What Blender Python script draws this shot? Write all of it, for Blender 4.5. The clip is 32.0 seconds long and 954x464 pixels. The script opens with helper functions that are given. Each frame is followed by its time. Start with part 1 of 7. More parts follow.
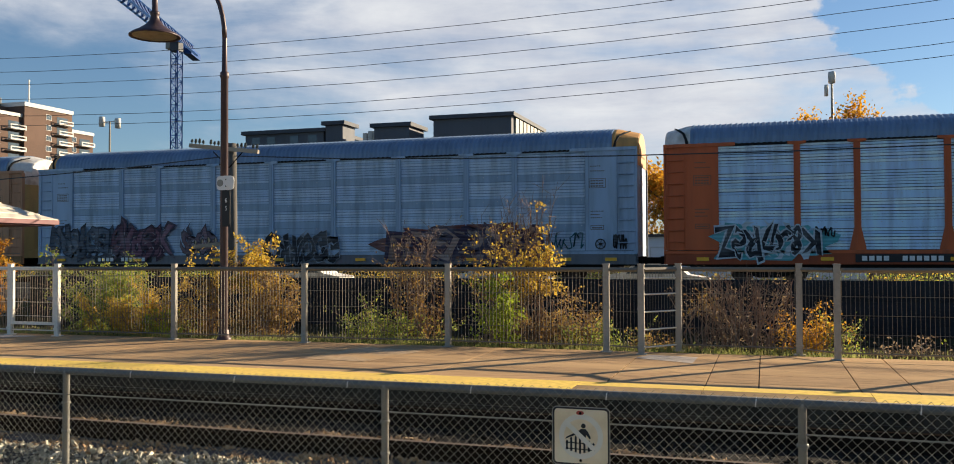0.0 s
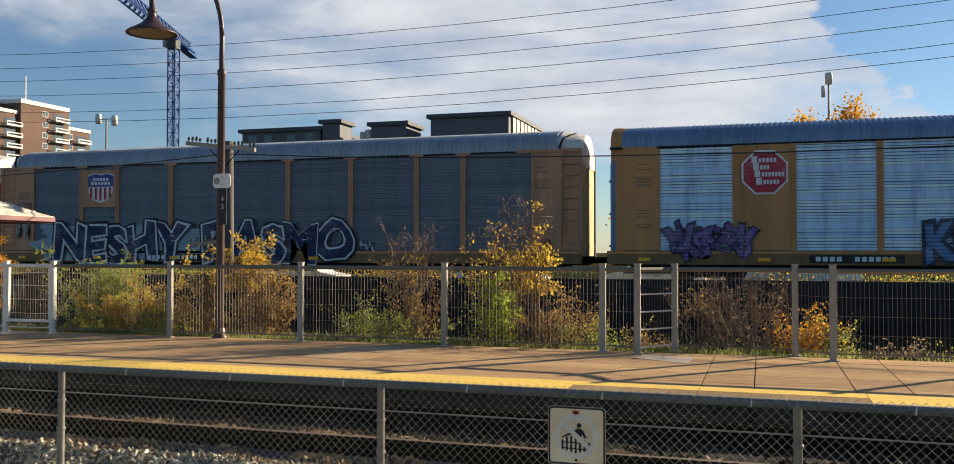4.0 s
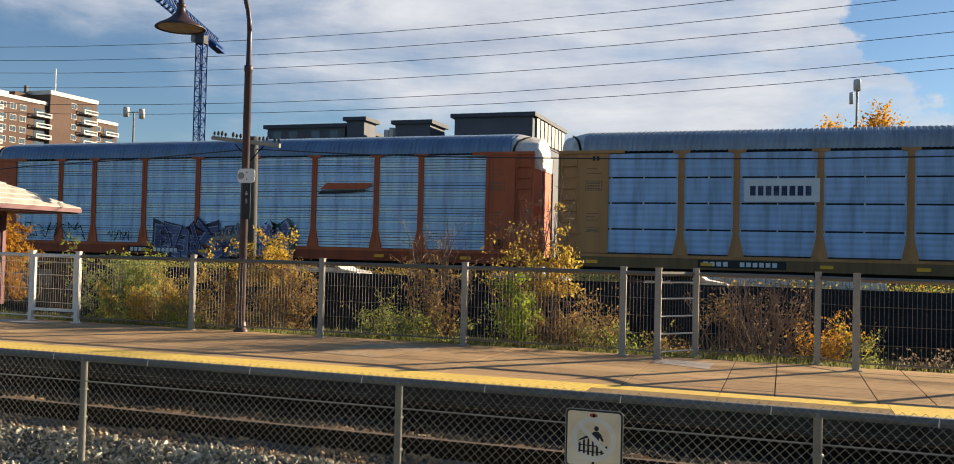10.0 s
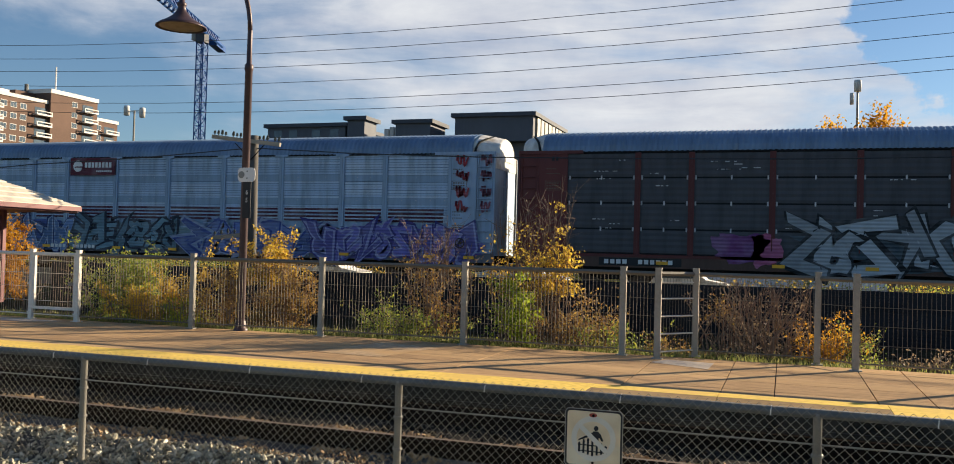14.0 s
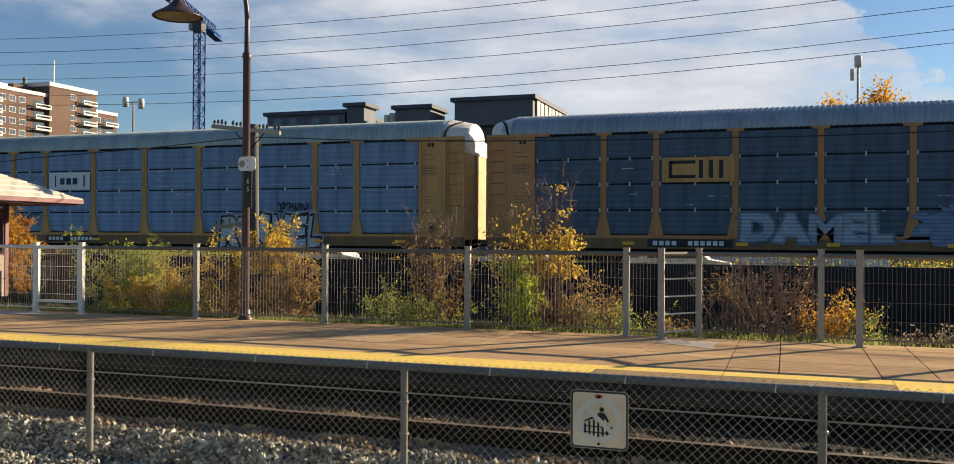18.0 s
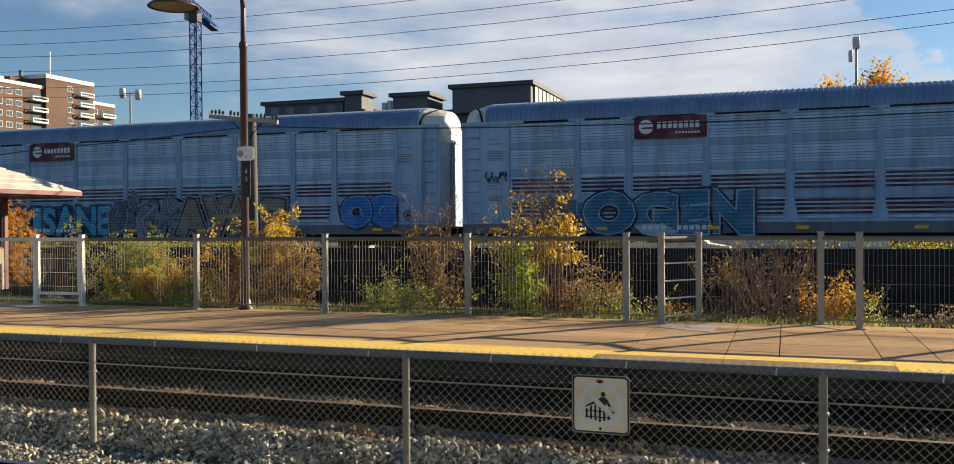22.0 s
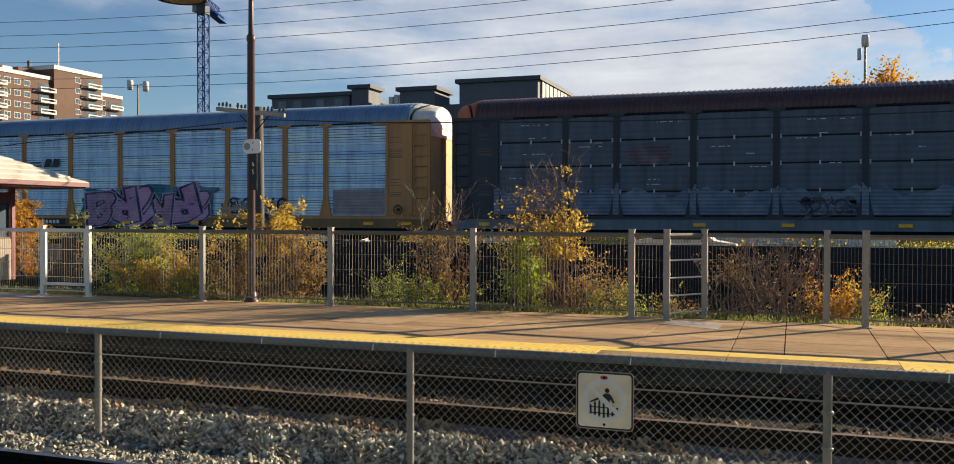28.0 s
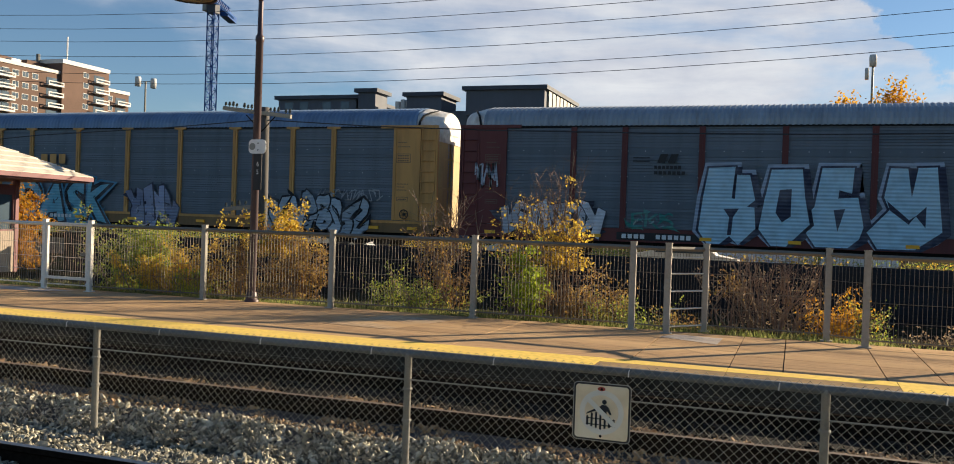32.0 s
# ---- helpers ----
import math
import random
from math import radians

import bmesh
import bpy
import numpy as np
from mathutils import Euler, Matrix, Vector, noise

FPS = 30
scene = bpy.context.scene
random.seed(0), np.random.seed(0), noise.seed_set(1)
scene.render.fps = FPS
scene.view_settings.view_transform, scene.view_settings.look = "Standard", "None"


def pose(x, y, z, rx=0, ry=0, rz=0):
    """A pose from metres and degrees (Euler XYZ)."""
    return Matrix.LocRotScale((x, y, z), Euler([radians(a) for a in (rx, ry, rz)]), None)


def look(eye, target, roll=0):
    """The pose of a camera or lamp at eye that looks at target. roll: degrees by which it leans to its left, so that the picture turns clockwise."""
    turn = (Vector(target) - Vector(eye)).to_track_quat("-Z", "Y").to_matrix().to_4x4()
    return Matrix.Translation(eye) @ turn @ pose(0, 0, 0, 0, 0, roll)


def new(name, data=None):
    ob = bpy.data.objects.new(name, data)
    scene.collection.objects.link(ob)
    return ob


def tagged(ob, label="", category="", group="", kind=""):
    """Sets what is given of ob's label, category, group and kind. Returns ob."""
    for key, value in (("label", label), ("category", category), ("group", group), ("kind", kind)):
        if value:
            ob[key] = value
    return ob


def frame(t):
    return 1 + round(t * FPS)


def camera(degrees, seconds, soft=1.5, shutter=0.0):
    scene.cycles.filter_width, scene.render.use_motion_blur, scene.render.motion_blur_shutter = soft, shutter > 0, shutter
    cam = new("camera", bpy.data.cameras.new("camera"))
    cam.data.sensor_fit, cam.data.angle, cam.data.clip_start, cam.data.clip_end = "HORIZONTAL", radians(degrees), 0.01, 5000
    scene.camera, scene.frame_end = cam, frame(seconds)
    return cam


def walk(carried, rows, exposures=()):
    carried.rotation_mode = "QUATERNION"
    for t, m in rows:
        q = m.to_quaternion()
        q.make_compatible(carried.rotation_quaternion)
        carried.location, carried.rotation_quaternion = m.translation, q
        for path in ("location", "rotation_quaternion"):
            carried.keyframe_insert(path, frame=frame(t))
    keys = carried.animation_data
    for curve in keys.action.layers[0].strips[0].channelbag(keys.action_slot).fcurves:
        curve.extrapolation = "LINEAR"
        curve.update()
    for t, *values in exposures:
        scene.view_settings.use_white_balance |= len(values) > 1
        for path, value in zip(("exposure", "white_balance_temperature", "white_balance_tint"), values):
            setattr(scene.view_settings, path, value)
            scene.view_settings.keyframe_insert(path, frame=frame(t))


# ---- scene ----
cam = camera(56.0, 32.0, soft=0.95)
EYE = (0.0, 0.0, 1.5)
walk(cam, [(t, pose(*EYE, rx, ry, rz)) for t, rx, ry, rz in [
    (0, 91.352, 0.212, 17.813),
    (0.5, 91.320, 0.274, 17.784),
    (1, 91.320, 0.294, 17.800),
    (1.5, 91.300, 0.376, 17.686),
    (2, 91.293, 0.432, 17.696),
    (2.5, 91.333, 0.423, 17.601),
    (3, 91.306, 0.350, 17.569),
    (3.5, 91.294, 0.159, 17.650),
    (5.5, 91.459, -0.730, 17.441),
    (6, 91.432, -1.054, 18.774),
    (6.5, 91.431, -1.105, 18.820),
    (7, 91.486, -1.315, 18.810),
    (7.5, 91.400, -1.426, 18.818),
    (8, 91.401, -1.418, 18.823),
    (8.5, 91.373, -1.430, 18.864),
    (9, 91.351, -1.389, 18.905),
    (9.5, 91.345, -1.374, 18.887),
    (10, 91.285, -1.374, 18.943),
    (10.5, 91.377, -1.526, 19.015),
    (11, 91.312, -1.461, 18.824),
    (11.5, 91.351, -1.424, 18.918),
    (12, 91.372, -1.478, 18.808),
    (12.5, 91.349, -1.466, 18.969),
    (13, 91.301, -1.444, 18.852),
    (13.5, 91.256, -1.499, 18.947),
    (14, 91.257, -1.515, 18.948),
    (14.5, 91.157, -1.502, 18.976),
    (16.5, 90.715, -0.982, 19.005),
    (17, 90.567, -0.779, 19.124),
    (17.5, 90.408, -0.569, 19.102),
    (18, 90.250, -0.325, 19.095),
    (18.5, 90.092, -0.145, 19.062),
    (19, 89.963, 0.114, 19.092),
    (19.5, 89.857, 0.255, 19.059),
    (20, 89.758, 0.322, 19.074),
    (20.5, 89.681, 0.425, 19.066),
    (21, 89.617, 0.414, 19.071),
    (21.5, 89.505, 0.382, 19.090),
    (22, 89.412, 0.428, 19.061),
    (22.5, 89.313, 0.413, 19.095),
    (23, 89.202, 0.468, 19.177),
    (23.5, 89.091, 0.465, 19.248),
    (24, 89.086, 0.458, 19.327),
    (24.5, 89.081, 0.416, 19.438),
    (25, 89.091, 0.283, 19.409),
    (25.5, 89.097, 0.285, 19.478),
    (27.5, 89.095, -0.109, 19.542),
    (28, 89.091, -0.133, 19.432),
    (28.5, 89.066, -0.332, 19.456),
    (29, 89.106, -0.459, 19.514),
    (29.5, 89.138, -0.944, 19.549),
    (30, 89.208, -1.159, 19.528),
    (30.5, 89.329, -1.417, 19.548),
    (31, 89.383, -1.966, 19.605),
    (31.5, 89.454, -1.948, 19.605),
    (32, 89.545, -1.969, 19.597),
]])

# the sun stands low behind the train, to the east of the line
SUN_DIR = Vector((2.6, 2.9, 1.245)).normalized()
world = bpy.data.worlds.new("sky")
scene.world = world
world.use_nodes = True
wn, wl = world.node_tree.nodes, world.node_tree.links
wn.clear()
sky = wn.new("ShaderNodeTexSky")
sky.sky_type, sky.sun_disc = "NISHITA", False
sky.sun_elevation = math.asin(SUN_DIR.z)
sky.sun_rotation = math.atan2(SUN_DIR.x, SUN_DIR.y)
sky.air_density, sky.dust_density, sky.ozone_density = 1.0, 0.2, 4.0
tc = wn.new("ShaderNodeTexCoord")
mp = wn.new("ShaderNodeMapping")
mp.inputs["Rotation"].default_value = (0.0, radians(-7), radians(-14))
mp.inputs["Scale"].default_value = (1.0, 1.2, 4.2)
n1 = wn.new("ShaderNodeTexNoise")
n1.inputs["Scale"].default_value, n1.inputs["Detail"].default_value = 2.3, 9
n1.inputs["Roughness"].default_value, n1.inputs["Distortion"].default_value = 0.56, 0.35
wl.new(tc.outputs["Generated"], mp.inputs["Vector"])
wl.new(mp.outputs["Vector"], n1.inputs["Vector"])
sep = wn.new("ShaderNodeSeparateXYZ")
wl.new(tc.outputs["Generated"], sep.inputs[0])


def wmath(op, a, b=0.0, c=None):
    n = wn.new("ShaderNodeMath")
    n.operation = op
    for i, v in enumerate((a, b) if c is None else (a, b, c)):
        if isinstance(v, (int, float)):
            n.inputs[i].default_value = v
        else:
            wl.new(v, n.inputs[i])
    return n.outputs[0]


fn = wn.new("ShaderNodeTexNoise")
fn.inputs["Scale"].default_value, fn.inputs["Detail"].default_value = 11.0, 10
fn.inputs["Roughness"].default_value = 0.62
wl.new(tc.outputs["Generated"], fn.inputs["Vector"])
# the bank of cloud ends in an edge towards the east
edge = wmath("MULTIPLY_ADD", sep.outputs[0], -14.0, wmath("MULTIPLY_ADD", sep.outputs[2], -10.0, 3.55))
edge = wmath("ADD", edge, wmath("MULTIPLY_ADD", fn.outputs["Fac"], 2.5, wmath("MULTIPLY_ADD", n1.outputs["Fac"], 1.6, -2.0)))
thin = wmath("MINIMUM", wmath("MULTIPLY_ADD", sep.outputs[0], 0.58, 0.14), 0.0)
bank = wmath("ADD", wmath("MINIMUM", wmath("MAXIMUM", edge, -0.6), 0.16), thin)
low = wmath("MINIMUM", wmath("MULTIPLY_ADD", sep.outputs[2], 1.4, -0.24), 0.14)
dens = wmath("ADD", wmath("ADD", n1.outputs["Fac"], bank), wmath("ADD", low, wmath("MULTIPLY_ADD", fn.outputs["Fac"], 0.16, -0.08)))
ramp = wn.new("ShaderNodeValToRGB")
ramp.color_ramp.elements[0].position, ramp.color_ramp.elements[1].position = 0.42, 0.74
ramp.color_ramp.interpolation = "EASE"
wl.new(dens, ramp.inputs[0])
cl = wn.new("ShaderNodeMix")
cl.data_type = "RGBA"
cl.inputs[6].default_value = (3.85, 4.25, 5.3, 1)
cl.inputs[7].default_value = (7.2, 7.35, 7.6, 1)
# streaks of grey and white drawn out along the wind
n3 = wn.new("ShaderNodeTexNoise")
n3.inputs["Scale"].default_value, n3.inputs["Detail"].default_value = 7.0, 9
n3.inputs["Roughness"].default_value, n3.inputs["Distortion"].default_value = 0.6, 0.5
wl.new(mp.outputs["Vector"], n3.inputs["Vector"])
tone = wmath("MULTIPLY_ADD", n1.outputs["Fac"], 0.45, wmath("MULTIPLY_ADD", n3.outputs["Fac"], 0.8, wmath("MULTIPLY", fn.outputs["Fac"], 0.25)))
wl.new(wmath("MINIMUM", wmath("MAXIMUM", wmath("MULTIPLY_ADD", tone, 1.7, -0.70), 0.0), 1.0), cl.inputs[0])
mx = wn.new("ShaderNodeMix")
mx.data_type = "RGBA"
# the bank lies low in the north; overhead and behind, the sky is clear
ahead = wmath("MINIMUM", wmath("MAXIMUM", wmath("MULTIPLY_ADD", sep.outputs[1], 3.0, -0.2), 0.0), 1.0)
under = wmath("MINIMUM", wmath("MAXIMUM", wmath("MULTIPLY_ADD", sep.outputs[2], -4.0, 2.4), 0.0), 1.0)
wl.new(wmath("MULTIPLY", ramp.outputs["Color"], wmath("MULTIPLY", ahead, under)), mx.inputs[0])
wl.new(sky.outputs["Color"], mx.inputs[6])
wl.new(cl.outputs[2], mx.inputs[7])
bg = wn.new("ShaderNodeBackground")
bg.inputs["Strength"].default_value = 0.053
wl.new(mx.outputs[2], bg.inputs["Color"])
wo = wn.new("ShaderNodeOutputWorld")
wl.new(bg.outputs[0], wo.inputs["Surface"])

sun_lamp = new("sun", bpy.data.lights.new("sun", "SUN"))
sun_lamp.data.energy, sun_lamp.data.angle, sun_lamp.data.color = 5.0, radians(0.5), (1.0, 0.81, 0.57)
sun_lamp.matrix_world = look(SUN_DIR * 60, (0, 0, 0))
scene.view_settings.exposure = 1.09

# ---- materials ----
def mat(name, color, rough=0.7, metal=0.0, grain=8.0, amount=0.18, big=0.7, bump=0.15, alt=None, stretch=(1, 1, 1), ribs=0.0, spec=0.5, rand=0.0):
    """Painted, mineral or metal surface: two scales of noise on the colour, roughness and relief. ribs: pitch of fine level ribs."""
    m = bpy.data.materials.new(name)
    m.use_nodes = True
    nt, lk = m.node_tree.nodes, m.node_tree.links
    b = nt["Principled BSDF"]
    b.inputs["Metallic"].default_value = metal
    b.inputs["Specular IOR Level"].default_value = spec
    co = nt.new("ShaderNodeTexCoord")
    mapn = nt.new("ShaderNodeMapping")
    mapn.inputs["Scale"].default_value = stretch
    lk.new(co.outputs["Object"], mapn.inputs["Vector"])
    small, large = nt.new("ShaderNodeTexNoise"), nt.new("ShaderNodeTexNoise")
    small.inputs["Scale"].default_value, small.inputs["Detail"].default_value = grain, 6
    large.inputs["Scale"].default_value, large.inputs["Detail"].default_value = big, 4
    for n in (small, large):
        lk.new(mapn.outputs["Vector"], n.inputs["Vector"])
    dark = [c * (1 - amount * 1.6) for c in color]
    second = alt or [min(1.0, c * (1 + amount)) for c in color]
    a = nt.new("ShaderNodeMix")
    a.data_type = "RGBA"
    a.inputs[6].default_value, a.inputs[7].default_value = (*dark, 1), (*color, 1)
    r1 = nt.new("ShaderNodeMapRange")
    r1.inputs["From Min"].default_value, r1.inputs["From Max"].default_value = 0.3, 0.62
    lk.new(small.outputs["Fac"], r1.inputs["Value"])
    lk.new(r1.outputs["Result"], a.inputs[0])
    c2 = nt.new("ShaderNodeMix")
    c2.data_type = "RGBA"
    r2 = nt.new("ShaderNodeMapRange")
    r2.inputs["From Min"].default_value, r2.inputs["From Max"].default_value = 0.45, 0.68
    lk.new(large.outputs["Fac"], r2.inputs["Value"])
    lk.new(r2.outputs["Result"], c2.inputs[0])
    lk.new(a.outputs[2], c2.inputs[6])
    c2.inputs[7].default_value = (*second, 1)
    out = c2.outputs[2]
    if rand:
        oi = nt.new("ShaderNodeObjectInfo")
        hs = nt.new("ShaderNodeHueSaturation")
        mr = nt.new("ShaderNodeMapRange")
        mr.inputs["To Min"].default_value, mr.inputs["To Max"].default_value = 1 - rand, 1 + rand
        lk.new(oi.outputs["Random"], mr.inputs["Value"])
        lk.new(mr.outputs["Result"], hs.inputs["Value"])
        lk.new(out, hs.inputs["Color"])
        out = hs.outputs["Color"]
    lk.new(out, b.inputs["Base Color"])
    rr = nt.new("ShaderNodeMapRange")
    rr.inputs["To Min"].default_value, rr.inputs["To Max"].default_value = max(0.05, rough - 0.12), min(1, rough + 0.12)
    lk.new(small.outputs["Fac"], rr.inputs["Value"])
    lk.new(rr.outputs["Result"], b.inputs["Roughness"])
    height = small.outputs["Fac"]
    if ribs:
        wv = nt.new("ShaderNodeTexWave")
        wv.bands_direction = "Z"
        wv.inputs["Scale"].default_value = 0.314 / ribs
        lk.new(co.outputs["Object"], wv.inputs["Vector"])
        ad = nt.new("ShaderNodeMath")
        ad.operation = "MULTIPLY_ADD"
        lk.new(wv.outputs["Fac"], ad.inputs[0])
        ad.inputs[1].default_value = 3.0
        lk.new(small.outputs["Fac"], ad.inputs[2])
        height = ad.outputs[0]
    if bump:
        bp = nt.new("ShaderNodeBump")
        bp.inputs["Strength"].default_value, bp.inputs["Distance"].default_value = bump, 0.02
        lk.new(height, bp.inputs["Height"])
        lk.new(bp.outputs["Normal"], b.inputs["Normal"])
    return m


def leafmat(name, c1, c2, c3):
    """Leaves: each one takes one of three colours, and lets light through."""
    m = bpy.data.materials.new(name)
    m.use_nodes = True
    nt, lk = m.node_tree.nodes, m.node_tree.links
    b = nt["Principled BSDF"]
    g = nt.new("ShaderNodeNewGeometry")
    rp = nt.new("ShaderNodeValToRGB")
    e = rp.color_ramp.elements
    e[0].color, e[1].color = (*c1, 1), (*c3, 1)
    mid = e.new(0.5)
    mid.color = (*c2, 1)
    lk.new(g.outputs["Random Per Island"], rp.inputs[0])
    lk.new(rp.outputs[0], b.inputs["Base Color"])
    b.inputs["Roughness"].default_value = 0.6
    tr = nt.new("ShaderNodeBsdfTranslucent")
    lk.new(rp.outputs[0], tr.inputs["Color"])
    ms = nt.new("ShaderNodeMixShader")
    ms.inputs[0].default_value = 0.6
    lk.new(b.outputs[0], ms.inputs[1])
    lk.new(tr.outputs[0], ms.inputs[2])
    lk.new(ms.outputs[0], nt["Material Output"].inputs["Surface"])
    return m


def rockmat(name, tones):
    """Broken stone: every piece takes its own tone from a few, with fine grain on top."""
    m = mat(name, (0.5, 0.5, 0.5), 0.7, grain=60, amount=0.3, big=9, alt=(0.6, 0.58, 0.54), bump=0.25)
    nt, lk = m.node_tree.nodes, m.node_tree.links
    g, rp, mul = nt.new("ShaderNodeNewGeometry"), nt.new("ShaderNodeValToRGB"), nt.new("ShaderNodeMix")
    e = rp.color_ramp.elements
    e[0].color, e[1].color = (*tones[0], 1), (*tones[3], 1)
    for p, c in ((0.35, tones[1]), (0.75, tones[2])):
        e.new(p).color = (*c, 1)
    mul.data_type, mul.blend_type = "RGBA", "MULTIPLY"
    mul.inputs[0].default_value = 1.0
    b = nt["Principled BSDF"]
    old = b.inputs["Base Color"].links[0].from_socket
    gain = nt.new("ShaderNodeMix")
    gain.data_type, gain.blend_type = "RGBA", "ADD"
    gain.inputs[0].default_value = 1.0
    gain.inputs[7].default_value = (0.5, 0.5, 0.5, 1)
    lk.new(old, gain.inputs[6])
    lk.new(g.outputs["Random Per Island"], rp.inputs[0])
    lk.new(rp.outputs[0], mul.inputs[6])
    lk.new(gain.outputs[2], mul.inputs[7])
    lk.new(mul.outputs[2], b.inputs["Base Color"])
    return m


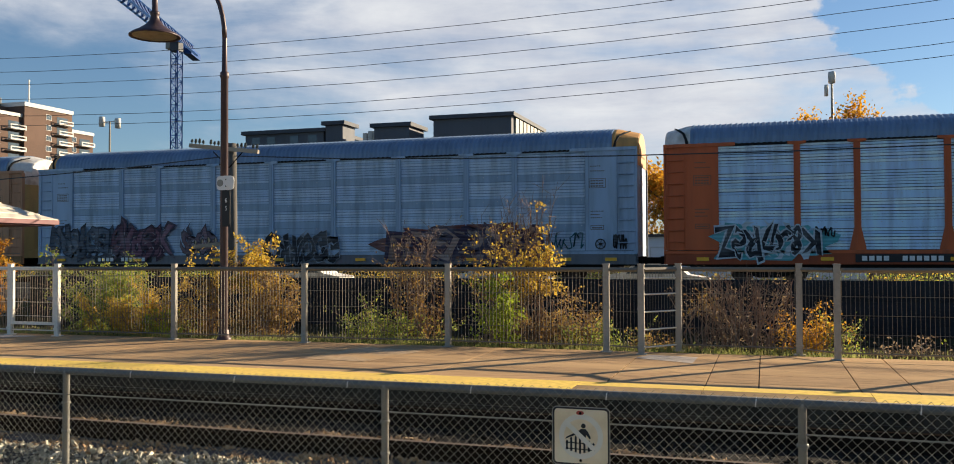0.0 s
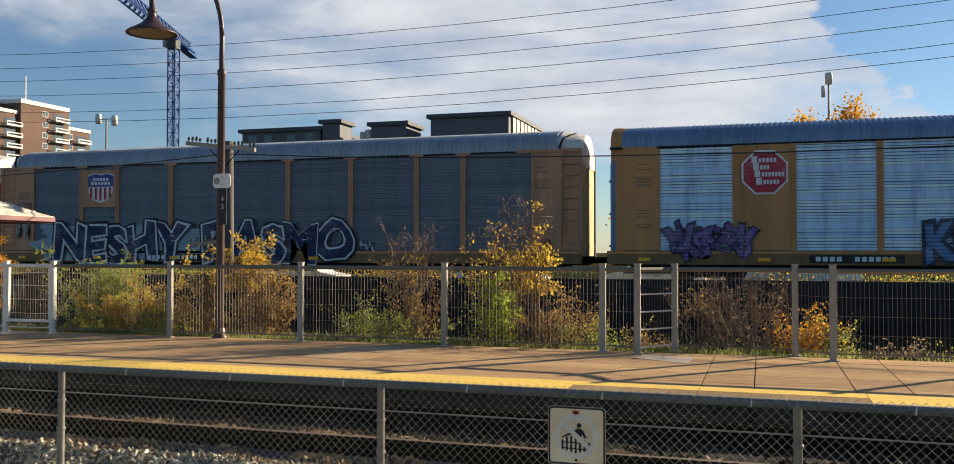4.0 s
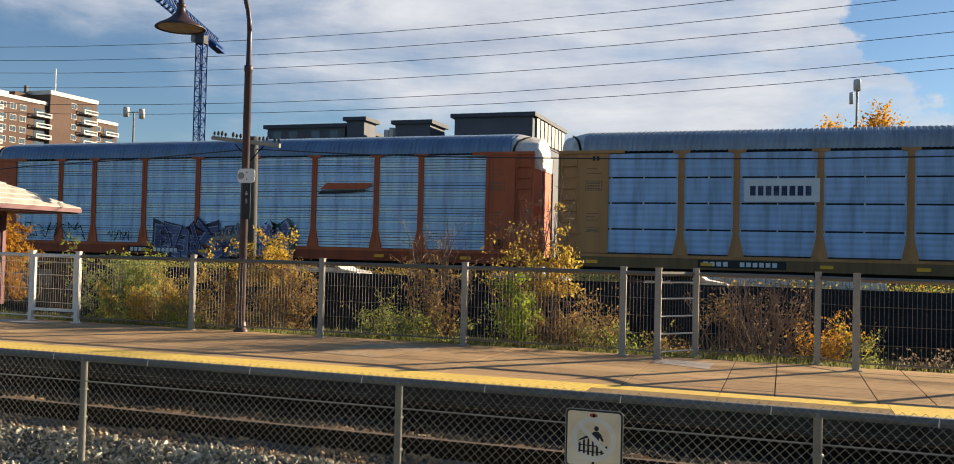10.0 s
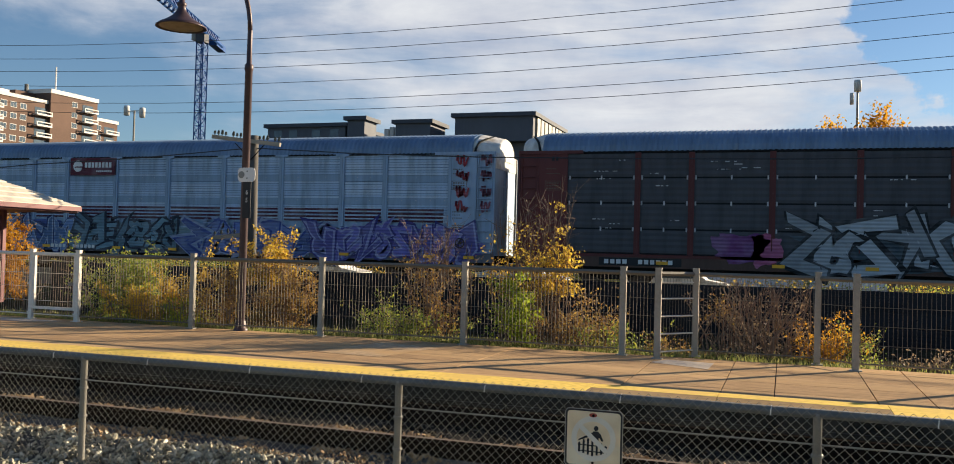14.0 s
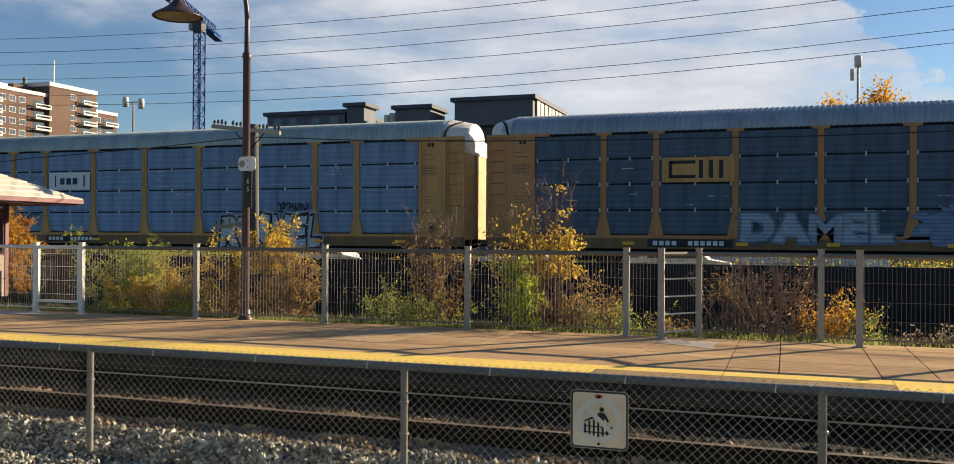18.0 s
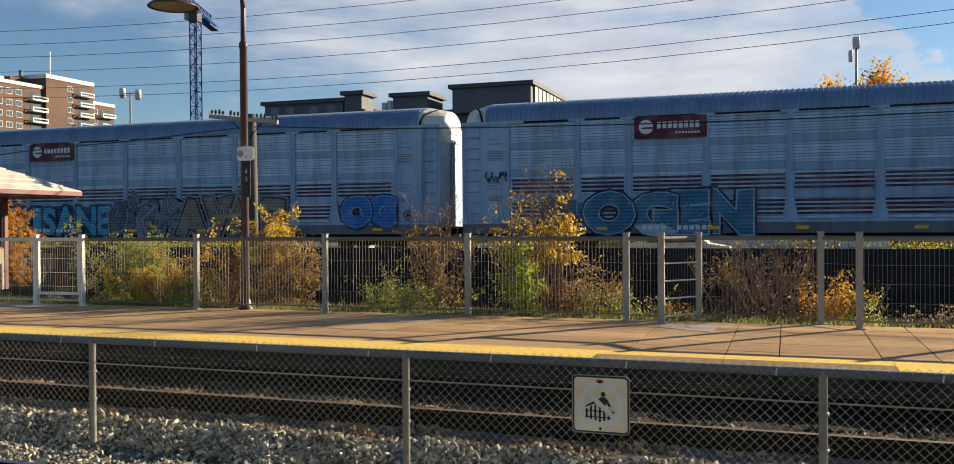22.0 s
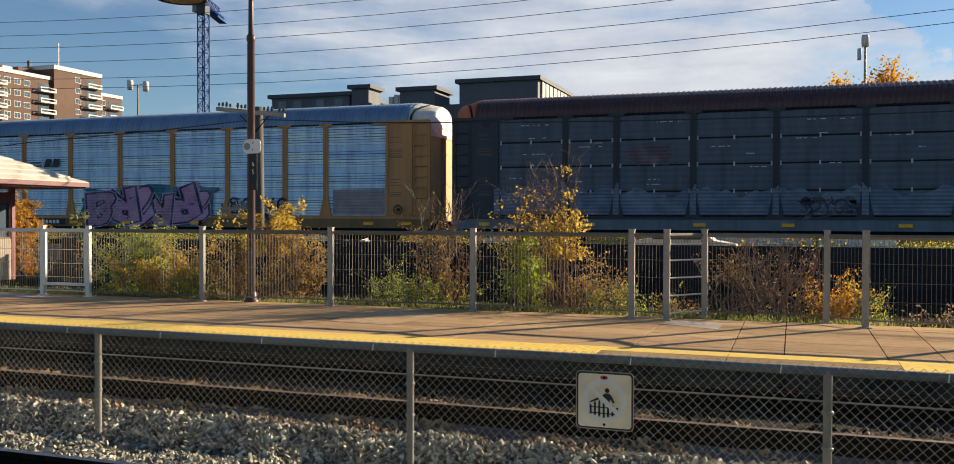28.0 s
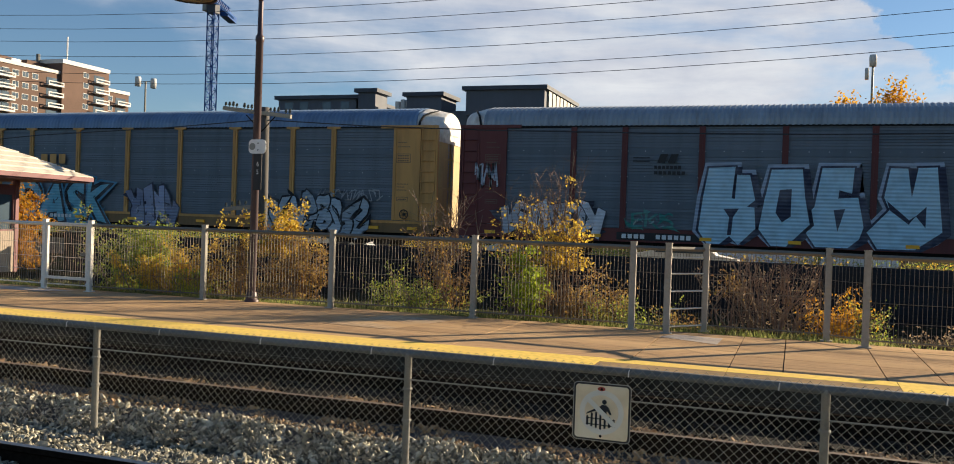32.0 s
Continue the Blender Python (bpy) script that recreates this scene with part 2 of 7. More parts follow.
M = {
    "soil": mat("soil", (0.062, 0.054, 0.036), 1.0, spec=0.0, grain=5, amount=0.35, big=0.25, alt=(0.055, 0.062, 0.03), bump=0.6),
    "ballast_bed": mat("ballast_bed", (0.075, 0.07, 0.063), 0.95, grain=26, amount=0.5, big=2, bump=1.0),
    "stone": rockmat("stone", ((0.06, 0.056, 0.042), (0.24, 0.225, 0.165), (0.44, 0.41, 0.30), (0.82, 0.77, 0.60))),
    "ballast_black": mat("ballast_black", (0.016, 0.014, 0.012), 0.95, spec=0.1, grain=26, amount=0.5, big=2, bump=0.8),
    "litter": mat("litter", (0.38, 0.25, 0.13), 0.9, grain=20, amount=0.4, big=4, alt=(0.36, 0.25, 0.14), bump=0.3),
    # platform edge concrete, its shade put into the colour; the far road shares it
    "edge_shade_road": mat("edge_shade_road", (0.058, 0.048, 0.034), 0.95, spec=0.15, grain=9, amount=0.35, big=1.5, bump=0.4),
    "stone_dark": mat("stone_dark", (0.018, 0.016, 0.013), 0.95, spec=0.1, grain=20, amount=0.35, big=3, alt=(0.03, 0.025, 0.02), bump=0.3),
    # for recessed screen faces, with the shade of the recess in the colour
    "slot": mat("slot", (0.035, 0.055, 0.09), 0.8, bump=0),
    "rail_side": mat("rail_side", (0.022, 0.016, 0.012), 1.0, spec=0.0, grain=30, amount=0.3),
    "rail_head": mat("rail_head", (0.30, 0.29, 0.28), 0.35, 0.7, grain=30, amount=0.15, bump=0.03),
    "rail_top": mat("rail_top", (0.17, 0.12, 0.08), 0.7, 0.1, grain=30, amount=0.15, bump=0.03),
    "tie": mat("tie", (0.075, 0.058, 0.045), 0.95, grain=14, amount=0.4, stretch=(6, 1, 1)),
    "platform": mat("platform", (0.54, 0.355, 0.195), 1.0, spec=0.04, grain=9, amount=0.24, big=0.6, alt=(0.60, 0.40, 0.21), stretch=(0.25, 2.2, 1), bump=0.12, rand=0.06),
    "concrete": mat("concrete", (0.33, 0.31, 0.28), 0.9, grain=12, amount=0.25, big=0.8),
    "concrete_pale": mat("concrete_pale", (0.52, 0.44, 0.36), 0.9, grain=12, amount=0.15, big=0.8),
    "paving_worn": mat("paving_worn", (0.60, 0.44, 0.28), 0.95, spec=0.04, grain=10, amount=0.2, big=1.2, alt=(0.56, 0.37, 0.19)),
    "yellow_line": mat("yellow_line", (0.90, 0.65, 0.16), 0.95, spec=0.05, grain=14, amount=0.15, big=1.2, alt=(0.76, 0.53, 0.16)),
    # yellow strip's colour where a cast shadow is painted into it
    "shadowed_line": mat("shadowed_line", (0.30, 0.215, 0.12), 1.0, spec=0.04, grain=10, amount=0.2, big=1.0),
    "faint_ink": mat("faint_ink", (0.17, 0.12, 0.08), 0.8, bump=0),
    "joint": mat("joint", (0.06, 0.045, 0.035), 0.95),
    "galv": mat("galv", (0.28, 0.27, 0.24), 0.55, 0.3, grain=14, amount=0.15),
    "galv_dull": mat("galv_dull", (0.17, 0.175, 0.165), 0.6, 0.2, grain=14, amount=0.2),
    "wire": mat("wire", (0.29, 0.265, 0.205), 0.75, 0.0, grain=14, amount=0.15, bump=0),
    "fence_grey": mat("fence_grey", (0.19, 0.172, 0.135), 0.6, 0.1, grain=20, amount=0.12),
    "post_grey": mat("post_grey", (0.34, 0.32, 0.27), 0.6, 0.1, grain=20, amount=0.12),
    "fence_light": mat("fence_light", (0.78, 0.75, 0.67), 0.6, 0.0, grain=20, amount=0.1),
    "lamp_brown": mat("lamp_brown", (0.07, 0.043, 0.046), 0.45, 0.2, grain=20, amount=0.15, bump=0.03),
    "lamp_white": mat("lamp_white", (0.42, 0.36, 0.28), 0.6),
    "sign_white": mat("sign_white", (0.80, 0.79, 0.76), 0.5, grain=12, amount=0.04, bump=0.02),
    "sign_cream": mat("sign_cream", (0.86, 0.68, 0.42), 0.5, grain=9, amount=0.08, big=4, alt=(0.88, 0.77, 0.56), bump=0.03),
    "sign_ghost": mat("sign_ghost", (0.80, 0.73, 0.60), 0.5, grain=12, amount=0.05, bump=0.02),
    "sign_red": mat("sign_red", (0.45, 0.06, 0.03), 0.5, grain=12, amount=0.1, bump=0.02),
    "black": mat("black", (0.016, 0.016, 0.018), 0.6, grain=12, amount=0.2, bump=0.05),
    "text_white": mat("text_white", (0.78, 0.78, 0.76), 0.6, grain=12, amount=0.05, bump=0.02),
    "screen_dark": mat("screen_dark", (0.019, 0.024, 0.031), 0.85, spec=0.2, grain=8, amount=0.3, big=0.5, stretch=(0.5, 1, 5)),
    "old_wood": mat("old_wood", (0.11, 0.103, 0.092), 0.9, grain=12, amount=0.3, stretch=(4, 4, 0.6)),
    "arm_wood": mat("arm_wood", (0.34, 0.30, 0.235), 0.9, grain=12, amount=0.25, stretch=(0.6, 4, 4)),
    "glass_ins": mat("glass_ins", (0.04, 0.05, 0.048), 0.3, grain=5, amount=0.1, bump=0),
    "cable": mat("cable", (0.025, 0.028, 0.034), 0.6, bump=0),
    "brick": mat("brick", (0.125, 0.076, 0.056), 0.9, grain=3, amount=0.15, big=0.12, bump=0.05),
    "white_trim": mat("white_trim", (0.62, 0.61, 0.58), 0.7, grain=2, amount=0.06, big=0.1, bump=0.02),
    "grey_clad": mat("grey_clad", (0.088, 0.10, 0.125), 0.7, grain=3, amount=0.1, big=0.2, stretch=(1, 1, 0.2), bump=0.05),
    "grey_roof": mat("grey_roof", (0.055, 0.065, 0.085), 0.7, grain=3, amount=0.1, bump=0.03),
    "window_glass": mat("window_glass", (0.06, 0.09, 0.12), 0.08, grain=1, amount=0.2, bump=0),
    "crane_blue": mat("crane_blue", (0.018, 0.075, 0.25), 0.6, spec=0.25, grain=2, amount=0.15, bump=0),
    "house_white": mat("house_white", (0.74, 0.75, 0.77), 0.7, grain=3, amount=0.06, big=0.3, stretch=(0.2, 0.2, 6), bump=0.1),
    "house_roof": mat("house_roof", (0.07, 0.065, 0.065), 0.9, grain=6, amount=0.2),
    "shelter_roof": mat("shelter_roof", (0.66, 0.59, 0.48), 0.7, grain=6, amount=0.12, big=0.7),
    "shelter_red": mat("shelter_red", (0.20, 0.075, 0.08), 0.6, grain=6, amount=0.12),
    "shelter_wall": mat("shelter_wall", (0.38, 0.31, 0.24), 0.85, grain=9, amount=0.15),
    "bark": mat("bark", (0.10, 0.075, 0.055), 0.95, grain=14, amount=0.3, stretch=(3, 3, 0.5)),
    "twig": mat("twig", (0.24, 0.165, 0.12), 0.9, grain=14, amount=0.3),
    "under": mat("under", (0.014, 0.013, 0.012), 0.9, spec=0.2, grain=5, amount=0.3),
    "wheel": mat("wheel", (0.06, 0.05, 0.045), 0.7, 0.4, grain=9, amount=0.3),
    "reflector": mat("reflector", (0.98, 0.46, 0.02), 0.4, grain=9, amount=0.08, bump=0),
    # near-black for openings, their darkness put into the colour
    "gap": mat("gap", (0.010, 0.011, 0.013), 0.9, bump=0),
    "bolt": mat("bolt", (0.58, 0.59, 0.60), 0.5, 0.3, bump=0),
    "leaf_gold": leafmat("leaf_gold", (0.58, 0.40, 0.05), (0.74, 0.54, 0.08), (0.38, 0.23, 0.05)),
    "leaf_green": leafmat("leaf_green", (0.16, 0.24, 0.05), (0.27, 0.34, 0.06), (0.52, 0.48, 0.08)),
    "leaf_lime": leafmat("leaf_lime", (0.30, 0.42, 0.03), (0.45, 0.52, 0.05), (0.20, 0.26, 0.03)),
    "leaf_rust": leafmat("leaf_rust", (0.17, 0.09, 0.045), (0.30, 0.18, 0.06), (0.46, 0.33, 0.08)),
    "leaf_orange": leafmat("leaf_orange", (0.58, 0.27, 0.02), (0.68, 0.39, 0.035), (0.36, 0.17, 0.02)),
    "leaf_red": leafmat("leaf_red", (0.50, 0.09, 0.02), (0.62, 0.18, 0.02), (0.34, 0.07, 0.02)),
    # red leaves darkened, the shade of a backlit crown put into their colour
    "leaf_red_shaded": leafmat("leaf_red_shaded", (0.12, 0.035, 0.02), (0.20, 0.06, 0.025), (0.42, 0.11, 0.03)),
    "leaf_dry": leafmat("leaf_dry", (0.20, 0.145, 0.095), (0.32, 0.235, 0.14), (0.13, 0.095, 0.07)),
    "grass": leafmat("grass", (0.15, 0.20, 0.045), (0.26, 0.28, 0.08), (0.40, 0.36, 0.15)),
}


# ---- mesh tools ----
class Geo:
    """Vertices and faces of one part."""

    def __init__(self):
        self.v, self.f, self.m = [], [], []

    def add(self, verts, faces, slot=0):
        n = len(self.v)
        self.v += [tuple(p) for p in verts]
        self.f += [tuple(i + n for i in f) for f in faces]
        self.m += [slot] * len(faces)
        return self

    def box(self, x0, x1, y0, y1, z0, z1, slot=0, c=0.0):
        """A box; c cuts its four upright edges."""
        if c:
            ring = [(x0 + c, y0), (x1 - c, y0), (x1, y0 + c), (x1, y1 - c), (x1 - c, y1), (x0 + c, y1), (x0, y1 - c), (x0, y0 + c)]
            return self.prism(ring, z0, z1, slot)
        v = [(x, y, z) for z in (z0, z1) for x, y in ((x0, y0), (x1, y0), (x1, y1), (x0, y1))]
        return self.add(v, [(3, 2, 1, 0), (4, 5, 6, 7), (0, 1, 5, 4), (1, 2, 6, 5), (2, 3, 7, 6), (3, 0, 4, 7)], slot)

    def prism(self, ring, z0, z1, slot=0):
        n = len(ring)
        v = [(x, y, z) for z in (z0, z1) for x, y in ring]
        f = [tuple(range(n))[::-1], tuple(range(n, 2 * n))] + [(i, (i + 1) % n, n + (i + 1) % n, n + i) for i in range(n)]
        return self.add(v, f, slot)

    def plate(self, ring, y0, y1, slot=0):
        """A shape in x and z, from y0 (near) to y1."""
        n = len(ring)
        v = [(x, y, z) for y in (y0, y1) for x, z in ring]
        f = [tuple(range(n)), tuple(range(n, 2 * n))[::-1]] + [(i, n + i, n + (i + 1) % n, (i + 1) % n) for i in range(n)]
        return self.add(v, f, slot)

    def tube(self, pts, radii, sides=8, slot=0, caps=True):
        pts = [Vector(p) for p in pts]
        if isinstance(radii, (int, float)):
            radii = [radii] * len(pts)
        base, v, f = len(self.v), [], []
        for i, p in enumerate(pts):
            d = (pts[min(i + 1, len(pts) - 1)] - pts[max(i - 1, 0)]).normalized()
            a = d.cross(Vector((0, 1, 0)) if abs(d.y) < 0.9 else Vector((1, 0, 0))).normalized()
            b = d.cross(a)
            for k in range(sides):
                w = 2 * math.pi * k / sides
                v.append(p + (a * math.cos(w) + b * math.sin(w)) * radii[i])
        for i in range(len(pts) - 1):
            for k in range(sides):
                q = (k + 1) % sides
                f.append((i * sides + k, i * sides + q, (i + 1) * sides + q, (i + 1) * sides + k))
        if caps:
            f += [tuple(range(sides))[::-1], tuple(range((len(pts) - 1) * sides, len(pts) * sides))]
        return self.add(v, f, slot)

    def lathe(self, prof, cx, cy, sides=20, slot=0):
        """Rings of (radius, z) round an upright axis."""
        v = [(cx + r * math.cos(2 * math.pi * k / sides), cy + r * math.sin(2 * math.pi * k / sides), z) for r, z in prof for k in range(sides)]
        f = [(i * sides + k, i * sides + (k + 1) % sides, (i + 1) * sides + (k + 1) % sides, (i + 1) * sides + k) for i in range(len(prof) - 1) for k in range(sides)]
        return self.add(v, f, slot)

    def mesh(self, name, mats, smooth=False):
        me = bpy.data.meshes.new(name)
        me.from_pydata(self.v, [], self.f)
        for m in mats if isinstance(mats, (list, tuple)) else [mats]:
            me.materials.append(m)
        if any(self.m):
            me.polygons.foreach_set("material_index", self.m)
        if smooth:
            me.polygons.foreach_set("use_smooth", [True] * len(self.f))
        me.update()
        return me


def part(name, geo, mats, parent, label="", smooth=False, loc=None):
    """One mesh object under a thing or a part."""
    me = geo if isinstance(geo, bpy.types.Mesh) else geo.mesh(name, mats, smooth)
    ob = new(name, me)
    ob.parent = parent
    if loc:
        ob.location = loc
    if label:
        ob["label"] = label
    return ob


def thing(name, label, category, loc=(0, 0, 0), group="", kind=""):
    return tagged(place_empty(name, loc), label, category, group, kind)


def place_empty(name, loc):
    ob = new(name)
    ob.location = loc
    return ob


def solid(name, geo, mats, label, category, group="", kind="", smooth=False, loc=(0, 0, 0)):
    """A thing that is one mesh."""
    ob = new(name, geo.mesh(name, mats, smooth))
    ob.location = loc
    return tagged(ob, label, category, group, kind)


def disc(x, z, rx, rz, n=24):
    return [(x + rx * math.cos(-2 * math.pi * k / n), z + rz * math.sin(-2 * math.pi * k / n)) for k in range(n)]


TEXTS = {}


def text_mesh(word, offset, shear=0.0, mats=None, key=""):
    """Letters about one metre high, upright in x and z, a few millimetres thick."""
    offset = round(offset / 0.02) * 0.02
    k = (word, round(offset, 3), round(shear, 2), key)
    if k not in TEXTS:
        cu = bpy.data.curves.new("letters", "FONT")
        cu.body, cu.offset, cu.extrude, cu.shear, cu.resolution_u = word, offset, 0.004, shear, 3
        ob = bpy.data.objects.new("letters", cu)
        scene.collection.objects.link(ob)
        bpy.context.view_layer.update()
        me = bpy.data.meshes.new_from_object(ob.evaluated_get(bpy.context.evaluated_depsgraph_get()))
        bpy.data.objects.remove(ob)
        bpy.data.curves.remove(cu)
        TEXTS[k] = [(v.co.x, -v.co.z, v.co.y) for v in me.vertices], [tuple(p.vertices) for p in me.polygons]
        bpy.data.meshes.remove(me)
    return TEXTS[k]


for ch in "SRKEGBZM&WNHYAOTIDgeiv":
    for step in range(0, 10):
        text_mesh(ch, step * 0.02)


# ---- ground, tracks, platforms ----
RAIL = -0.05
g = Geo()
g.add([(-2500, -300, -0.42), (2500, -300, -0.42), (2500, 3000, -0.42), (-2500, 3000, -0.42)], [(0, 1, 2, 3)])
solid("ground", g, M["soil"], "bare soil and dry grass ground", "ground", kind="structure")

rng = random.Random(7)


def uneven_strip(x0, x1, y0, y1, dx, dy, height, seed):
    """A sheet of ground whose height comes from a function of y and a little noise."""
    geo = Geo()
    nx, ny = int((x1 - x0) / dx), int((y1 - y0) / dy)
    pts = []
    for j in range(ny + 1):
        for i in range(nx + 1):
            x, y = x0 + i * dx, y0 + j * dy
            pts.append((x, y, height(y) + 0.03 * noise.noise((x * 2.1 + seed, y * 2.1, 0))))
    geo.add(pts, [(j * (nx + 1) + i, j * (nx + 1) + i + 1, (j + 1) * (nx + 1) + i + 1, (j + 1) * (nx + 1) + i) for j in range(ny) for i in range(nx)])
    return geo


def bed_height(y):
    """The stones slope down from the far track to the foot of the wire fence."""
    return np.interp(y, [2.1, 4.5, 5.3, 5.95, 6.15, 6.4, 7.0, 7.05], [-0.2, -0.22, -0.36, -0.40, -0.31, -0.215, -0.20, -0.225])


solid("ballast", uneven_strip(-60, 40, 2.1, 7.05, 0.4, 0.165, bed_height, 3.0), M["ballast_bed"], "grey crushed stone ballast between and beside the tracks", "ballast", kind="structure")
# the bed from here to the platform edge is near-black
solid("ballast", uneven_strip(-60, 40, 7.05, 9.3, 0.4, 0.25, lambda y: -0.225, 4.0), M["ballast_black"], "near-black ballast between the rails", "ballast", kind="structure")


def rock_mesh(seed):
    r = random.Random(seed)
    bm = bmesh.new()
    bmesh.ops.create_icosphere(bm, subdivisions=1, radius=1.0)
    sx, sy, sz = r.uniform(1.0, 1.8), r.uniform(0.55, 1.0), r.uniform(0.22, 0.5)
    out = [(v.co.x * sx * r.uniform(0.7, 1.25), v.co.y * sy * r.uniform(0.7, 1.25), v.co.z * sz * r.uniform(0.7, 1.25)) for v in bm.verts]
    faces = [tuple(v.index for v in f.verts) for f in bm.faces]
    bm.free()
    return np.array(out), np.array(faces)


def stone_field(name, count, x0, x1, y0, y1, base, size0, size1, material, seed, label, skew=0.0, pile=0.0):
    """Loose stones, each turned its own way, joined into one sheet of stuff. skew widens the field to the left with y."""
    g = np.random.RandomState(seed)
    vs, fs, n = [], [], 0
    for k in range(6):
        v, f = rock_mesh(seed * 10 + k)
        m = count // 6
        q = g.normal(size=(m, 4))
        q /= np.linalg.norm(q, axis=1)[:, None]
        w, x, y, z = q.T
        rot = np.array([[1 - 2 * (y * y + z * z), 2 * (x * y - z * w), 2 * (x * z + y * w)], [2 * (x * y + z * w), 1 - 2 * (x * x + z * z), 2 * (y * z - x * w)], [2 * (x * z - y * w), 2 * (y * z + x * w), 1 - 2 * (x * x + y * y)]]).transpose(2, 0, 1)
        s = size0 + (size1 - size0) * g.uniform(0, 1, m) ** 1.6
        py = g.uniform(y0, y1, m)
        px = x0 + skew * (py - y0) + g.uniform(0, 1, m) * (x1 - x0 - skew * (py - y0))
        pz = base(py) + s * 0.3 + g.uniform(0, 1, m) ** 2 * pile + 0.03 * np.sin(px * 5.1 + seed) * np.cos(py * 7.3 + px * 2.2)
        p = np.einsum("vi,mji->mvj", v, rot) * s[:, None, None] + np.stack([px, py, pz], 1)[:, None, :]
        vs.append(p.reshape(-1, 3))
        fs.append((f[None] + (np.arange(m) * len(v))[:, None, None] + n).reshape(-1, 3))
        n += m * len(v)
    me = bpy.data.meshes.new(name)
    me.from_pydata(np.concatenate(vs).tolist(), [], np.concatenate(fs).tolist())
    me.materials.append(material)
    return tagged(new(name, me), label, "stones", kind="stuff")


stone_field("loose_stones", 39000, -5.0, 0.6, 4.3, 6.42, bed_height, 0.011, 0.034, M["stone"], 11, "loose angular grey ballast stones by the tracks", skew=-1.15, pile=0.025)
stone_field("loose_stones", 4200, -13.0, 5.0, 4.62, 6.5, bed_height, 0.016, 0.036, M["stone"], 15, "scattered larger ballast stones beside the wire fence")
stone_field("loose_stones", 3600, -14.0, 5.0, 7.2, 8.38, lambda y: y * 0 - 0.225, 0.014, 0.034, M["stone_dark"], 12, "near-black ballast stones between the rails")
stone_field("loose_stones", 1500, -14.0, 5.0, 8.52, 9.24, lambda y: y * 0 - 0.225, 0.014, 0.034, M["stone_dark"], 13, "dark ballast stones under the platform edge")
stone_field("loose_stones", 4600, -12.0, 4.0, 7.0, 7.28, lambda y: y * 0 - 0.125, 0.008, 0.026, M["litter"], 14, "brown stones and litter heaped along the rail")
stone_field("loose_stones", 5200, -12.0, 4.0, 6.36, 6.86, lambda y: y * 0 - 0.208, 0.008, 0.026, M["litter"], 16, "brown litter and grit at the rail foot")


def track(y, x0, x1, top, ties=True, group="tracks", head="rail_top"):
    """One railway track along x: two rails and its ties."""
    t = thing("railway_track", "steel rails on dark wooden ties in ballast", "railway track", (0, y, 0), group, "structure")
    for s in (-1, 1):
        ge = Geo()
        c = s * 0.755
        prof = [(-0.07, -0.186), (0.07, -0.186), (0.07, -0.172), (0.012, -0.15), (0.012, -0.05), (0.036, -0.035), (0.036, -0.006), (0.028, 0), (-0.028, 0), (-0.036, -0.006), (-0.036, -0.035), (-0.012, -0.05), (-0.012, -0.15), (-0.07, -0.172)]
        n = len(prof)
        ge.add([(x, c + a, top + b) for x in (x0, x1) for a, b in prof], [(i, (i + 1) % n, n + (i + 1) % n, n + i) for i in range(n)])
        # far rail's top keeps the dark side colour, so darkness is painted on it
        ge.m[7] = 1 if s < 0 or head == "rail_head" else 0
        part("rail", ge, [M["rail_side"], M[head]], t)
    if ties:
        tie = Geo().box(-0.11, 0.11, -0.92, 1.3, top - 0.33, top - 0.187, c=0.01).mesh("tie", M["tie"])
        for k in range(int((min(x1, 7) - max(x0, -20)) / 0.52)):
            part("tie", tie, None, t, loc=(max(x0, -20) + k * 0.52, 0, 0))
    return t


track(3.81, -80, 60, RAIL, head="rail_head")
track(7.69, -80, 60, RAIL)
track(34.55, -250, 160, 0.40, ties=False)
ge = Geo()
ge.add([(x, y, z) for x in (-250, 160) for y, z in ((31.2, -0.4), (32.6, 0.2), (36.6, 0.2), (38.2, -0.4))], [(0, 4, 5, 1), (1, 5, 6, 2), (2, 6, 7, 3)])
solid("embankment", ge, M["ballast_bed"], "low dark ballast bank under the freight line", "embankment", kind="structure")

# the platform across the track, in slabs divided by joints
pf = thing("platform", "brown paved station platform with a yellow edge line", "platform", kind="structure")
JOINTS = [-40, -30, -22, -17.2, -13.0, -9.7, -6.4, -4.0, -1.77, -0.66, -0.085, 0.97, 1.54, 4.2, 7.5, 12, 20]
for a, b in zip(JOINTS, JOINTS[1:]):
    for k in range(9):
        y = 10.36 + k * 0.3733
        part("paving_slab", Geo().box(a + 0.007, b - 0.007, y + 0.003, y + 0.3703, -0.16, 0.001 * math.sin(k * 2.3 + a)), M["platform"], pf)
part("joint_fill", Geo().box(-40, 20, 10.356, 13.7, -0.3, -0.012), M["joint"], pf, "dark joint filler between the slabs")
for a, b in ((-40, -13.0), (-13.0, -6.4), (-6.4, -2.05), (1.05, 20)):
    part("yellow_strip", Geo().box(a, b - 0.006, 9.31, 10.354, -0.015, 0.004), M["yellow_line"], pf, "yellow safety strip along the edge")
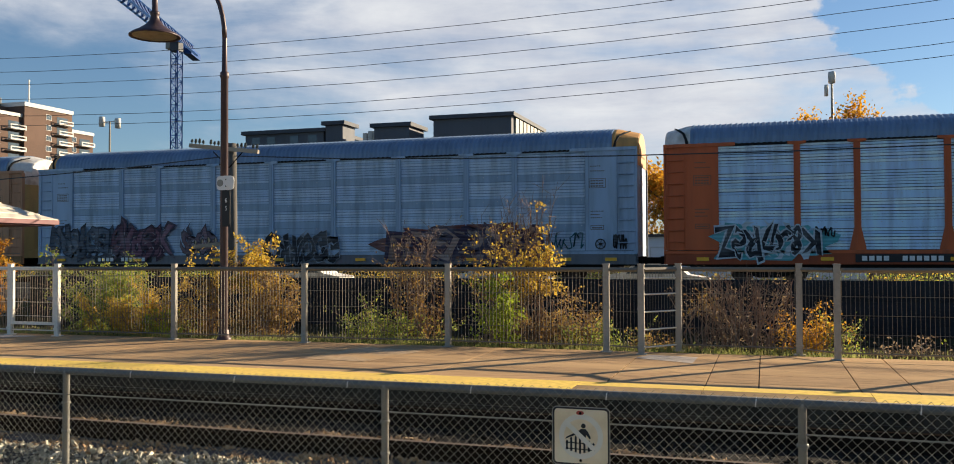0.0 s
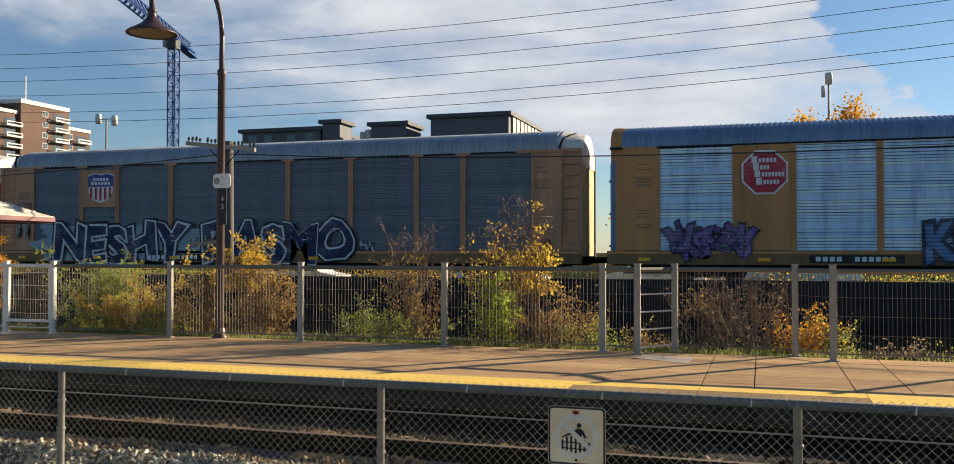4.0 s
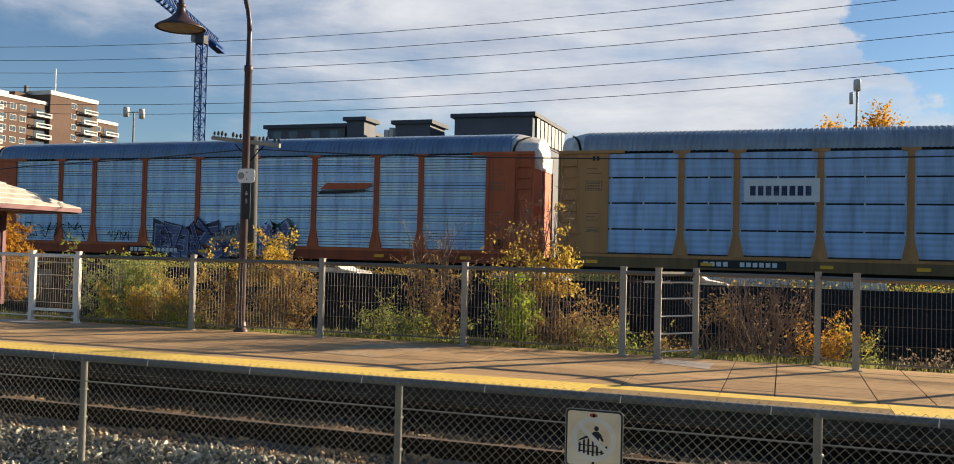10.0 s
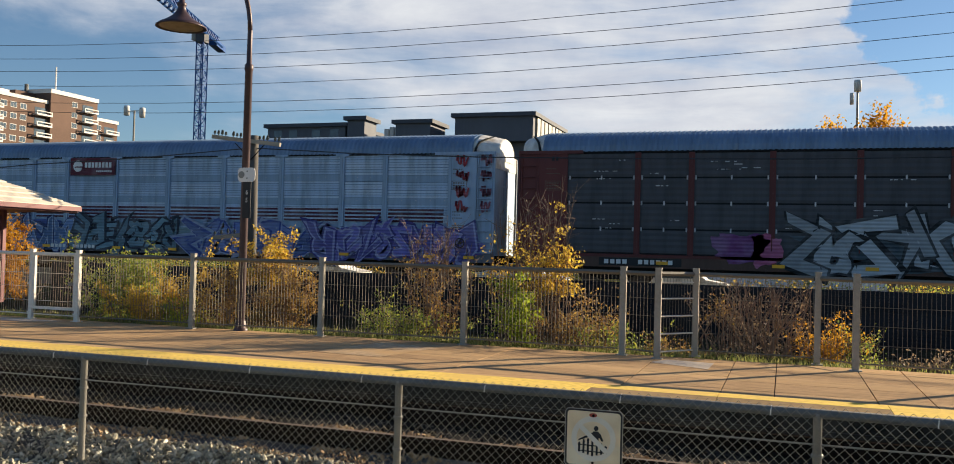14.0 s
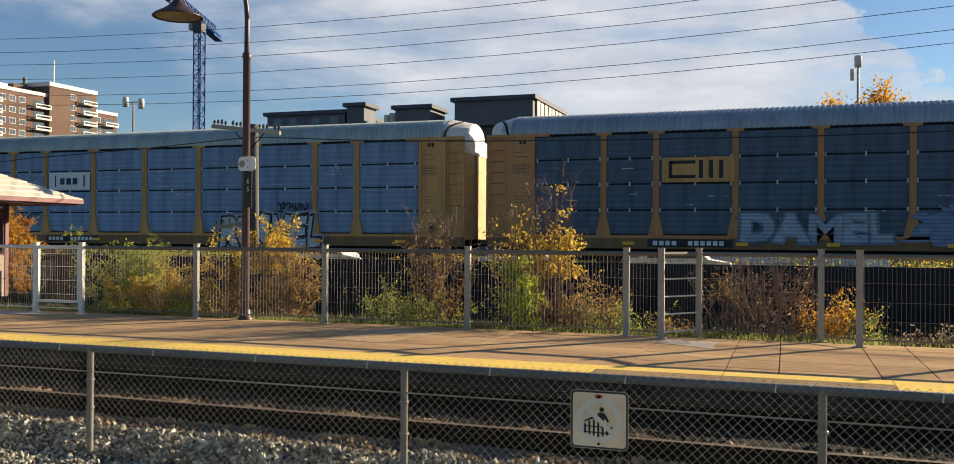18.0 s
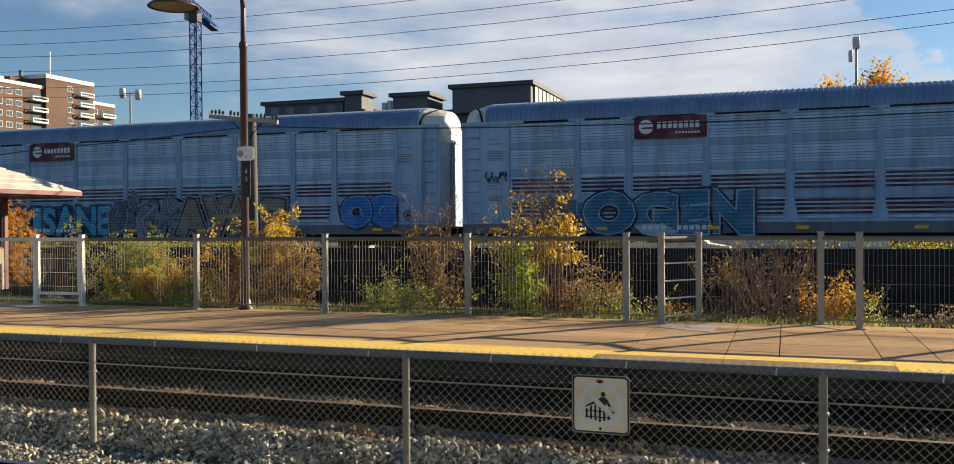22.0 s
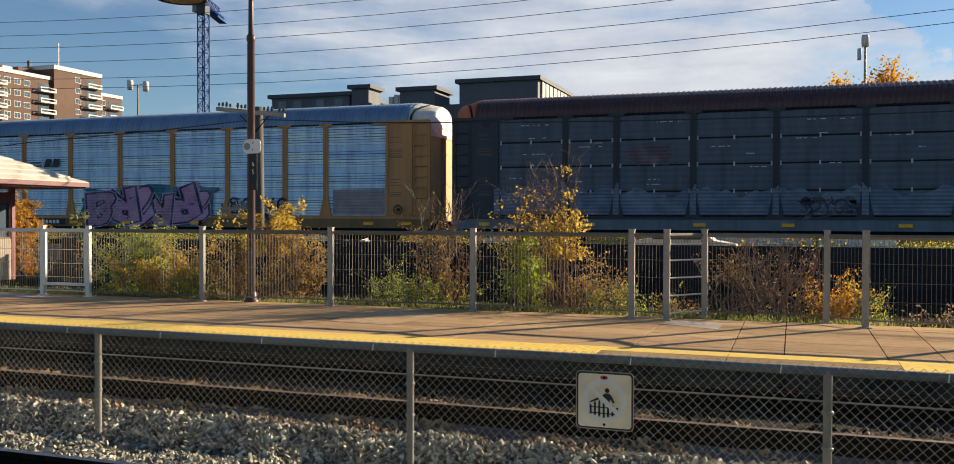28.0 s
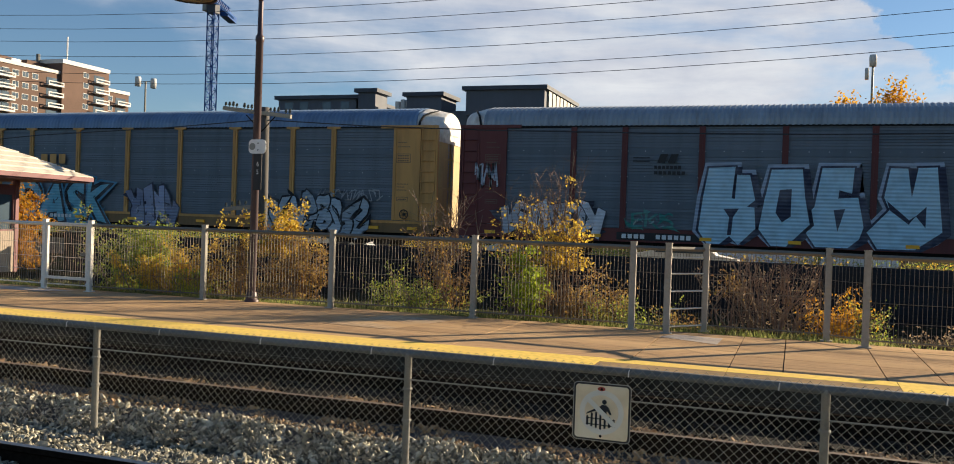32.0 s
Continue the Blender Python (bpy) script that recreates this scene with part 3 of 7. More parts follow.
# here a long cast shadow is painted over the strip's front part
for a, b in ((-2.05, -0.66), (-0.66, 1.05)):
    part("yellow_strip", Geo().box(a, b - 0.006, 10.06, 10.354, -0.015, 0.004), M["yellow_line"], pf, "yellow safety strip along the edge")
    part("worn_strip", Geo().box(a, b - 0.006, 9.31, 10.056, -0.015, 0.003), M["shadowed_line"], pf, "platform edge strip darkened by a painted shadow")
# edge face is coloured dark to stand for its shaded side
part("edge_beam", Geo().box(-40, 20, 9.29, 10.35, -0.42, -0.016), M["edge_shade_road"], pf, "grey concrete platform edge")
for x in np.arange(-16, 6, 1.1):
    part("edge_block", Geo().box(x + 0.01, x + 1.09, 9.25, 9.289, -0.40, -0.14), M["edge_shade_road"], pf)
part("repair_patch", Geo().add([(-1.78, 12.86, 0.004), (-0.95, 12.45, 0.004), (-0.93, 13.2, 0.004), (-1.62, 13.3, 0.004)], [(0, 1, 2, 3)]), M["concrete_pale"], pf, "pale concrete repair patch")
part("repair_patch", Geo().add([(-6.4, 11.5, 0.004), (-5.3, 11.4, 0.004), (-5.0, 12.9, 0.004), (-6.1, 13.2, 0.004)], [(0, 1, 2, 3)]), M["paving_worn"], pf, "pale worn patch of paving")
part("repair_patch", Geo().add([(-16, 12.6, 0.004), (-13.1, 12.9, 0.004), (-12.6, 13.35, 0.004), (-16, 13.4, 0.004)], [(0, 1, 2, 3)]), M["concrete_pale"], pf, "pale concrete by the gate")

own = thing("near_platform", "concrete station platform beside the near track", "platform", kind="structure")
part("deck", Geo().box(-40, 20, -6, 2.15, -0.42, 0.0), M["concrete"], own)

# ---- wire fence between the tracks ----
def inter_track_fence():
    t = thing("chain_link_fence", "grey galvanised chain-link fence between the two tracks", "fence", (0, 6.0, 0))
    xs = [-2.63 + 2.84 * k for k in range(-6, 6)]
    for x in xs:
        p = part("post", Geo().lathe([(0.027, -0.5), (0.027, 0.52), (0.031, 0.525), (0.031, 0.55), (0.02, 0.57), (0.001, 0.575)], x, 0, 10), M["galv"], t, smooth=True)
        for z in (0.28, 0.05):
            part("tie_band", Geo().lathe([(0.033, z), (0.037, z + 0.004), (0.037, z + 0.016), (0.033, z + 0.02)], x, 0, 10), M["galv"], p)
    part("top_rail", Geo().tube([(xs[0], 0, 0.548), (xs[-1], 0, 0.548)], 0.030, 10), M["galv_dull"], t, "grey galvanised top rail", smooth=True)
    for x in np.arange(xs[0] + 0.6, xs[-1], 0.95):
        part("rail_clip", Geo().tube([(x, -0.03, 0.52), (x + 0.004, -0.032, 0.56), (x + 0.008, 0.0, 0.576)], 0.004, 5), M["fence_light"], t)
    part("tension_wire", Geo().tube([(xs[0], -0.012, 0.358), (xs[-1], -0.012, 0.358)], 0.006, 5), M["galv"], t)
    pitch, rise = 0.0631, 0.0316
    n = 45
    ge = Geo()
    rows_up = 29
    for k in range(n):
        for s in range(rows_up):
            x0, x1 = k * pitch + (0 if s % 2 else pitch / 2), k * pitch + (pitch / 2 if s % 2 else 0)
            z0 = 0.598 - s * rise
            ge.tube([(x0, 0.003 if s % 2 else -0.003, z0), (x1, -0.003 if s % 2 else 0.003, z0 - rise)], 0.0014, 6, caps=False)
            ge.tube([(k * pitch + (0 if s % 2 else pitch / 2), -0.003, z0), (k * pitch + (-pitch / 2 if s % 2 else pitch), 0.003, z0 - rise)], 0.0014, 6, caps=False)
    me = ge.mesh("mesh_panel", M["wire"], True)
    for x in xs[:-1]:
        tagged(part("mesh_panel", me, None, t, loc=(x, -0.03, 0)), kind="stuff")


inter_track_fence()


def no_crossing_sign():
    """A square plate with a figure that climbs a fence, drawn as plain shapes, struck through."""
    t = thing("warning_sign", "cream square sign with a barred fence-climbing symbol on the chain-link fence", "sign", (-1.185, 5.94, 0.275))
    t.scale = (1.1, 1.0, 1.1)
    w = 0.178

    def stroke(ring, under):
        return part("symbol_stroke", Geo().plate(ring, -0.0052, -0.003), M["black"], under)

    def rounded(h, r):
        out = []
        for cx, cz, a0 in ((h - r, h - r, 0), (-h + r, h - r, 90), (-h + r, -h + r, 180), (h - r, -h + r, 270)):
            out += [(cx + r * math.cos(radians(a0 + k * 22.5)), cz + r * math.sin(radians(a0 + k * 22.5))) for k in range(5)]
        return out[::-1]

    part("plate", Geo().plate(rounded(w, 0.028), 0, 0.004), M["galv"], t, "worn metal plate")
    part("border", Geo().plate(rounded(w - 0.005, 0.025), -0.0012, 0.0), M["black"], t, "black border line")
    part("face", Geo().plate(rounded(w - 0.015, 0.02), -0.002, -0.0013), M["sign_cream"], t, "faded cream face")
    ring = Geo()
    k = 36
    ring.add([(r * math.cos(2 * math.pi * i / k), -0.003, r * math.sin(2 * math.pi * i / k)) for r in (0.104, 0.136) for i in range(k)], [(i, (i + 1) % k, k + (i + 1) % k, k + i) for i in range(k)])
    part("ring", ring, M["sign_ghost"], t, "faded ring of the prohibition mark")
    sym = part("symbol", Geo().plate(disc(0.016, 0.064, 0.014, 0.015, 14), -0.0055, -0.003), M["black"], t, "black fence-climbing symbol")
    for i in range(7):
        x, top, low = -0.092 + i * 0.027, (-0.022, -0.004, 0.004, -0.002, -0.012, -0.02, -0.034)[i], -0.104 + 0.007 * abs(i - 3)
        stroke([(x, low), (x, top - 0.007), (x + 0.006, top), (x + 0.012, top - 0.007), (x + 0.012, low)], sym)
    for z in (-0.042, -0.078):
        stroke([(-0.094, z), (-0.094, z + 0.006), (0.084, z + 0.002), (0.084, z - 0.004)], sym)
    stroke([(-0.095, -0.018), (-0.088, -0.006), (-0.010, 0.036), (-0.002, 0.024), (-0.012, 0.016)], sym)
    stroke([(-0.012, 0.030), (0.0, 0.046), (0.028, 0.046), (0.044, 0.030), (0.062, -0.008), (0.052, -0.012), (0.034, 0.012), (0.030, -0.012), (-0.006, -0.006)], sym)
    part("slash", Geo().plate([(-0.095, 0.066), (-0.074, 0.086), (0.096, -0.066), (0.076, -0.088)], -0.0065, -0.0056), M["sign_ghost"], t, "faded diagonal bar")
    part("mark", Geo().plate(disc(-0.004, 0.142, 0.024, 0.013, 16), -0.0036, -0.002), M["sign_red"], t, "red smudge at the top")
    for z in (0.14, -0.145):
        part("bolt", Geo().plate(disc(-0.002, z, 0.008, 0.008, 10), -0.009, -0.002), M["rail_side"], t)


no_crossing_sign()


# ---- platform railing fence ----
def railing():
    t = thing("platform_fence", "taupe metal fence of square posts and thin bars behind platform", "fence")
    line = [(-21.2, 13.55), (-18.65, 13.55), (-16.1, 13.55), (-13.57, 13.45), (-12.45, 13.42), (-9.97, 13.5), (-7.42, 13.56), (-4.86, 13.6), (-2.3, 13.55), (-1.75, 13.35), (-1.27, 13.97), (0.46, 13.85), (0.94, 13.37), (3.5, 13.37), (6.05, 13.37), (8.6, 13.37)]
    rest = Geo()
    bar = Geo().box(-0.0026, 0.0026, -0.003, 0.003, 0.07, 1.22).mesh("bar", M["fence_grey"])
    for i, (x, y) in enumerate(line):
        light = i in (3, 4)
        m = M["fence_light"] if light else M["post_grey"]
        ge = Geo().box(x - 0.045, x + 0.045, y - 0.045, y + 0.045, 0.0, 1.32, c=0.01)
        ge.box(x - 0.08, x + 0.08, y - 0.08, y + 0.08, 0.0, 0.014, c=0.01)
        p = part("post", ge, m, t, "pale grey square post" if light else "")
        part("cap", Geo().box(x - 0.052, x + 0.052, y - 0.052, y + 0.052, 1.32, 1.335, c=0.012), m, p)
        for z in (0.12, 0.66, 1.15):
            part("bracket", Geo().box(x - 0.052, x + 0.052, y - 0.053, y + 0.03, z, z + 0.03), m, p)
    for i, ((xa, ya), (xb, yb)) in enumerate(zip(line, line[1:])):
        a, b = Vector((xa, ya, 0)), Vector((xb, yb, 0))
        d = b - a
        L = d.length
        u = d / L
        gate = i == 3
        ladder = i == 9
        m = M["fence_light"] if gate or i == 2 else M["fence_grey"]
        s, e = a + u * 0.055, b - u * 0.055
        part("top_rail", Geo().tube([(*s.xy, 1.245), (*e.xy, 1.245)], 0.034, 4), m, t)
        for z in (0.1, 0.36, 0.62, 0.88, 1.12):
            part("wire_rail", Geo().tube([(*s.xy, z), (*e.xy, z)], 0.012 if ladder else (0.0032 if z not in (0.1,) else 0.011), 4), M["fence_light"] if ladder else m, t)
        if gate:
            for q in (s, e):
                part("gate_stile", Geo().box(q.x - 0.03, q.x + 0.03, q.y - 0.035, q.y + 0.025, 0.2, 1.27, c=0.006), m, t, "pale gate frame upright")
            part("gate_rail", Geo().box(s.x + 0.03, e.x - 0.03, s.y - 0.035, s.y + 0.02, 1.215, 1.275), m, t, "pale gate top rail")
            part("gate_rail", Geo().box(s.x + 0.03, e.x - 0.03, s.y - 0.035, s.y + 0.02, 0.2, 0.25), m, t, "pale gate bottom rail")
            part("gate_latch", Geo().box(e.x - 0.16, e.x - 0.03, s.y - 0.05, s.y - 0.036, 0.66, 0.72), M["galv_dull"], t, "grey gate latch")
        n = int(L / 0.058)
        for k in range(1, n):
            p = a + d * (k / n)
            if -12.4 < p.x < 2.4:
                part("bar", bar, None, t, loc=(p.x, p.y, 0))
            else:
                rest.box(p.x - 0.0026, p.x + 0.0026, p.y - 0.003, p.y + 0.003, 0.07, 1.22)
    tagged(part("infill", rest, M["fence_grey"], t), kind="stuff")


railing()

# ---- dark screen fence behind the bushes ----
def screen_fence():
    t = thing("screen_fence", "dark slatted privacy fence along the foot of the freight line", "fence", (0, 18.0, 0))
    for k in range(-7, 9):
        x = k * 2.5
        p = part("panel", Geo().box(x + 0.03, x + 2.47, 0, 0.04, -0.42, 0.93), M["screen_dark"], t)
        for z in (-0.3, 0.0, 0.3, 0.6):
            part("slat", Geo().box(x + 0.03, x + 2.47, -0.018, -0.001, z, z + 0.27), M["screen_dark"], p)
        part("post", Geo().box(x - 0.03, x + 0.03, -0.02, 0.05, -0.42, 0.97, c=0.008), M["screen_dark"], t)
    part("top_rail", Geo().tube([(-17.5, 0.02, 0.945), (22, 0.02, 0.945)], 0.025, 6), M["screen_dark"], t)


screen_fence()

# ---- the freight train ----
BODY, PITCH, FIRST = 27.28, 28.233, -3.485
POSTS = [1.86, 4.56, 6.49, 9.27, 12.10, 14.97, 17.83, 20.68, 22.62, 25.33]
Z_SILL, Z_FLOOR, Z_TOP, Z_EAVE = 0.67, 1.18, 4.90, 4.97
ROOF = [(-1.56, 4.95), (-1.55, 5.16), (-1.47, 5.38), (-1.28, 5.56), (-0.9, 5.71), (-0.45, 5.80), (0.0, 5.83)]
ROOF = ROOF + [(-y, z) for y, z in ROOF[-2::-1]]
PAINT = {
    "silver": (0.35, 0.46, 0.60), "orange": (0.56, 0.115, 0.03), "yellow": (0.55, 0.255, 0.085), "gold": (0.63, 0.325, 0.095),
    "door_gold": (0.50, 0.36, 0.14), "tan": (0.52, 0.265, 0.14), "maroon": (0.135, 0.028, 0.025), "brown": (0.105, 0.055, 0.038), "coal": (0.036, 0.041, 0.052),
    "galvanised": (0.54, 0.73, 0.95), "gal_bright": (0.70, 0.84, 0.98), "gal_dull": (0.43, 0.62, 0.86), "gal_band": (0.50, 0.68, 0.90), "slate": (0.150, 0.180, 0.212), "slate_dull": (0.118, 0.146, 0.174), "gal_grey": (0.41, 0.53, 0.67), "gal_ash": (0.28, 0.38, 0.50), "gal_mist": (0.50, 0.60, 0.71), "sill_gold": (0.23, 0.135, 0.055), "sill_orange": (0.34, 0.07, 0.022), "steel": (0.38, 0.53, 0.73), "navy": (0.085, 0.12, 0.165), "ash": (0.068, 0.070, 0.078), "ash_blue": (0.095, 0.11, 0.135), "steel_dim": (0.195, 0.285, 0.405),
    "roof_steel": (0.165, 0.25, 0.375), "roof_pale": (0.30, 0.34, 0.38), "roof_maroon": (0.085, 0.035, 0.032), "dirty": (0.15, 0.16, 0.18), "white": (0.80, 0.79, 0.75), "roof_green": (0.36, 0.42, 0.40),
}
# stronger mottling on steel, navy and ash paints in streaky cloud reflections
PM = {k: mat("paint_" + k, c, 0.62 if "roof" not in k else 0.45, 0.2 if "roof" in k or k[:3] in ("gal", "ste", "sil", "sla", "nav") else 0.0, grain=3.0, amount=0.22 if k[:3] in ("gal", "ste", "nav", "ash") else 0.16, big=0.9 if k[:3] in ("gal", "ste", "nav", "ash") else 0.5,
             stretch=(2.2, 1, 0.28), bump=0.06, rand=0.07 if k[:3] in ("gal", "ste", "sla", "nav", "ash") else 0.0) for k, c in PAINT.items()}
PM["white"] = mat("paint_white_worn", (0.78, 0.77, 0.73), 0.6, 0.0, grain=4, amount=0.12, big=1.7, alt=(0.46, 0.42, 0.36), bump=0.1)
SPRAY = {}


def spray(c):
    key = tuple(c)
    if key not in SPRAY:
        SPRAY[key] = mat("spray_paint", c, 0.7, 0.0, grain=2.5, amount=0.16, big=1.6, alt=[v + (0.6 - v) * 0.16 for v in c], ribs=0.13, bump=0.35)
    return SPRAY[key]


MESHES = {}


def cached(key, make):
    if key not in MESHES:
        MESHES[key] = make()
    return MESHES[key]


def extrude_x(prof, x0, x1, slots=None):
    """A sheet whose profile in y and z runs along x."""
    ge = Geo()
    n = len(prof)
    ge.add([(x, y, z) for x in (x0, x1) for y, z in prof], [(i, n + i, n + i + 1, i + 1) for i in range(n - 1)])
    if slots:
        ge.m = list(slots)
    return ge


def screen_panel(w, paint):
    """Slotted galvanised side screen with three plain bands."""
    def make():
        prof, slots, z = [(-1.50, Z_FLOOR)], [], Z_FLOOR
        r = random.Random(int(w * 100))
        bands = (2.08, 3.04, 3.98)
        while z < Z_TOP - 0.02:
            in_band = any(abs(z + 0.05 - b) < 0.14 for b in bands)
            h = 0.26 if in_band else r.uniform(0.074, 0.094)
            h = min(h, Z_TOP - z)
            prof += [(-1.50, z + h), (-1.475, z + h + 0.004)]
            slots += [4 if in_band else r.choice((0, 0, 0, 3, 3, 5)), 1]
            z += h
            gap = 0.006 if in_band else r.choice((0.010, 0.016, 0.022))
            if z + gap < Z_TOP:
                prof += [(-1.47, z + gap), (-1.50, z + gap + 0.004)]
                slots += [1, 1]
            z += gap + 0.004
        ge = extrude_x(prof, 0, w, slots)
        for b in bands:
            for k in range(int(w / 0.62) + 1):
                x = 0.12 + k * (w - 0.24) / max(1, int(w / 0.62))
                ge.box(x - 0.015, x + 0.015, -1.508, -1.50, b + 0.02, b + 0.05, 2)
        tones = {"galvanised": ("gal_bright", "gal_band", "gal_dull"), "gal_grey": ("gal_mist", "gal_ash", "gal_grey"), "slate": ("slate", "slate_dull", "slate_dull")}[paint]
        # faces inside the slots get a darker colour as painted shade
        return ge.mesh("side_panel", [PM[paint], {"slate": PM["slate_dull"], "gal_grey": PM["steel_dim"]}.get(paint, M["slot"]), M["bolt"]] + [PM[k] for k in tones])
    return cached(("screen", round(w, 2), paint), make)


def solid_panel(w, paint):
    """Four shallow-ribbed sheets one above the other with black gaps and bright fixings."""
    def make():
        ge = Geo()
        edges = [Z_FLOOR, 2.08, 3.04, 3.98, Z_TOP]
        for a, b in zip(edges, edges[1:]):
            prof, n = [], 8
            for k in range(n + 1):
                z = a + 0.03 + (b - a - 0.06) * k / n
                prof.append((-1.50 - (0.012 if k % 2 else 0.0), z))
            s = extrude_x(prof, 0.02, w - 0.02)
            ge.add(s.v, s.f, 0)
        ge.add([(0, -1.47, Z_FLOOR), (w, -1.47, Z_FLOOR), (w, -1.47, Z_TOP), (0, -1.47, Z_TOP)], [(0, 1, 2, 3)], 1)
        for b in edges[1:-1]:
            for x in (0.15, w / 2, w - 0.15):
                ge.box(x - 0.026, x + 0.026, -1.53, -1.475, b - 0.075, b + 0.075, 2)
        return ge.mesh("side_panel", [PM[paint], M["gap"], M["bolt"]])
    return cached(("solid", round(w, 2), paint), make)


def post_mesh(paint, flare, cap):
    def make():
        ge = Geo()
        a = 0.105
        if flare:
            ring = [(-0.27, Z_FLOOR - 0.02), (0.27, Z_FLOOR - 0.02), (0.24, Z_FLOOR + 0.15), (a, 1.95), (a, Z_TOP), (-a, Z_TOP), (-a, 1.95), (-0.24, Z_FLOOR + 0.15)]
        else:
            ring = [(-a, Z_FLOOR - 0.02), (a, Z_FLOOR - 0.02), (a, Z_TOP), (-a, Z_TOP)]
        ge.plate(ring, -1.575, -1.46)
        if cap:
            ge.plate([(-0.30, Z_TOP + 0.06), (-0.30, Z_TOP - 0.02), (-0.13, Z_TOP - 0.05), (0.13, Z_TOP - 0.05), (0.30, Z_TOP - 0.02), (0.30, Z_TOP + 0.06)], -1.585, -1.47)
        ge.box(-0.02, 0.02, -1.60, -1.575, Z_FLOOR + 0.2, Z_TOP - 0.1)
        return ge.mesh("post", PM[paint])
    return cached(("post", paint, flare, cap), make)


def roof_mesh(paint, start):
    def make():
        ge = Geo()
        n = len(ROOF)
        xs, lift = [], []
        x = start
        while x < BODY - start - 0.05:
            for dx, h in ((0, 0), (0.040, 0.026), (0.094, 0.026), (0.134, 0)):
                xs.append(x + dx)
                lift.append(h)
            x += 0.19
        v = [(px, y * (1 + h * 0.5), z + h * (0.5 + 0.5 * min(1.0, (z - 4.9) / 0.8))) for px, h in zip(xs, lift) for y, z in ROOF]
        f = [(i * n + k, i * n + k + 1, (i + 1) * n + k + 1, (i + 1) * n + k) for i in range(len(xs) - 1) for k in range(n - 1)]
        return ge.add(v, [q[::-1] for q in f]).mesh("roof", PM[paint])
    return cached(("roof", paint, start), make)


def hood_mesh(paint, end, style):
    """The closing piece of the roof over a car's end: cut back at both corners, or tall and square."""
    def make():
        ge = Geo()
        n = len(ROOF)
        if style == "inset":
            cols = [(0.56, 1.0, 0.0), (0.50, 1.0, 0.03), (0.16, 1.0, 0.03), (0.13, 0.97, 0.0)]
        else:
            cols = [(1.0, 0.97, -0.01), (0.82, 0.985, -0.005), (0.05, 0.66, -0.17), (0.0, 0.64, -0.21)]
        v = [(x if not end else BODY - x, y * k, z + d) for x, k, d in cols for y, z in ROOF]
        f = [(i * n + k, i * n + k + 1, (i + 1) * n + k + 1, (i + 1) * n + k) for i in range(3) for k in range(n - 1)]
        f.append(tuple(range(3 * n, 4 * n)))
        return ge.add(v, f).mesh("roof_end", PM[paint])
    return cached(("hood", paint, end, style), make)


def hood_seam_mesh(end):
    """Black seam where the roof is cut back to the closing piece."""
    def make():
        fx = (lambda x: x) if not end else (lambda x: BODY - x)
        pts = [(fx(0.84), -1.545, 4.97), (fx(0.80), -1.53, 5.17), (fx(0.70), -1.40, 5.40), (fx(0.52), -1.10, 5.555), (fx(0.34), -0.74, 5.67)]
        return Geo().tube(pts, [0.05, 0.05, 0.045, 0.04, 0.02], 6).mesh("roof_seam", M["gap"])
    return cached(("hood_seam", end), make)


def end_piece(key, paint, end, x0, x1, y0, y1, z0, z1):
    """One sheet, post or gusset by a car's end."""
    def make():
        a, b = (x0, x1) if not end else (BODY - x1, BODY - x0)
        return Geo().box(a, b, y0, y1, z0, z1).mesh(key, PM[paint])
    return cached((key, paint, end), make)


INSET_PIECES = (("inset_strip", 0.30, 0.58, -1.44, -1.36, Z_SILL, Z_EAVE), ("inset_post", 0.12, 0.18, -1.36, -1.20, Z_SILL, Z_EAVE),
                ("side_sheet", 0.58, 1.0, -1.545, -1.36, Z_FLOOR, Z_EAVE), ("seam_post", 1.0, 1.03, -1.552, -1.46, Z_FLOOR, Z_EAVE), ("edge_post", 1.80, 1.92, -1.552, -1.46, Z_FLOOR, Z_TOP - 0.02))
END_PIECES = (("ladder_strip", 0.07, 0.74, -1.51, -1.46, Z_FLOOR, Z_TOP - 0.02), ("corner_post", 0.0, 0.07, -1.56, -1.40, Z_SILL, Z_TOP - 0.02),
              ("seam_post", 0.74, 0.80, -1.57, -1.46, Z_FLOOR, Z_TOP - 0.02), ("edge_post", 1.80, 1.92, -1.575, -1.46, Z_FLOOR, Z_TOP - 0.02),
              ("ladder_stile", 0.09, 0.15, -1.56, -1.51, Z_FLOOR, Z_TOP - 0.03), ("inner_stile", 0.66, 0.72, -1.545, -1.51, Z_FLOOR, Z_TOP - 0.03),
              ("plate_seam", 0.83, 1.77, -1.556, -1.546, 2.86, 2.91), ("gusset", 0.0, 2.5, -1.595, -1.47, Z_TOP - 0.02, Z_TOP + 0.10))


def ladder_mesh(paint, end):
    def make():
        ge = Geo()
        a, b = (0.12, 0.70) if not end else (BODY - 0.70, BODY - 0.12)
        ge.tube([(a, -1.50, 0), (a, -1.60, 0), (b, -1.60, 0), (b, -1.50, 0)], 0.022, 6)
        return ge.mesh("ladder_rung", PM[paint])
    return cached(("ladder", paint, end), make)


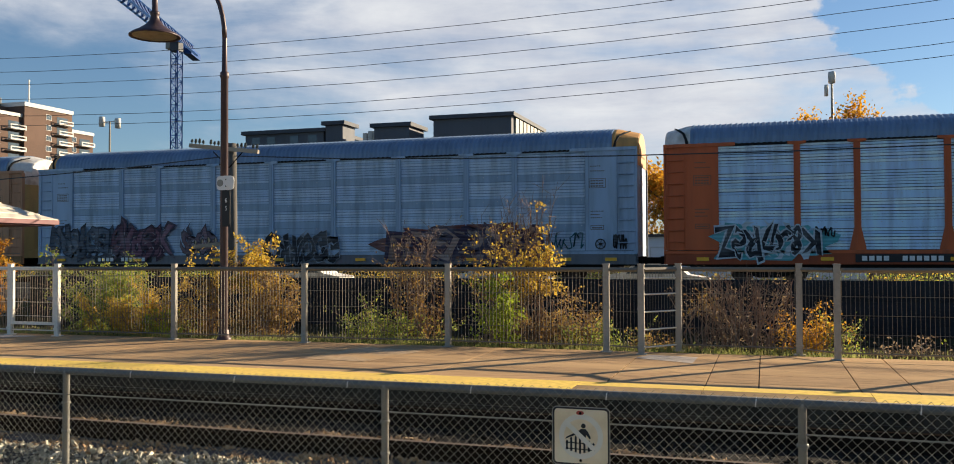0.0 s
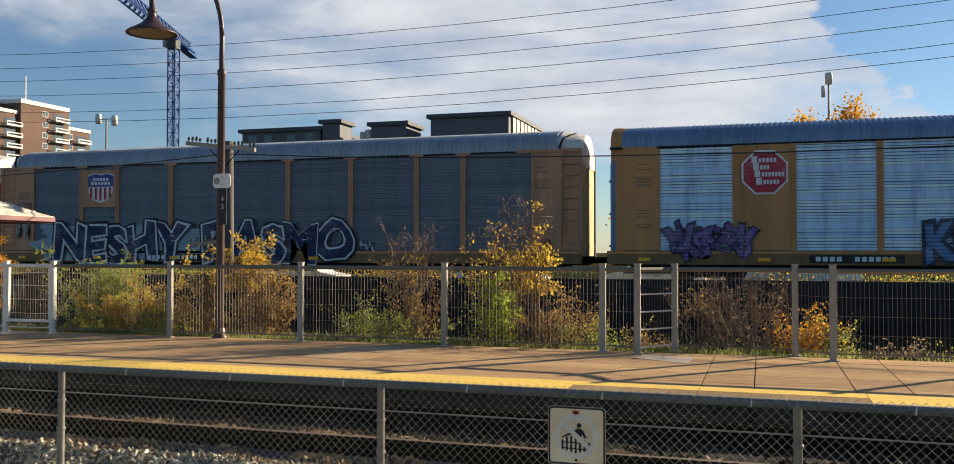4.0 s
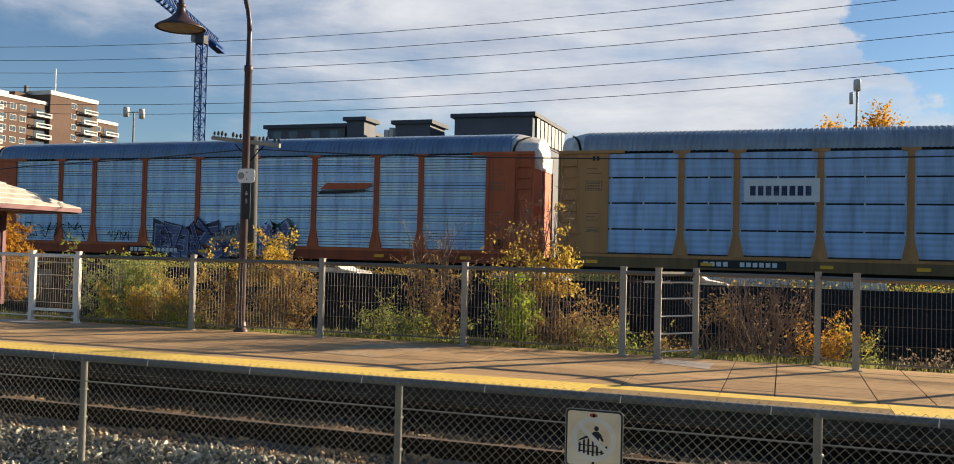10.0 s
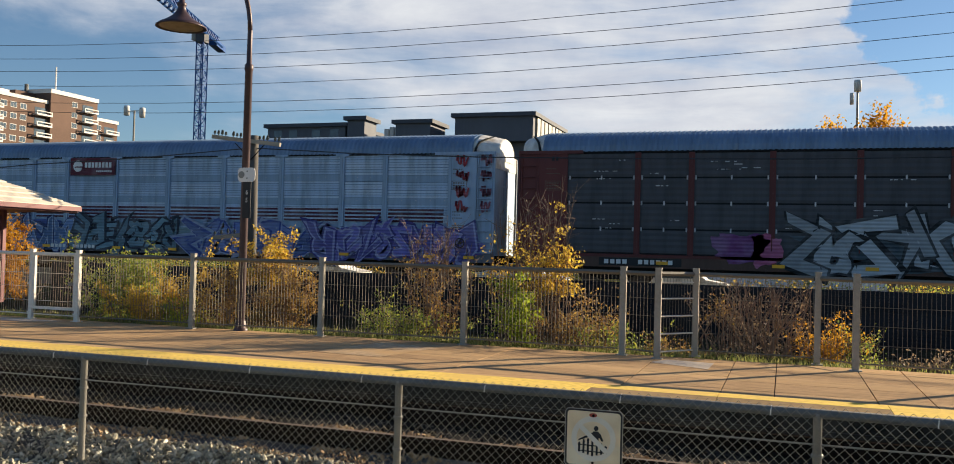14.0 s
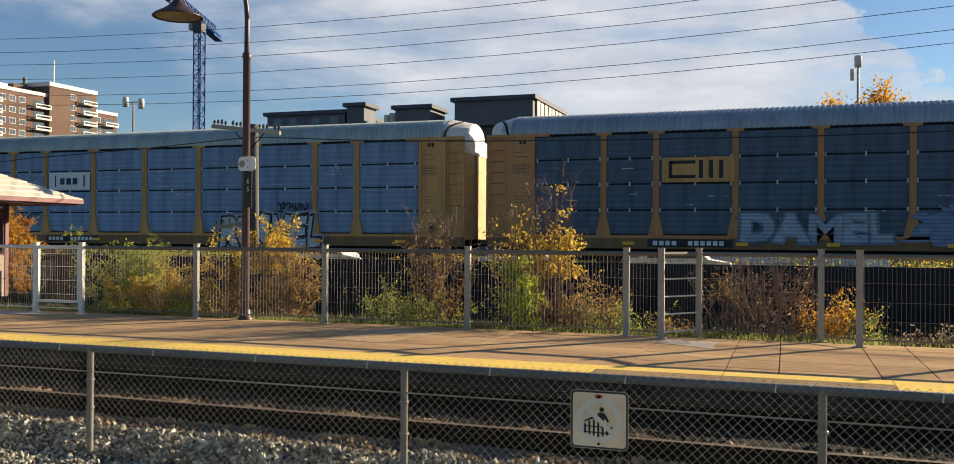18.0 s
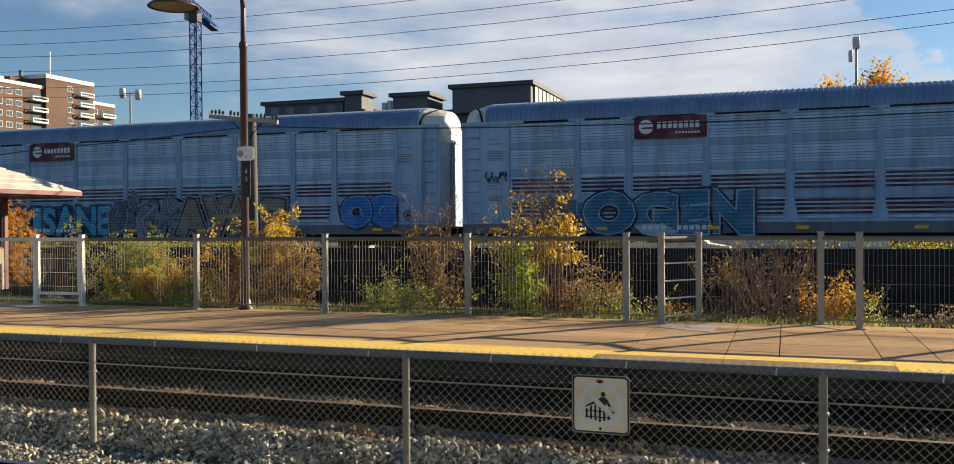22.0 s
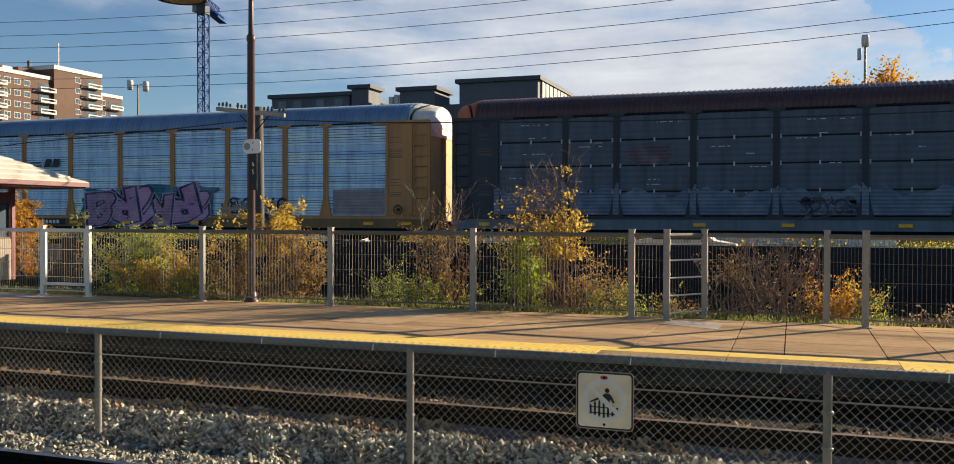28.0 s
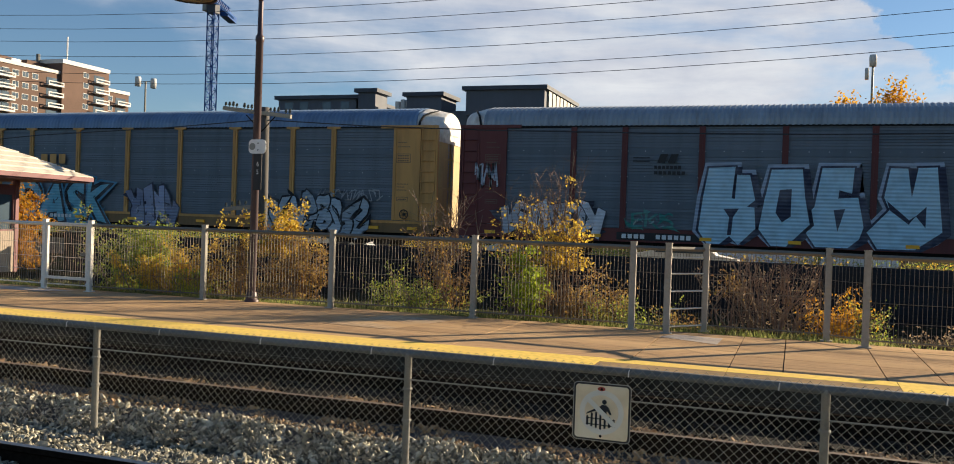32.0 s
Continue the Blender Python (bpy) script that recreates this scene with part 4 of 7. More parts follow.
def end_door_mesh(paint, end, side):
    """One of the two folding end doors, ribbed upright."""
    def make():
        ge = Geo()
        x0, x1 = (0.10, 0.16) if not end else (BODY - 0.16, BODY - 0.10)
        ys = np.linspace(-1.38, -0.07, 13) * side
        near = [(x0 + (0.0, 0.0, 0.03, 0.03)[k % 4], y) for k, y in enumerate(ys)]
        ge.prism(near + [(x1 + 0.04, ys[-1]), (x1 + 0.04, ys[0])], 0.95, Z_TOP - 0.5)
        return ge.mesh("end_door", PM[paint])
    return cached(("door", paint, end, side), make)


def end_header_mesh(paint, end):
    def make():
        a, b = (0.03, 0.14) if not end else (BODY - 0.14, BODY - 0.03)
        return Geo().box(a, b, -1.42, 1.42, Z_TOP - 0.52, Z_EAVE + 0.02).mesh("end_header", PM[paint])
    return cached(("header", paint, end), make)


def brake_wheel_mesh():
    def make():
        ge = Geo()
        ring = [(0.18 * math.cos(k * 0.3927), 0, 0.18 * math.sin(k * 0.3927)) for k in range(17)]
        ge.tube(ring, 0.02, 6, caps=False)
        for k in range(3):
            w = k * 1.047 + 0.3
            ge.tube([(0.18 * math.cos(w), 0, 0.18 * math.sin(w)), (-0.18 * math.cos(w), 0, -0.18 * math.sin(w))], 0.012, 5)
        ge.box(-0.05, 0.05, 0.0, 0.09, -0.05, 0.05)
        return ge.mesh("brake_wheel", M["wheel"])
    return cached("brake_wheel", make)


def door_bar_mesh(paint, end):
    return cached(("door_bar", paint, end), lambda: Geo().box(*((0.05, 0.099) if not end else (BODY - 0.099, BODY - 0.05)), -1.4, 1.4, 0, 0.07).mesh("door_bar", PM[paint]))


def truck_mesh():
    def make():
        ge = Geo()
        for s in (-1, 1):
            y0, y1 = sorted((s * 1.02, s * 1.12))
            ge.plate([(-1.25, 0.38), (-1.25, 0.62), (-0.6, 0.72), (-0.35, 0.52), (0.35, 0.52), (0.6, 0.72), (1.25, 0.62), (1.25, 0.38), (0.9, 0.36), (0.4, 0.2), (-0.4, 0.2), (-0.9, 0.36)], y0, y1)
        ge.box(-0.2, 0.2, -1.1, 1.1, 0.45, 0.66)
        return ge.mesh("bogie", M["under"])
    return cached("truck", make)


def wheel_mesh():
    def make():
        ge = Geo()
        pr = [(0.0, -0.80), (0.42, -0.80), (0.42, -0.72), (0.38, -0.70), (0.10, -0.68), (0.09, 0.68), (0.38, 0.70), (0.42, 0.72), (0.42, 0.80), (0.0, 0.80)]
        n = 20
        v = [(r * math.cos(6.2832 * k / n), y, 0.42 + r * math.sin(6.2832 * k / n)) for r, y in pr for k in range(n)]
        f = [(i * n + k, i * n + (k + 1) % n, (i + 1) * n + (k + 1) % n, (i + 1) * n + k) for i in range(len(pr) - 1) for k in range(n)]
        return ge.add(v, f).mesh("wheelset", M["wheel"])
    return cached("wheel", make)


def body_meshes():
    def make():
        ge = Geo()
        ge.box(0.0, BODY, 1.44, 1.52, 0.68, Z_EAVE)
        return ge.mesh("far_side", PM["slate"])
    return cached("far", make)


def letters_on(car, cells, x, z, w, h, layers, shear, wob, seed, tilt, y, lap):
    """Sprayed letters, each in its own cell, every one in widening outlines one behind another. layers: (colour, spread) from front to back."""
    r = random.Random(seed)
    ph = [r.uniform(0, 6.28) for _ in range(6)]
    n = len(cells)
    wide = []
    for ch, *_ in cells:
        xs = [p[0] for p in text_mesh(ch, 0.0, 0.0)[0]]
        wide.append(max(0.3, max(xs) - min(xs)) + 0.12)
    tot, starts = sum(wide), [0.0]
    for v in wide:
        starts.append(starts[-1] + v / tot)
    for k, (ch, fx, fz, rot) in enumerate(cells):
        base = text_mesh(ch, 0.0, 0.0)[0]
        bx0, bx1 = min(p[0] for p in base), max(p[0] for p in base)
        bz0, bz1 = min(p[2] for p in base), max(p[2] for p in base)
        cs, sn = math.cos(rot), math.sin(rot)
        root = None
        for i, (colour, spread) in enumerate(layers):
            grow = layers[0][1] + (spread - layers[0][1]) * 1.7
            wide_ch = ch in "MW"
            vs, fs = text_mesh(ch, min(grow, 0.04) if wide_ch else grow, 0.0)
            out = []
            for px, py, pz in vs:
                u, q = (px - bx0) / max(0.1, bx1 - bx0) - 0.5, (pz - bz0) / (bz1 - bz0) - 0.5
                u, q = fx * u, fz * q
                if wide_ch:
                    u, q = u * (1 + 0.06 * i), q * (1 + 0.08 * i)
                u, q = u * cs - q * sn, u * sn + q * cs
                u = u * lap * (0.4 if ch == "I" else 0.9) + shear * q
                g = (starts[k] + starts[k + 1]) / 2 + u * (starts[k + 1] - starts[k])
                q += 0.5 + wob * math.sin(g * 9 + ph[0]) + wob * 0.6 * math.sin(g * 23 + ph[1]) + wob * 0.5 * math.sin(u * 11 + ph[3])
                g += wob * 0.12 * math.sin(q * 5 + ph[2] + g * 14)
                out.append((x + g * w, y + 0.0009 * i + 0.0036 * k + (0.0006 if py > 0 else 0.0), z + q * h + tilt * (g - 0.5)))
            if i == 0 and lap > 1:
                colour = [min(0.8, v * (0.78, 1.0, 1.22)[k % 3]) for v in colour]
            ob = part("graffiti_letter" if root is None else "graffiti_outline", Geo().add(out, fs), spray(colour), car if root is None else root)
            root = root or ob


def word_on(car, word, x, z, w, h, layers, shear=0.0, y=-1.64, wob=0.06, seed=0, tilt=0.0):
    r = random.Random(seed)
    flourish_on(car, x, z, w, h, layers, len(word) * 3, seed)
    letters_on(car, [(ch, 1, 1, r.uniform(-1.6, 1.6) * wob) for ch in word], x, z, w, h, layers, shear, wob, seed, tilt, y, 0.97)


def wild_on(car, n, x, z, w, h, layers, shear=0.0, y=-1.64, wob=0.09, seed=0, tilt=0.0):
    """Graffiti that nobody can read: turned and mirrored letter-like shapes that run into one another."""
    r = random.Random(seed * 3 + 1)
    n = int(n * 1.4 + 0.5)
    cells = [(r.choice("SRKEGBZ&RS"), r.choice((-1, 1)) * r.uniform(0.8, 1.3), -r.uniform(0.75, 1.05), r.uniform(-0.5, 0.5)) for _ in range(n)]
    thin = [(c, s * 0.75) for c, s in layers]
    letters_on(car, cells, x, z, w, h, thin, shear, wob, seed, tilt, y, 1.35)
    flourish_on(car, x, z, w, h, layers, n * 5, seed + 500)


def flourish_on(car, x, z, w, h, layers, n, seed):
    """Spikes, shine marks and drips of paint over and round a piece of graffiti."""
    r = random.Random(seed + 77)
    for j, front in ((0, True), (1, True), (len(layers) - 1, False)):
        colour = layers[min(j, len(layers) - 1)][0]
        if front and j == 0:
            colour = [v + (0.75 - v) * 0.35 for v in colour]
        ge = Geo()
        for _ in range(n // 2 + 1):
            px, pz = x + w * r.uniform(0.02, 0.98), z + h * (r.uniform(0.12, 0.88) if front else r.choice((r.uniform(0.0, 0.2), r.uniform(0.8, 1.0))))
            a, ln, th = r.uniform(0, 6.28), r.uniform(0.1, 0.38) if front else r.uniform(0.25, 0.6), r.uniform(0.012, 0.03) if front else r.uniform(0.06, 0.14)
            dx, dz = math.cos(a) * ln, math.sin(a) * ln
            nx, nz = -math.sin(a) * th, math.cos(a) * th
            yy = -1.643 - 0.0008 * j if front else -1.602
            ring = [(px - nx, pz - nz), (px + dx * 0.6 - nx * 1.3 + nx * 2, pz + dz * 0.6), (px + dx, pz + dz), (px + dx * 0.4 + nx * 1.6, pz + dz * 0.4 + nz * 1.6), (px + nx, pz + nz)]
            ring = [(q, max(Z_SILL + 0.02, s)) for q, s in ring]
            ge.add([(q, yy, s) for q, s in ring], [(0, 1, 2, 3, 4)])
        tagged(part("graffiti_detail", ge, spray(colour), car), kind="stuff")


def blob_on(car, x, z, w, h, colour, seed=0, y=-1.585, name="graffiti_cloud"):
    """An irregular painted patch."""
    r = random.Random(seed)
    n = 40
    ph = [r.uniform(0, 6.28) for _ in range(5)]
    ring = []
    for k in range(n):
        a = -2 * math.pi * k / n
        q = 1 + 0.10 * math.sin(3 * a + ph[0]) + 0.10 * math.sin(7 * a + ph[1]) + 0.07 * math.sin(13 * a + ph[2])
        c, s = math.cos(a), math.sin(a)
        ring.append((x + w / 2 + w / 2 * q * math.copysign(abs(c) ** 0.6, c), max(Z_SILL + 0.03, z + h / 2 + h / 2 * q * math.copysign(abs(s) ** 0.6, s))))
    ge = Geo()
    ge.add([(a, y, b) for a, b in ring] + [(x + w / 2, y, z + h / 2)], [(k, (k + 1) % n, n) for k in range(n)])
    return part(name, ge, spray(colour), car)


def scrawl_on(car, x, z, w, h, colour, seed=0, loops=5, thick=0.025, y=-1.607):
    """A quick tag in one line of paint."""
    r = random.Random(seed)
    ge = Geo()
    pts = []
    for k in range(loops * 6 + 1):
        u = k / (loops * 6)
        pts.append((x + w * (u + 0.05 * math.sin(k * 2.1 + seed)), y, z + h * (0.5 + 0.45 * math.sin(k * r.uniform(1.3, 2.2)))))
    for a, b in zip(pts, pts[1:]):
        d = Vector((b[0] - a[0], 0, b[2] - a[2]))
        if d.length < 1e-4:
            continue
        nrm = Vector((-d.z, 0, d.x)).normalized() * thick
        ge.add([(a[0] - nrm.x, y, a[2] - nrm.z), (b[0] - nrm.x, y, b[2] - nrm.z), (b[0] + nrm.x, y, b[2] + nrm.z), (a[0] + nrm.x, y, a[2] + nrm.z)], [(0, 1, 2, 3)])
    return part("graffiti_tag", ge, spray(colour), car)


def specks_on(car, n, seed):
    """Small bright chips in the paint of the sheets, in rows."""
    r = random.Random(seed)
    ge = Geo()
    for _ in range(n):
        b = r.randrange(len(POSTS) - 1)
        x, z = r.uniform(POSTS[b] + 0.4, POSTS[b + 1] - 0.7), r.uniform(1.6, 4.7)
        for k in range(r.randrange(2, 7)):
            px, w = x + k * r.uniform(0.06, 0.2), r.uniform(0.03, 0.17)
            if px + w < POSTS[b + 1] - 0.2:
                ge.add([(px, -1.517, z), (px + w, -1.517, z), (px + w, -1.517, z + 0.025), (px, -1.517, z + 0.025)], [(0, 1, 2, 3)])
    return tagged(part("paint_chips", ge, M["text_white"], car), kind="stuff")


def ragged_on(car, x0, x1, z0, z1, colour, seed, y):
    """Faded paint with a wavering top edge."""
    r = random.Random(seed)
    n = max(4, int((x1 - x0) / 0.12))
    ph = [r.uniform(0, 6.28) for _ in range(3)]
    top = [z1 + 0.13 * math.sin(k * 0.35 + ph[0]) + 0.08 * math.sin(k * 0.9 + ph[1]) + 0.03 * math.sin(k * 2.3 + ph[2]) for k in range(n + 1)]
    xs = [x0 + (x1 - x0) * k / n for k in range(n + 1)]
    ge = Geo().add([(x, y, z0) for x in xs] + [(x, y, z) for x, z in zip(xs, top)], [(k, k + 1, n + 2 + k, n + 1 + k) for k in range(n)])
    return part("faded_paint", ge, spray(colour), car)


def bars_on(parent, x, z, w, h, colour, n=4, y=-1.61, name="marking", skew=0.0):
    """Plain bars where there is small writing."""
    ge = Geo()
    step = w / n
    for k in range(n):
        a, b = x + k * step, x + k * step + step * 0.72
        ge.add([(a, y, z), (b, y, z), (b + skew, y, z + h), (a + skew, y, z + h)], [(0, 1, 2, 3)])
    return part(name, ge, colour, parent)


def shape_on(parent, ring, colour, y=-1.612, name="emblem", label=""):
    return part(name, Geo().plate(ring, y, y + 0.006), colour, parent, label)


def rect(x0, x1, z0, z1, skew=0.0):
    return [(x0, z0), (x1, z0), (x1 + skew, z1), (x0 + skew, z1)]


def frame_mark(parent, x, z, w, h):
    """A stencilled box of small notices."""
    ge = Geo()
    for a, b, c, d in ((x, x + w, z, z + 0.02), (x, x + w, z + h - 0.02, z + h), (x, x + 0.02, z, z + h), (x + w - 0.02, x + w, z, z + h)):
        ge.add([(a, -1.549, c), (b, -1.549, c), (b, -1.549, d), (a, -1.549, d)], [(0, 1, 2, 3)])
    for k in range(int(h / 0.11)):
        for j in range(5):
            a = x + 0.06 + j * (w - 0.12) / 5
            ge.add([(a, -1.549, z + 0.05 + k * 0.1), (a + w * 0.12, -1.549, z + 0.05 + k * 0.1), (a + w * 0.12, -1.549, z + 0.1 + k * 0.1), (a, -1.549, z + 0.1 + k * 0.1)], [(0, 1, 2, 3)])
    return part("stencil", ge, M["faint_ink"], parent)


def block_letter(car, ring, holes, fill, edge, rim):
    """One tall angular letter: pale fill, dark edge, faded rim, all painted one over another."""
    def grown(d, dx=0.0, dz=0.0):
        n, out = len(ring), []
        for k, (x, z) in enumerate(ring):
            (xa, za), (xb, zb) = ring[k - 1], ring[(k + 1) % n]
            e1, e2 = Vector((x - xa, z - za)).normalized(), Vector((xb - x, zb - z)).normalized()
            m = Vector((-e1.y - e2.y, e1.x + e2.x))
            m = m.normalized() if m.length > 0.2 else Vector((-e1.y, e1.x))
            out.append((x + m.x * d + dx, max(Z_SILL + 0.02, z + m.y * d + dz)))
        return out
    body = part("graffiti_letter", Geo().plate(ring[::-1], -1.646, -1.643), spray(fill), car)
    part("graffiti_outline", Geo().plate(grown(0.09)[::-1], -1.641, -1.639), spray(edge), body)
    part("graffiti_outline", Geo().plate(grown(0.10, 0.17, -0.06)[::-1], -1.637, -1.635), spray(edge), body)
    part("graffiti_outline", Geo().plate(grown(0.24, 0.03)[::-1], -1.633, -1.631), spray(rim), body)
    for h in holes:
        part("graffiti_cut", Geo().plate(h[::-1], -1.650, -1.647), spray(edge), body)


def freight_car(n, label, frame_paint, panel_paint, kind, roof_paint, hood_paint, number_x, flare=True, cap=None, plates=(), sill_paint=None, door_paint=None, style="ladder"):
    """One enclosed car-carrier wagon; its left end stands at x = 0, rail level at z = 0."""
    x0 = FIRST + (n - 1) * PITCH
    car = thing("freight_car", label, "freight car", (x0, 34.55, 0.40), "cars of the freight train")
    panel = screen_panel if kind == "screen" else solid_panel
    cap = flare if cap is None else cap
    for a, b in zip(POSTS, POSTS[1:]):
        if a in plates:
            ge = Geo().box(a, b, -1.55, -1.46, Z_FLOOR, Z_TOP)
            sheet = part("blank_panel", ge, PM[frame_paint], car)
            for x in (a + 0.12, (a + b) / 2, b - 0.12):
                part("seam", Geo().box(x - 0.012, x + 0.012, -1.557, -1.551, Z_FLOOR, Z_TOP), PM[frame_paint], sheet)
        else:
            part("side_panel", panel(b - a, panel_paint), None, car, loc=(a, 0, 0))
    for x in POSTS[1:-1]:
        part("post", post_mesh(frame_paint, flare, cap), None, car, loc=(x, 0, 0))
    # sill webs use darkened body paints: undercut shade in the colour, plus dirt on silver
    sp = PM[sill_paint or {"silver": "dirty", "orange": "sill_orange", "yellow": "sill_gold", "gold": "sill_gold", "tan": "sill_gold"}.get(frame_paint, frame_paint)]
    sill = part("side_sill", Geo().box(0, BODY, -1.56, -1.50, Z_SILL + 0.05, Z_FLOOR - 0.13), sp, car)
    part("flange", Geo().box(0, BODY, -1.585, -1.50, Z_SILL, Z_SILL + 0.05), sp, sill)
    part("flange", Geo().box(0, BODY, -1.585, -1.50, Z_FLOOR - 0.13, Z_FLOOR - 0.022), PM[frame_paint], sill)
    # rail under the eaves is coloured black for the shade there
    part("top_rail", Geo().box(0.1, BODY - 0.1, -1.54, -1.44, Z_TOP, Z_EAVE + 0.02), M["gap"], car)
    # the lower box is added to make a black band below the sill
    part("underframe", Geo().box(0.3, BODY - 0.3, -1.45, 1.45, 0.86, 1.1).box(0.9, BODY - 0.9, -1.36, 1.36, 0.46, 0.86).box(0, BODY, -0.3, 0.3, 0.6, 0.86), M["under"], car)
    part("far_side", body_meshes(), None, car)
    part("roof", roof_mesh(roof_paint, 0.56 if style == "inset" else 0.95), None, car)
    for e in (0, 1):
        hood = part("roof_end", hood_mesh(hood_paint, e, style), None, car)
        pl = part("end_plate", end_piece("end_plate" if style == "ladder" else "inset_end_plate", frame_paint, e, 0.80 if style == "ladder" else 1.03, 1.80, -1.545, -1.46, Z_FLOOR, Z_TOP - 0.02 if style == "ladder" else Z_EAVE), None, car)
        for key, *dims in INSET_PIECES if style == "inset" else END_PIECES:
            part(key, end_piece(key + style, frame_paint, e, *dims), None, car)
        # yellow cars' end doors get a lighter copy of the paint, as if sunlit
        dp = door_paint or ("door_gold" if frame_paint in ("yellow", "gold", "tan") else frame_paint)
        if style == "ladder":
            part("roof_seam", hood_seam_mesh(e), None, hood)
            for k in range(9):
                part("ladder_rung", ladder_mesh(frame_paint, e), None, pl, loc=(0, 0, 1.05 + k * 0.42))
            part("end_header", end_header_mesh(hood_paint, e), None, car)
        else:
            part("door_edge", end_piece("door_edge", "steel_dim", e, 0.18, 0.30, -1.34, -1.16, 0.9, Z_TOP - 0.35), None, car, "blue-grey edge of the folded end door")
            part("end_header", end_piece("inset_header", frame_paint, e, 0.14, 0.3, -1.36, 1.36, Z_TOP - 0.4, Z_EAVE), None, car)
        for side in (1, -1):
            ed = part("end_door", end_door_mesh(dp, e, side), None, car)
            part("door_stile", end_piece("door_stile" + str(side), "steel_dim", e, 0.06, 0.10, *sorted((-0.26 * side, -0.1 * side)), 0.98, Z_TOP - 0.54), None, ed)
        # coal-coloured strip gives the slit between the doors its darkness
        part("door_gap", end_piece("door_gap", "coal", e, 0.17, 0.2, -0.07, 0.07, 0.95, Z_TOP - 0.5), None, car)
        for z in (1.3, 2.5, 3.7):
            part("door_bar", door_bar_mesh(dp, e), None, ed, loc=(0, 0, z))
        if e:
            part("brake_wheel", brake_wheel_mesh(), None, pl, loc=(BODY - 1.35, -1.64, 1.42))
        xc = 3.6 if not e else BODY - 3.6
        bog = part("bogie", truck_mesh(), None, car, loc=(xc, 0, 0))
        for dx in (-0.9, 0.9):
            part("wheelset", wheel_mesh(), None, bog, loc=(dx, 0, 0))
        xe = (-0.475, 0.3) if not e else (BODY - 0.3, BODY + 0.472)
        part("coupler", Geo().box(xe[0], xe[1], -0.12, 0.12, 0.68, 0.92, c=0.03).box(xe[0] + 0.2, xe[0] + 0.45, -0.2, 0.2, 0.66, 0.96, c=0.05), M["under"], car)
        xm = 0.85 if not e else BODY - 1.98
        for z, w, n in ((4.3, 0.4, 5), (4.12, 0.55, 7), (2.62, 0.5, 8), (2.5, 0.36, 5), (2.38, 0.45, 6)):
            bars_on(pl, xm + 0.25, z, w, 0.035, M["faint_ink"], n, y=-1.549, name="stencil")
        if kind == "solid":
            bars_on(pl, xm + 0.45, 4.62, 0.3, 0.16, M["black"], 2, y=-1.549, name="stencil")
        frame_mark(pl, xm + 0.2, 3.5, 0.62, 0.36)
        frame_mark(pl, xm + 0.25, 1.95, 0.5, 0.17)
    for x in (1.15, 5.3, 9.3, 12.3, 16.0, 20.7, 24.4, 26.1):
        part("reflector", Geo().box(x, x + 0.42, -1.650, -1.585, 0.80, 0.92), M["reflector"], car)
    nb = part("number_board", Geo().box(number_x, number_x + 3.0, -1.596, -1.587, 0.74, 1.02), M["black"], car, "black board with white reporting marks")
    bars_on(nb, number_x + 0.2, 0.80, 0.9, 0.16, M["text_white"], 4, y=-1.648)
    bars_on(nb, number_x + 1.45, 0.80, 1.3, 0.16, M["text_white"], 6, y=-1.648)
    return car


WHITE, BLACK, INK = (0.72, 0.74, 0.76), (0.012, 0.013, 0.018), (0.02, 0.03, 0.09)
CARS = []


def add(*a, **k):
    CARS.append(freight_car(*a, **k))
    return CARS[-1]


def swoosh_mark(car):
    shape_on(car, rect(18.15, 20.25, 3.55, 3.80, 0.3), PM["orange"], label="orange slanted lettering band of the railway's logo")
    shape_on(car, [(18.05, 3.36), (19.6, 3.40), (20.55, 3.52), (18.2, 3.50)], M["black"], name="swoosh")


def maroon_banner(car):
    p = shape_on(car, rect(6.72, 9.3, 4.12, 4.92), spray((0.14, 0.018, 0.035)), y=-1.60, name="banner", label="maroon railway name banner")
    part("emblem", Geo().plate(disc(7.15, 4.54, 0.26, 0.26), -1.612, -1.601), M["text_white"], p, "white round emblem")
    part("emblem_band", Geo().plate(rect(6.95, 7.42, 4.47, 4.53, 0.1), -1.618, -1.613), spray((0.14, 0.018, 0.035)), p)
    bars_on(p, 7.55, 4.47, 1.55, 0.24, M["text_white"], 8, y=-1.612)
    bars_on(p, 8.2, 4.27, 0.9, 0.07, M["text_white"], 8, y=-1.612)


def stripes(car, z_list, h=0.085):
    for a, b in zip(POSTS, POSTS[1:]):
        for z in z_list:
            part("stripe", Geo().box(a + 0.16, b - 0.16, -1.514, -1.505, z, z + h), spray((0.085, 0.018, 0.04)), car)


SV = "silver car-carrier wagon with slotted screens"
c = add(-1, "brown-yellow car-carrier wagon with dark screens", "tan", "slate", "screen", "roof_steel", "white", 4.6)
c = add(0, SV + ", graffiti below", "silver", "gal_grey", "screen", "roof_steel", "gold", 3.2)
wild_on(c, 5, 0.85, 1.1, 3.4, 1.15, [((0.10, 0.12, 0.15), 0.02), ((0.03, 0.035, 0.05), 0.06)], seed=1)
wild_on(c, 4, 4.2, 1.0, 3.0, 1.3, [((0.20, 0.09, 0.12), 0.03), ((0.06, 0.03, 0.05), 0.07)], seed=2)
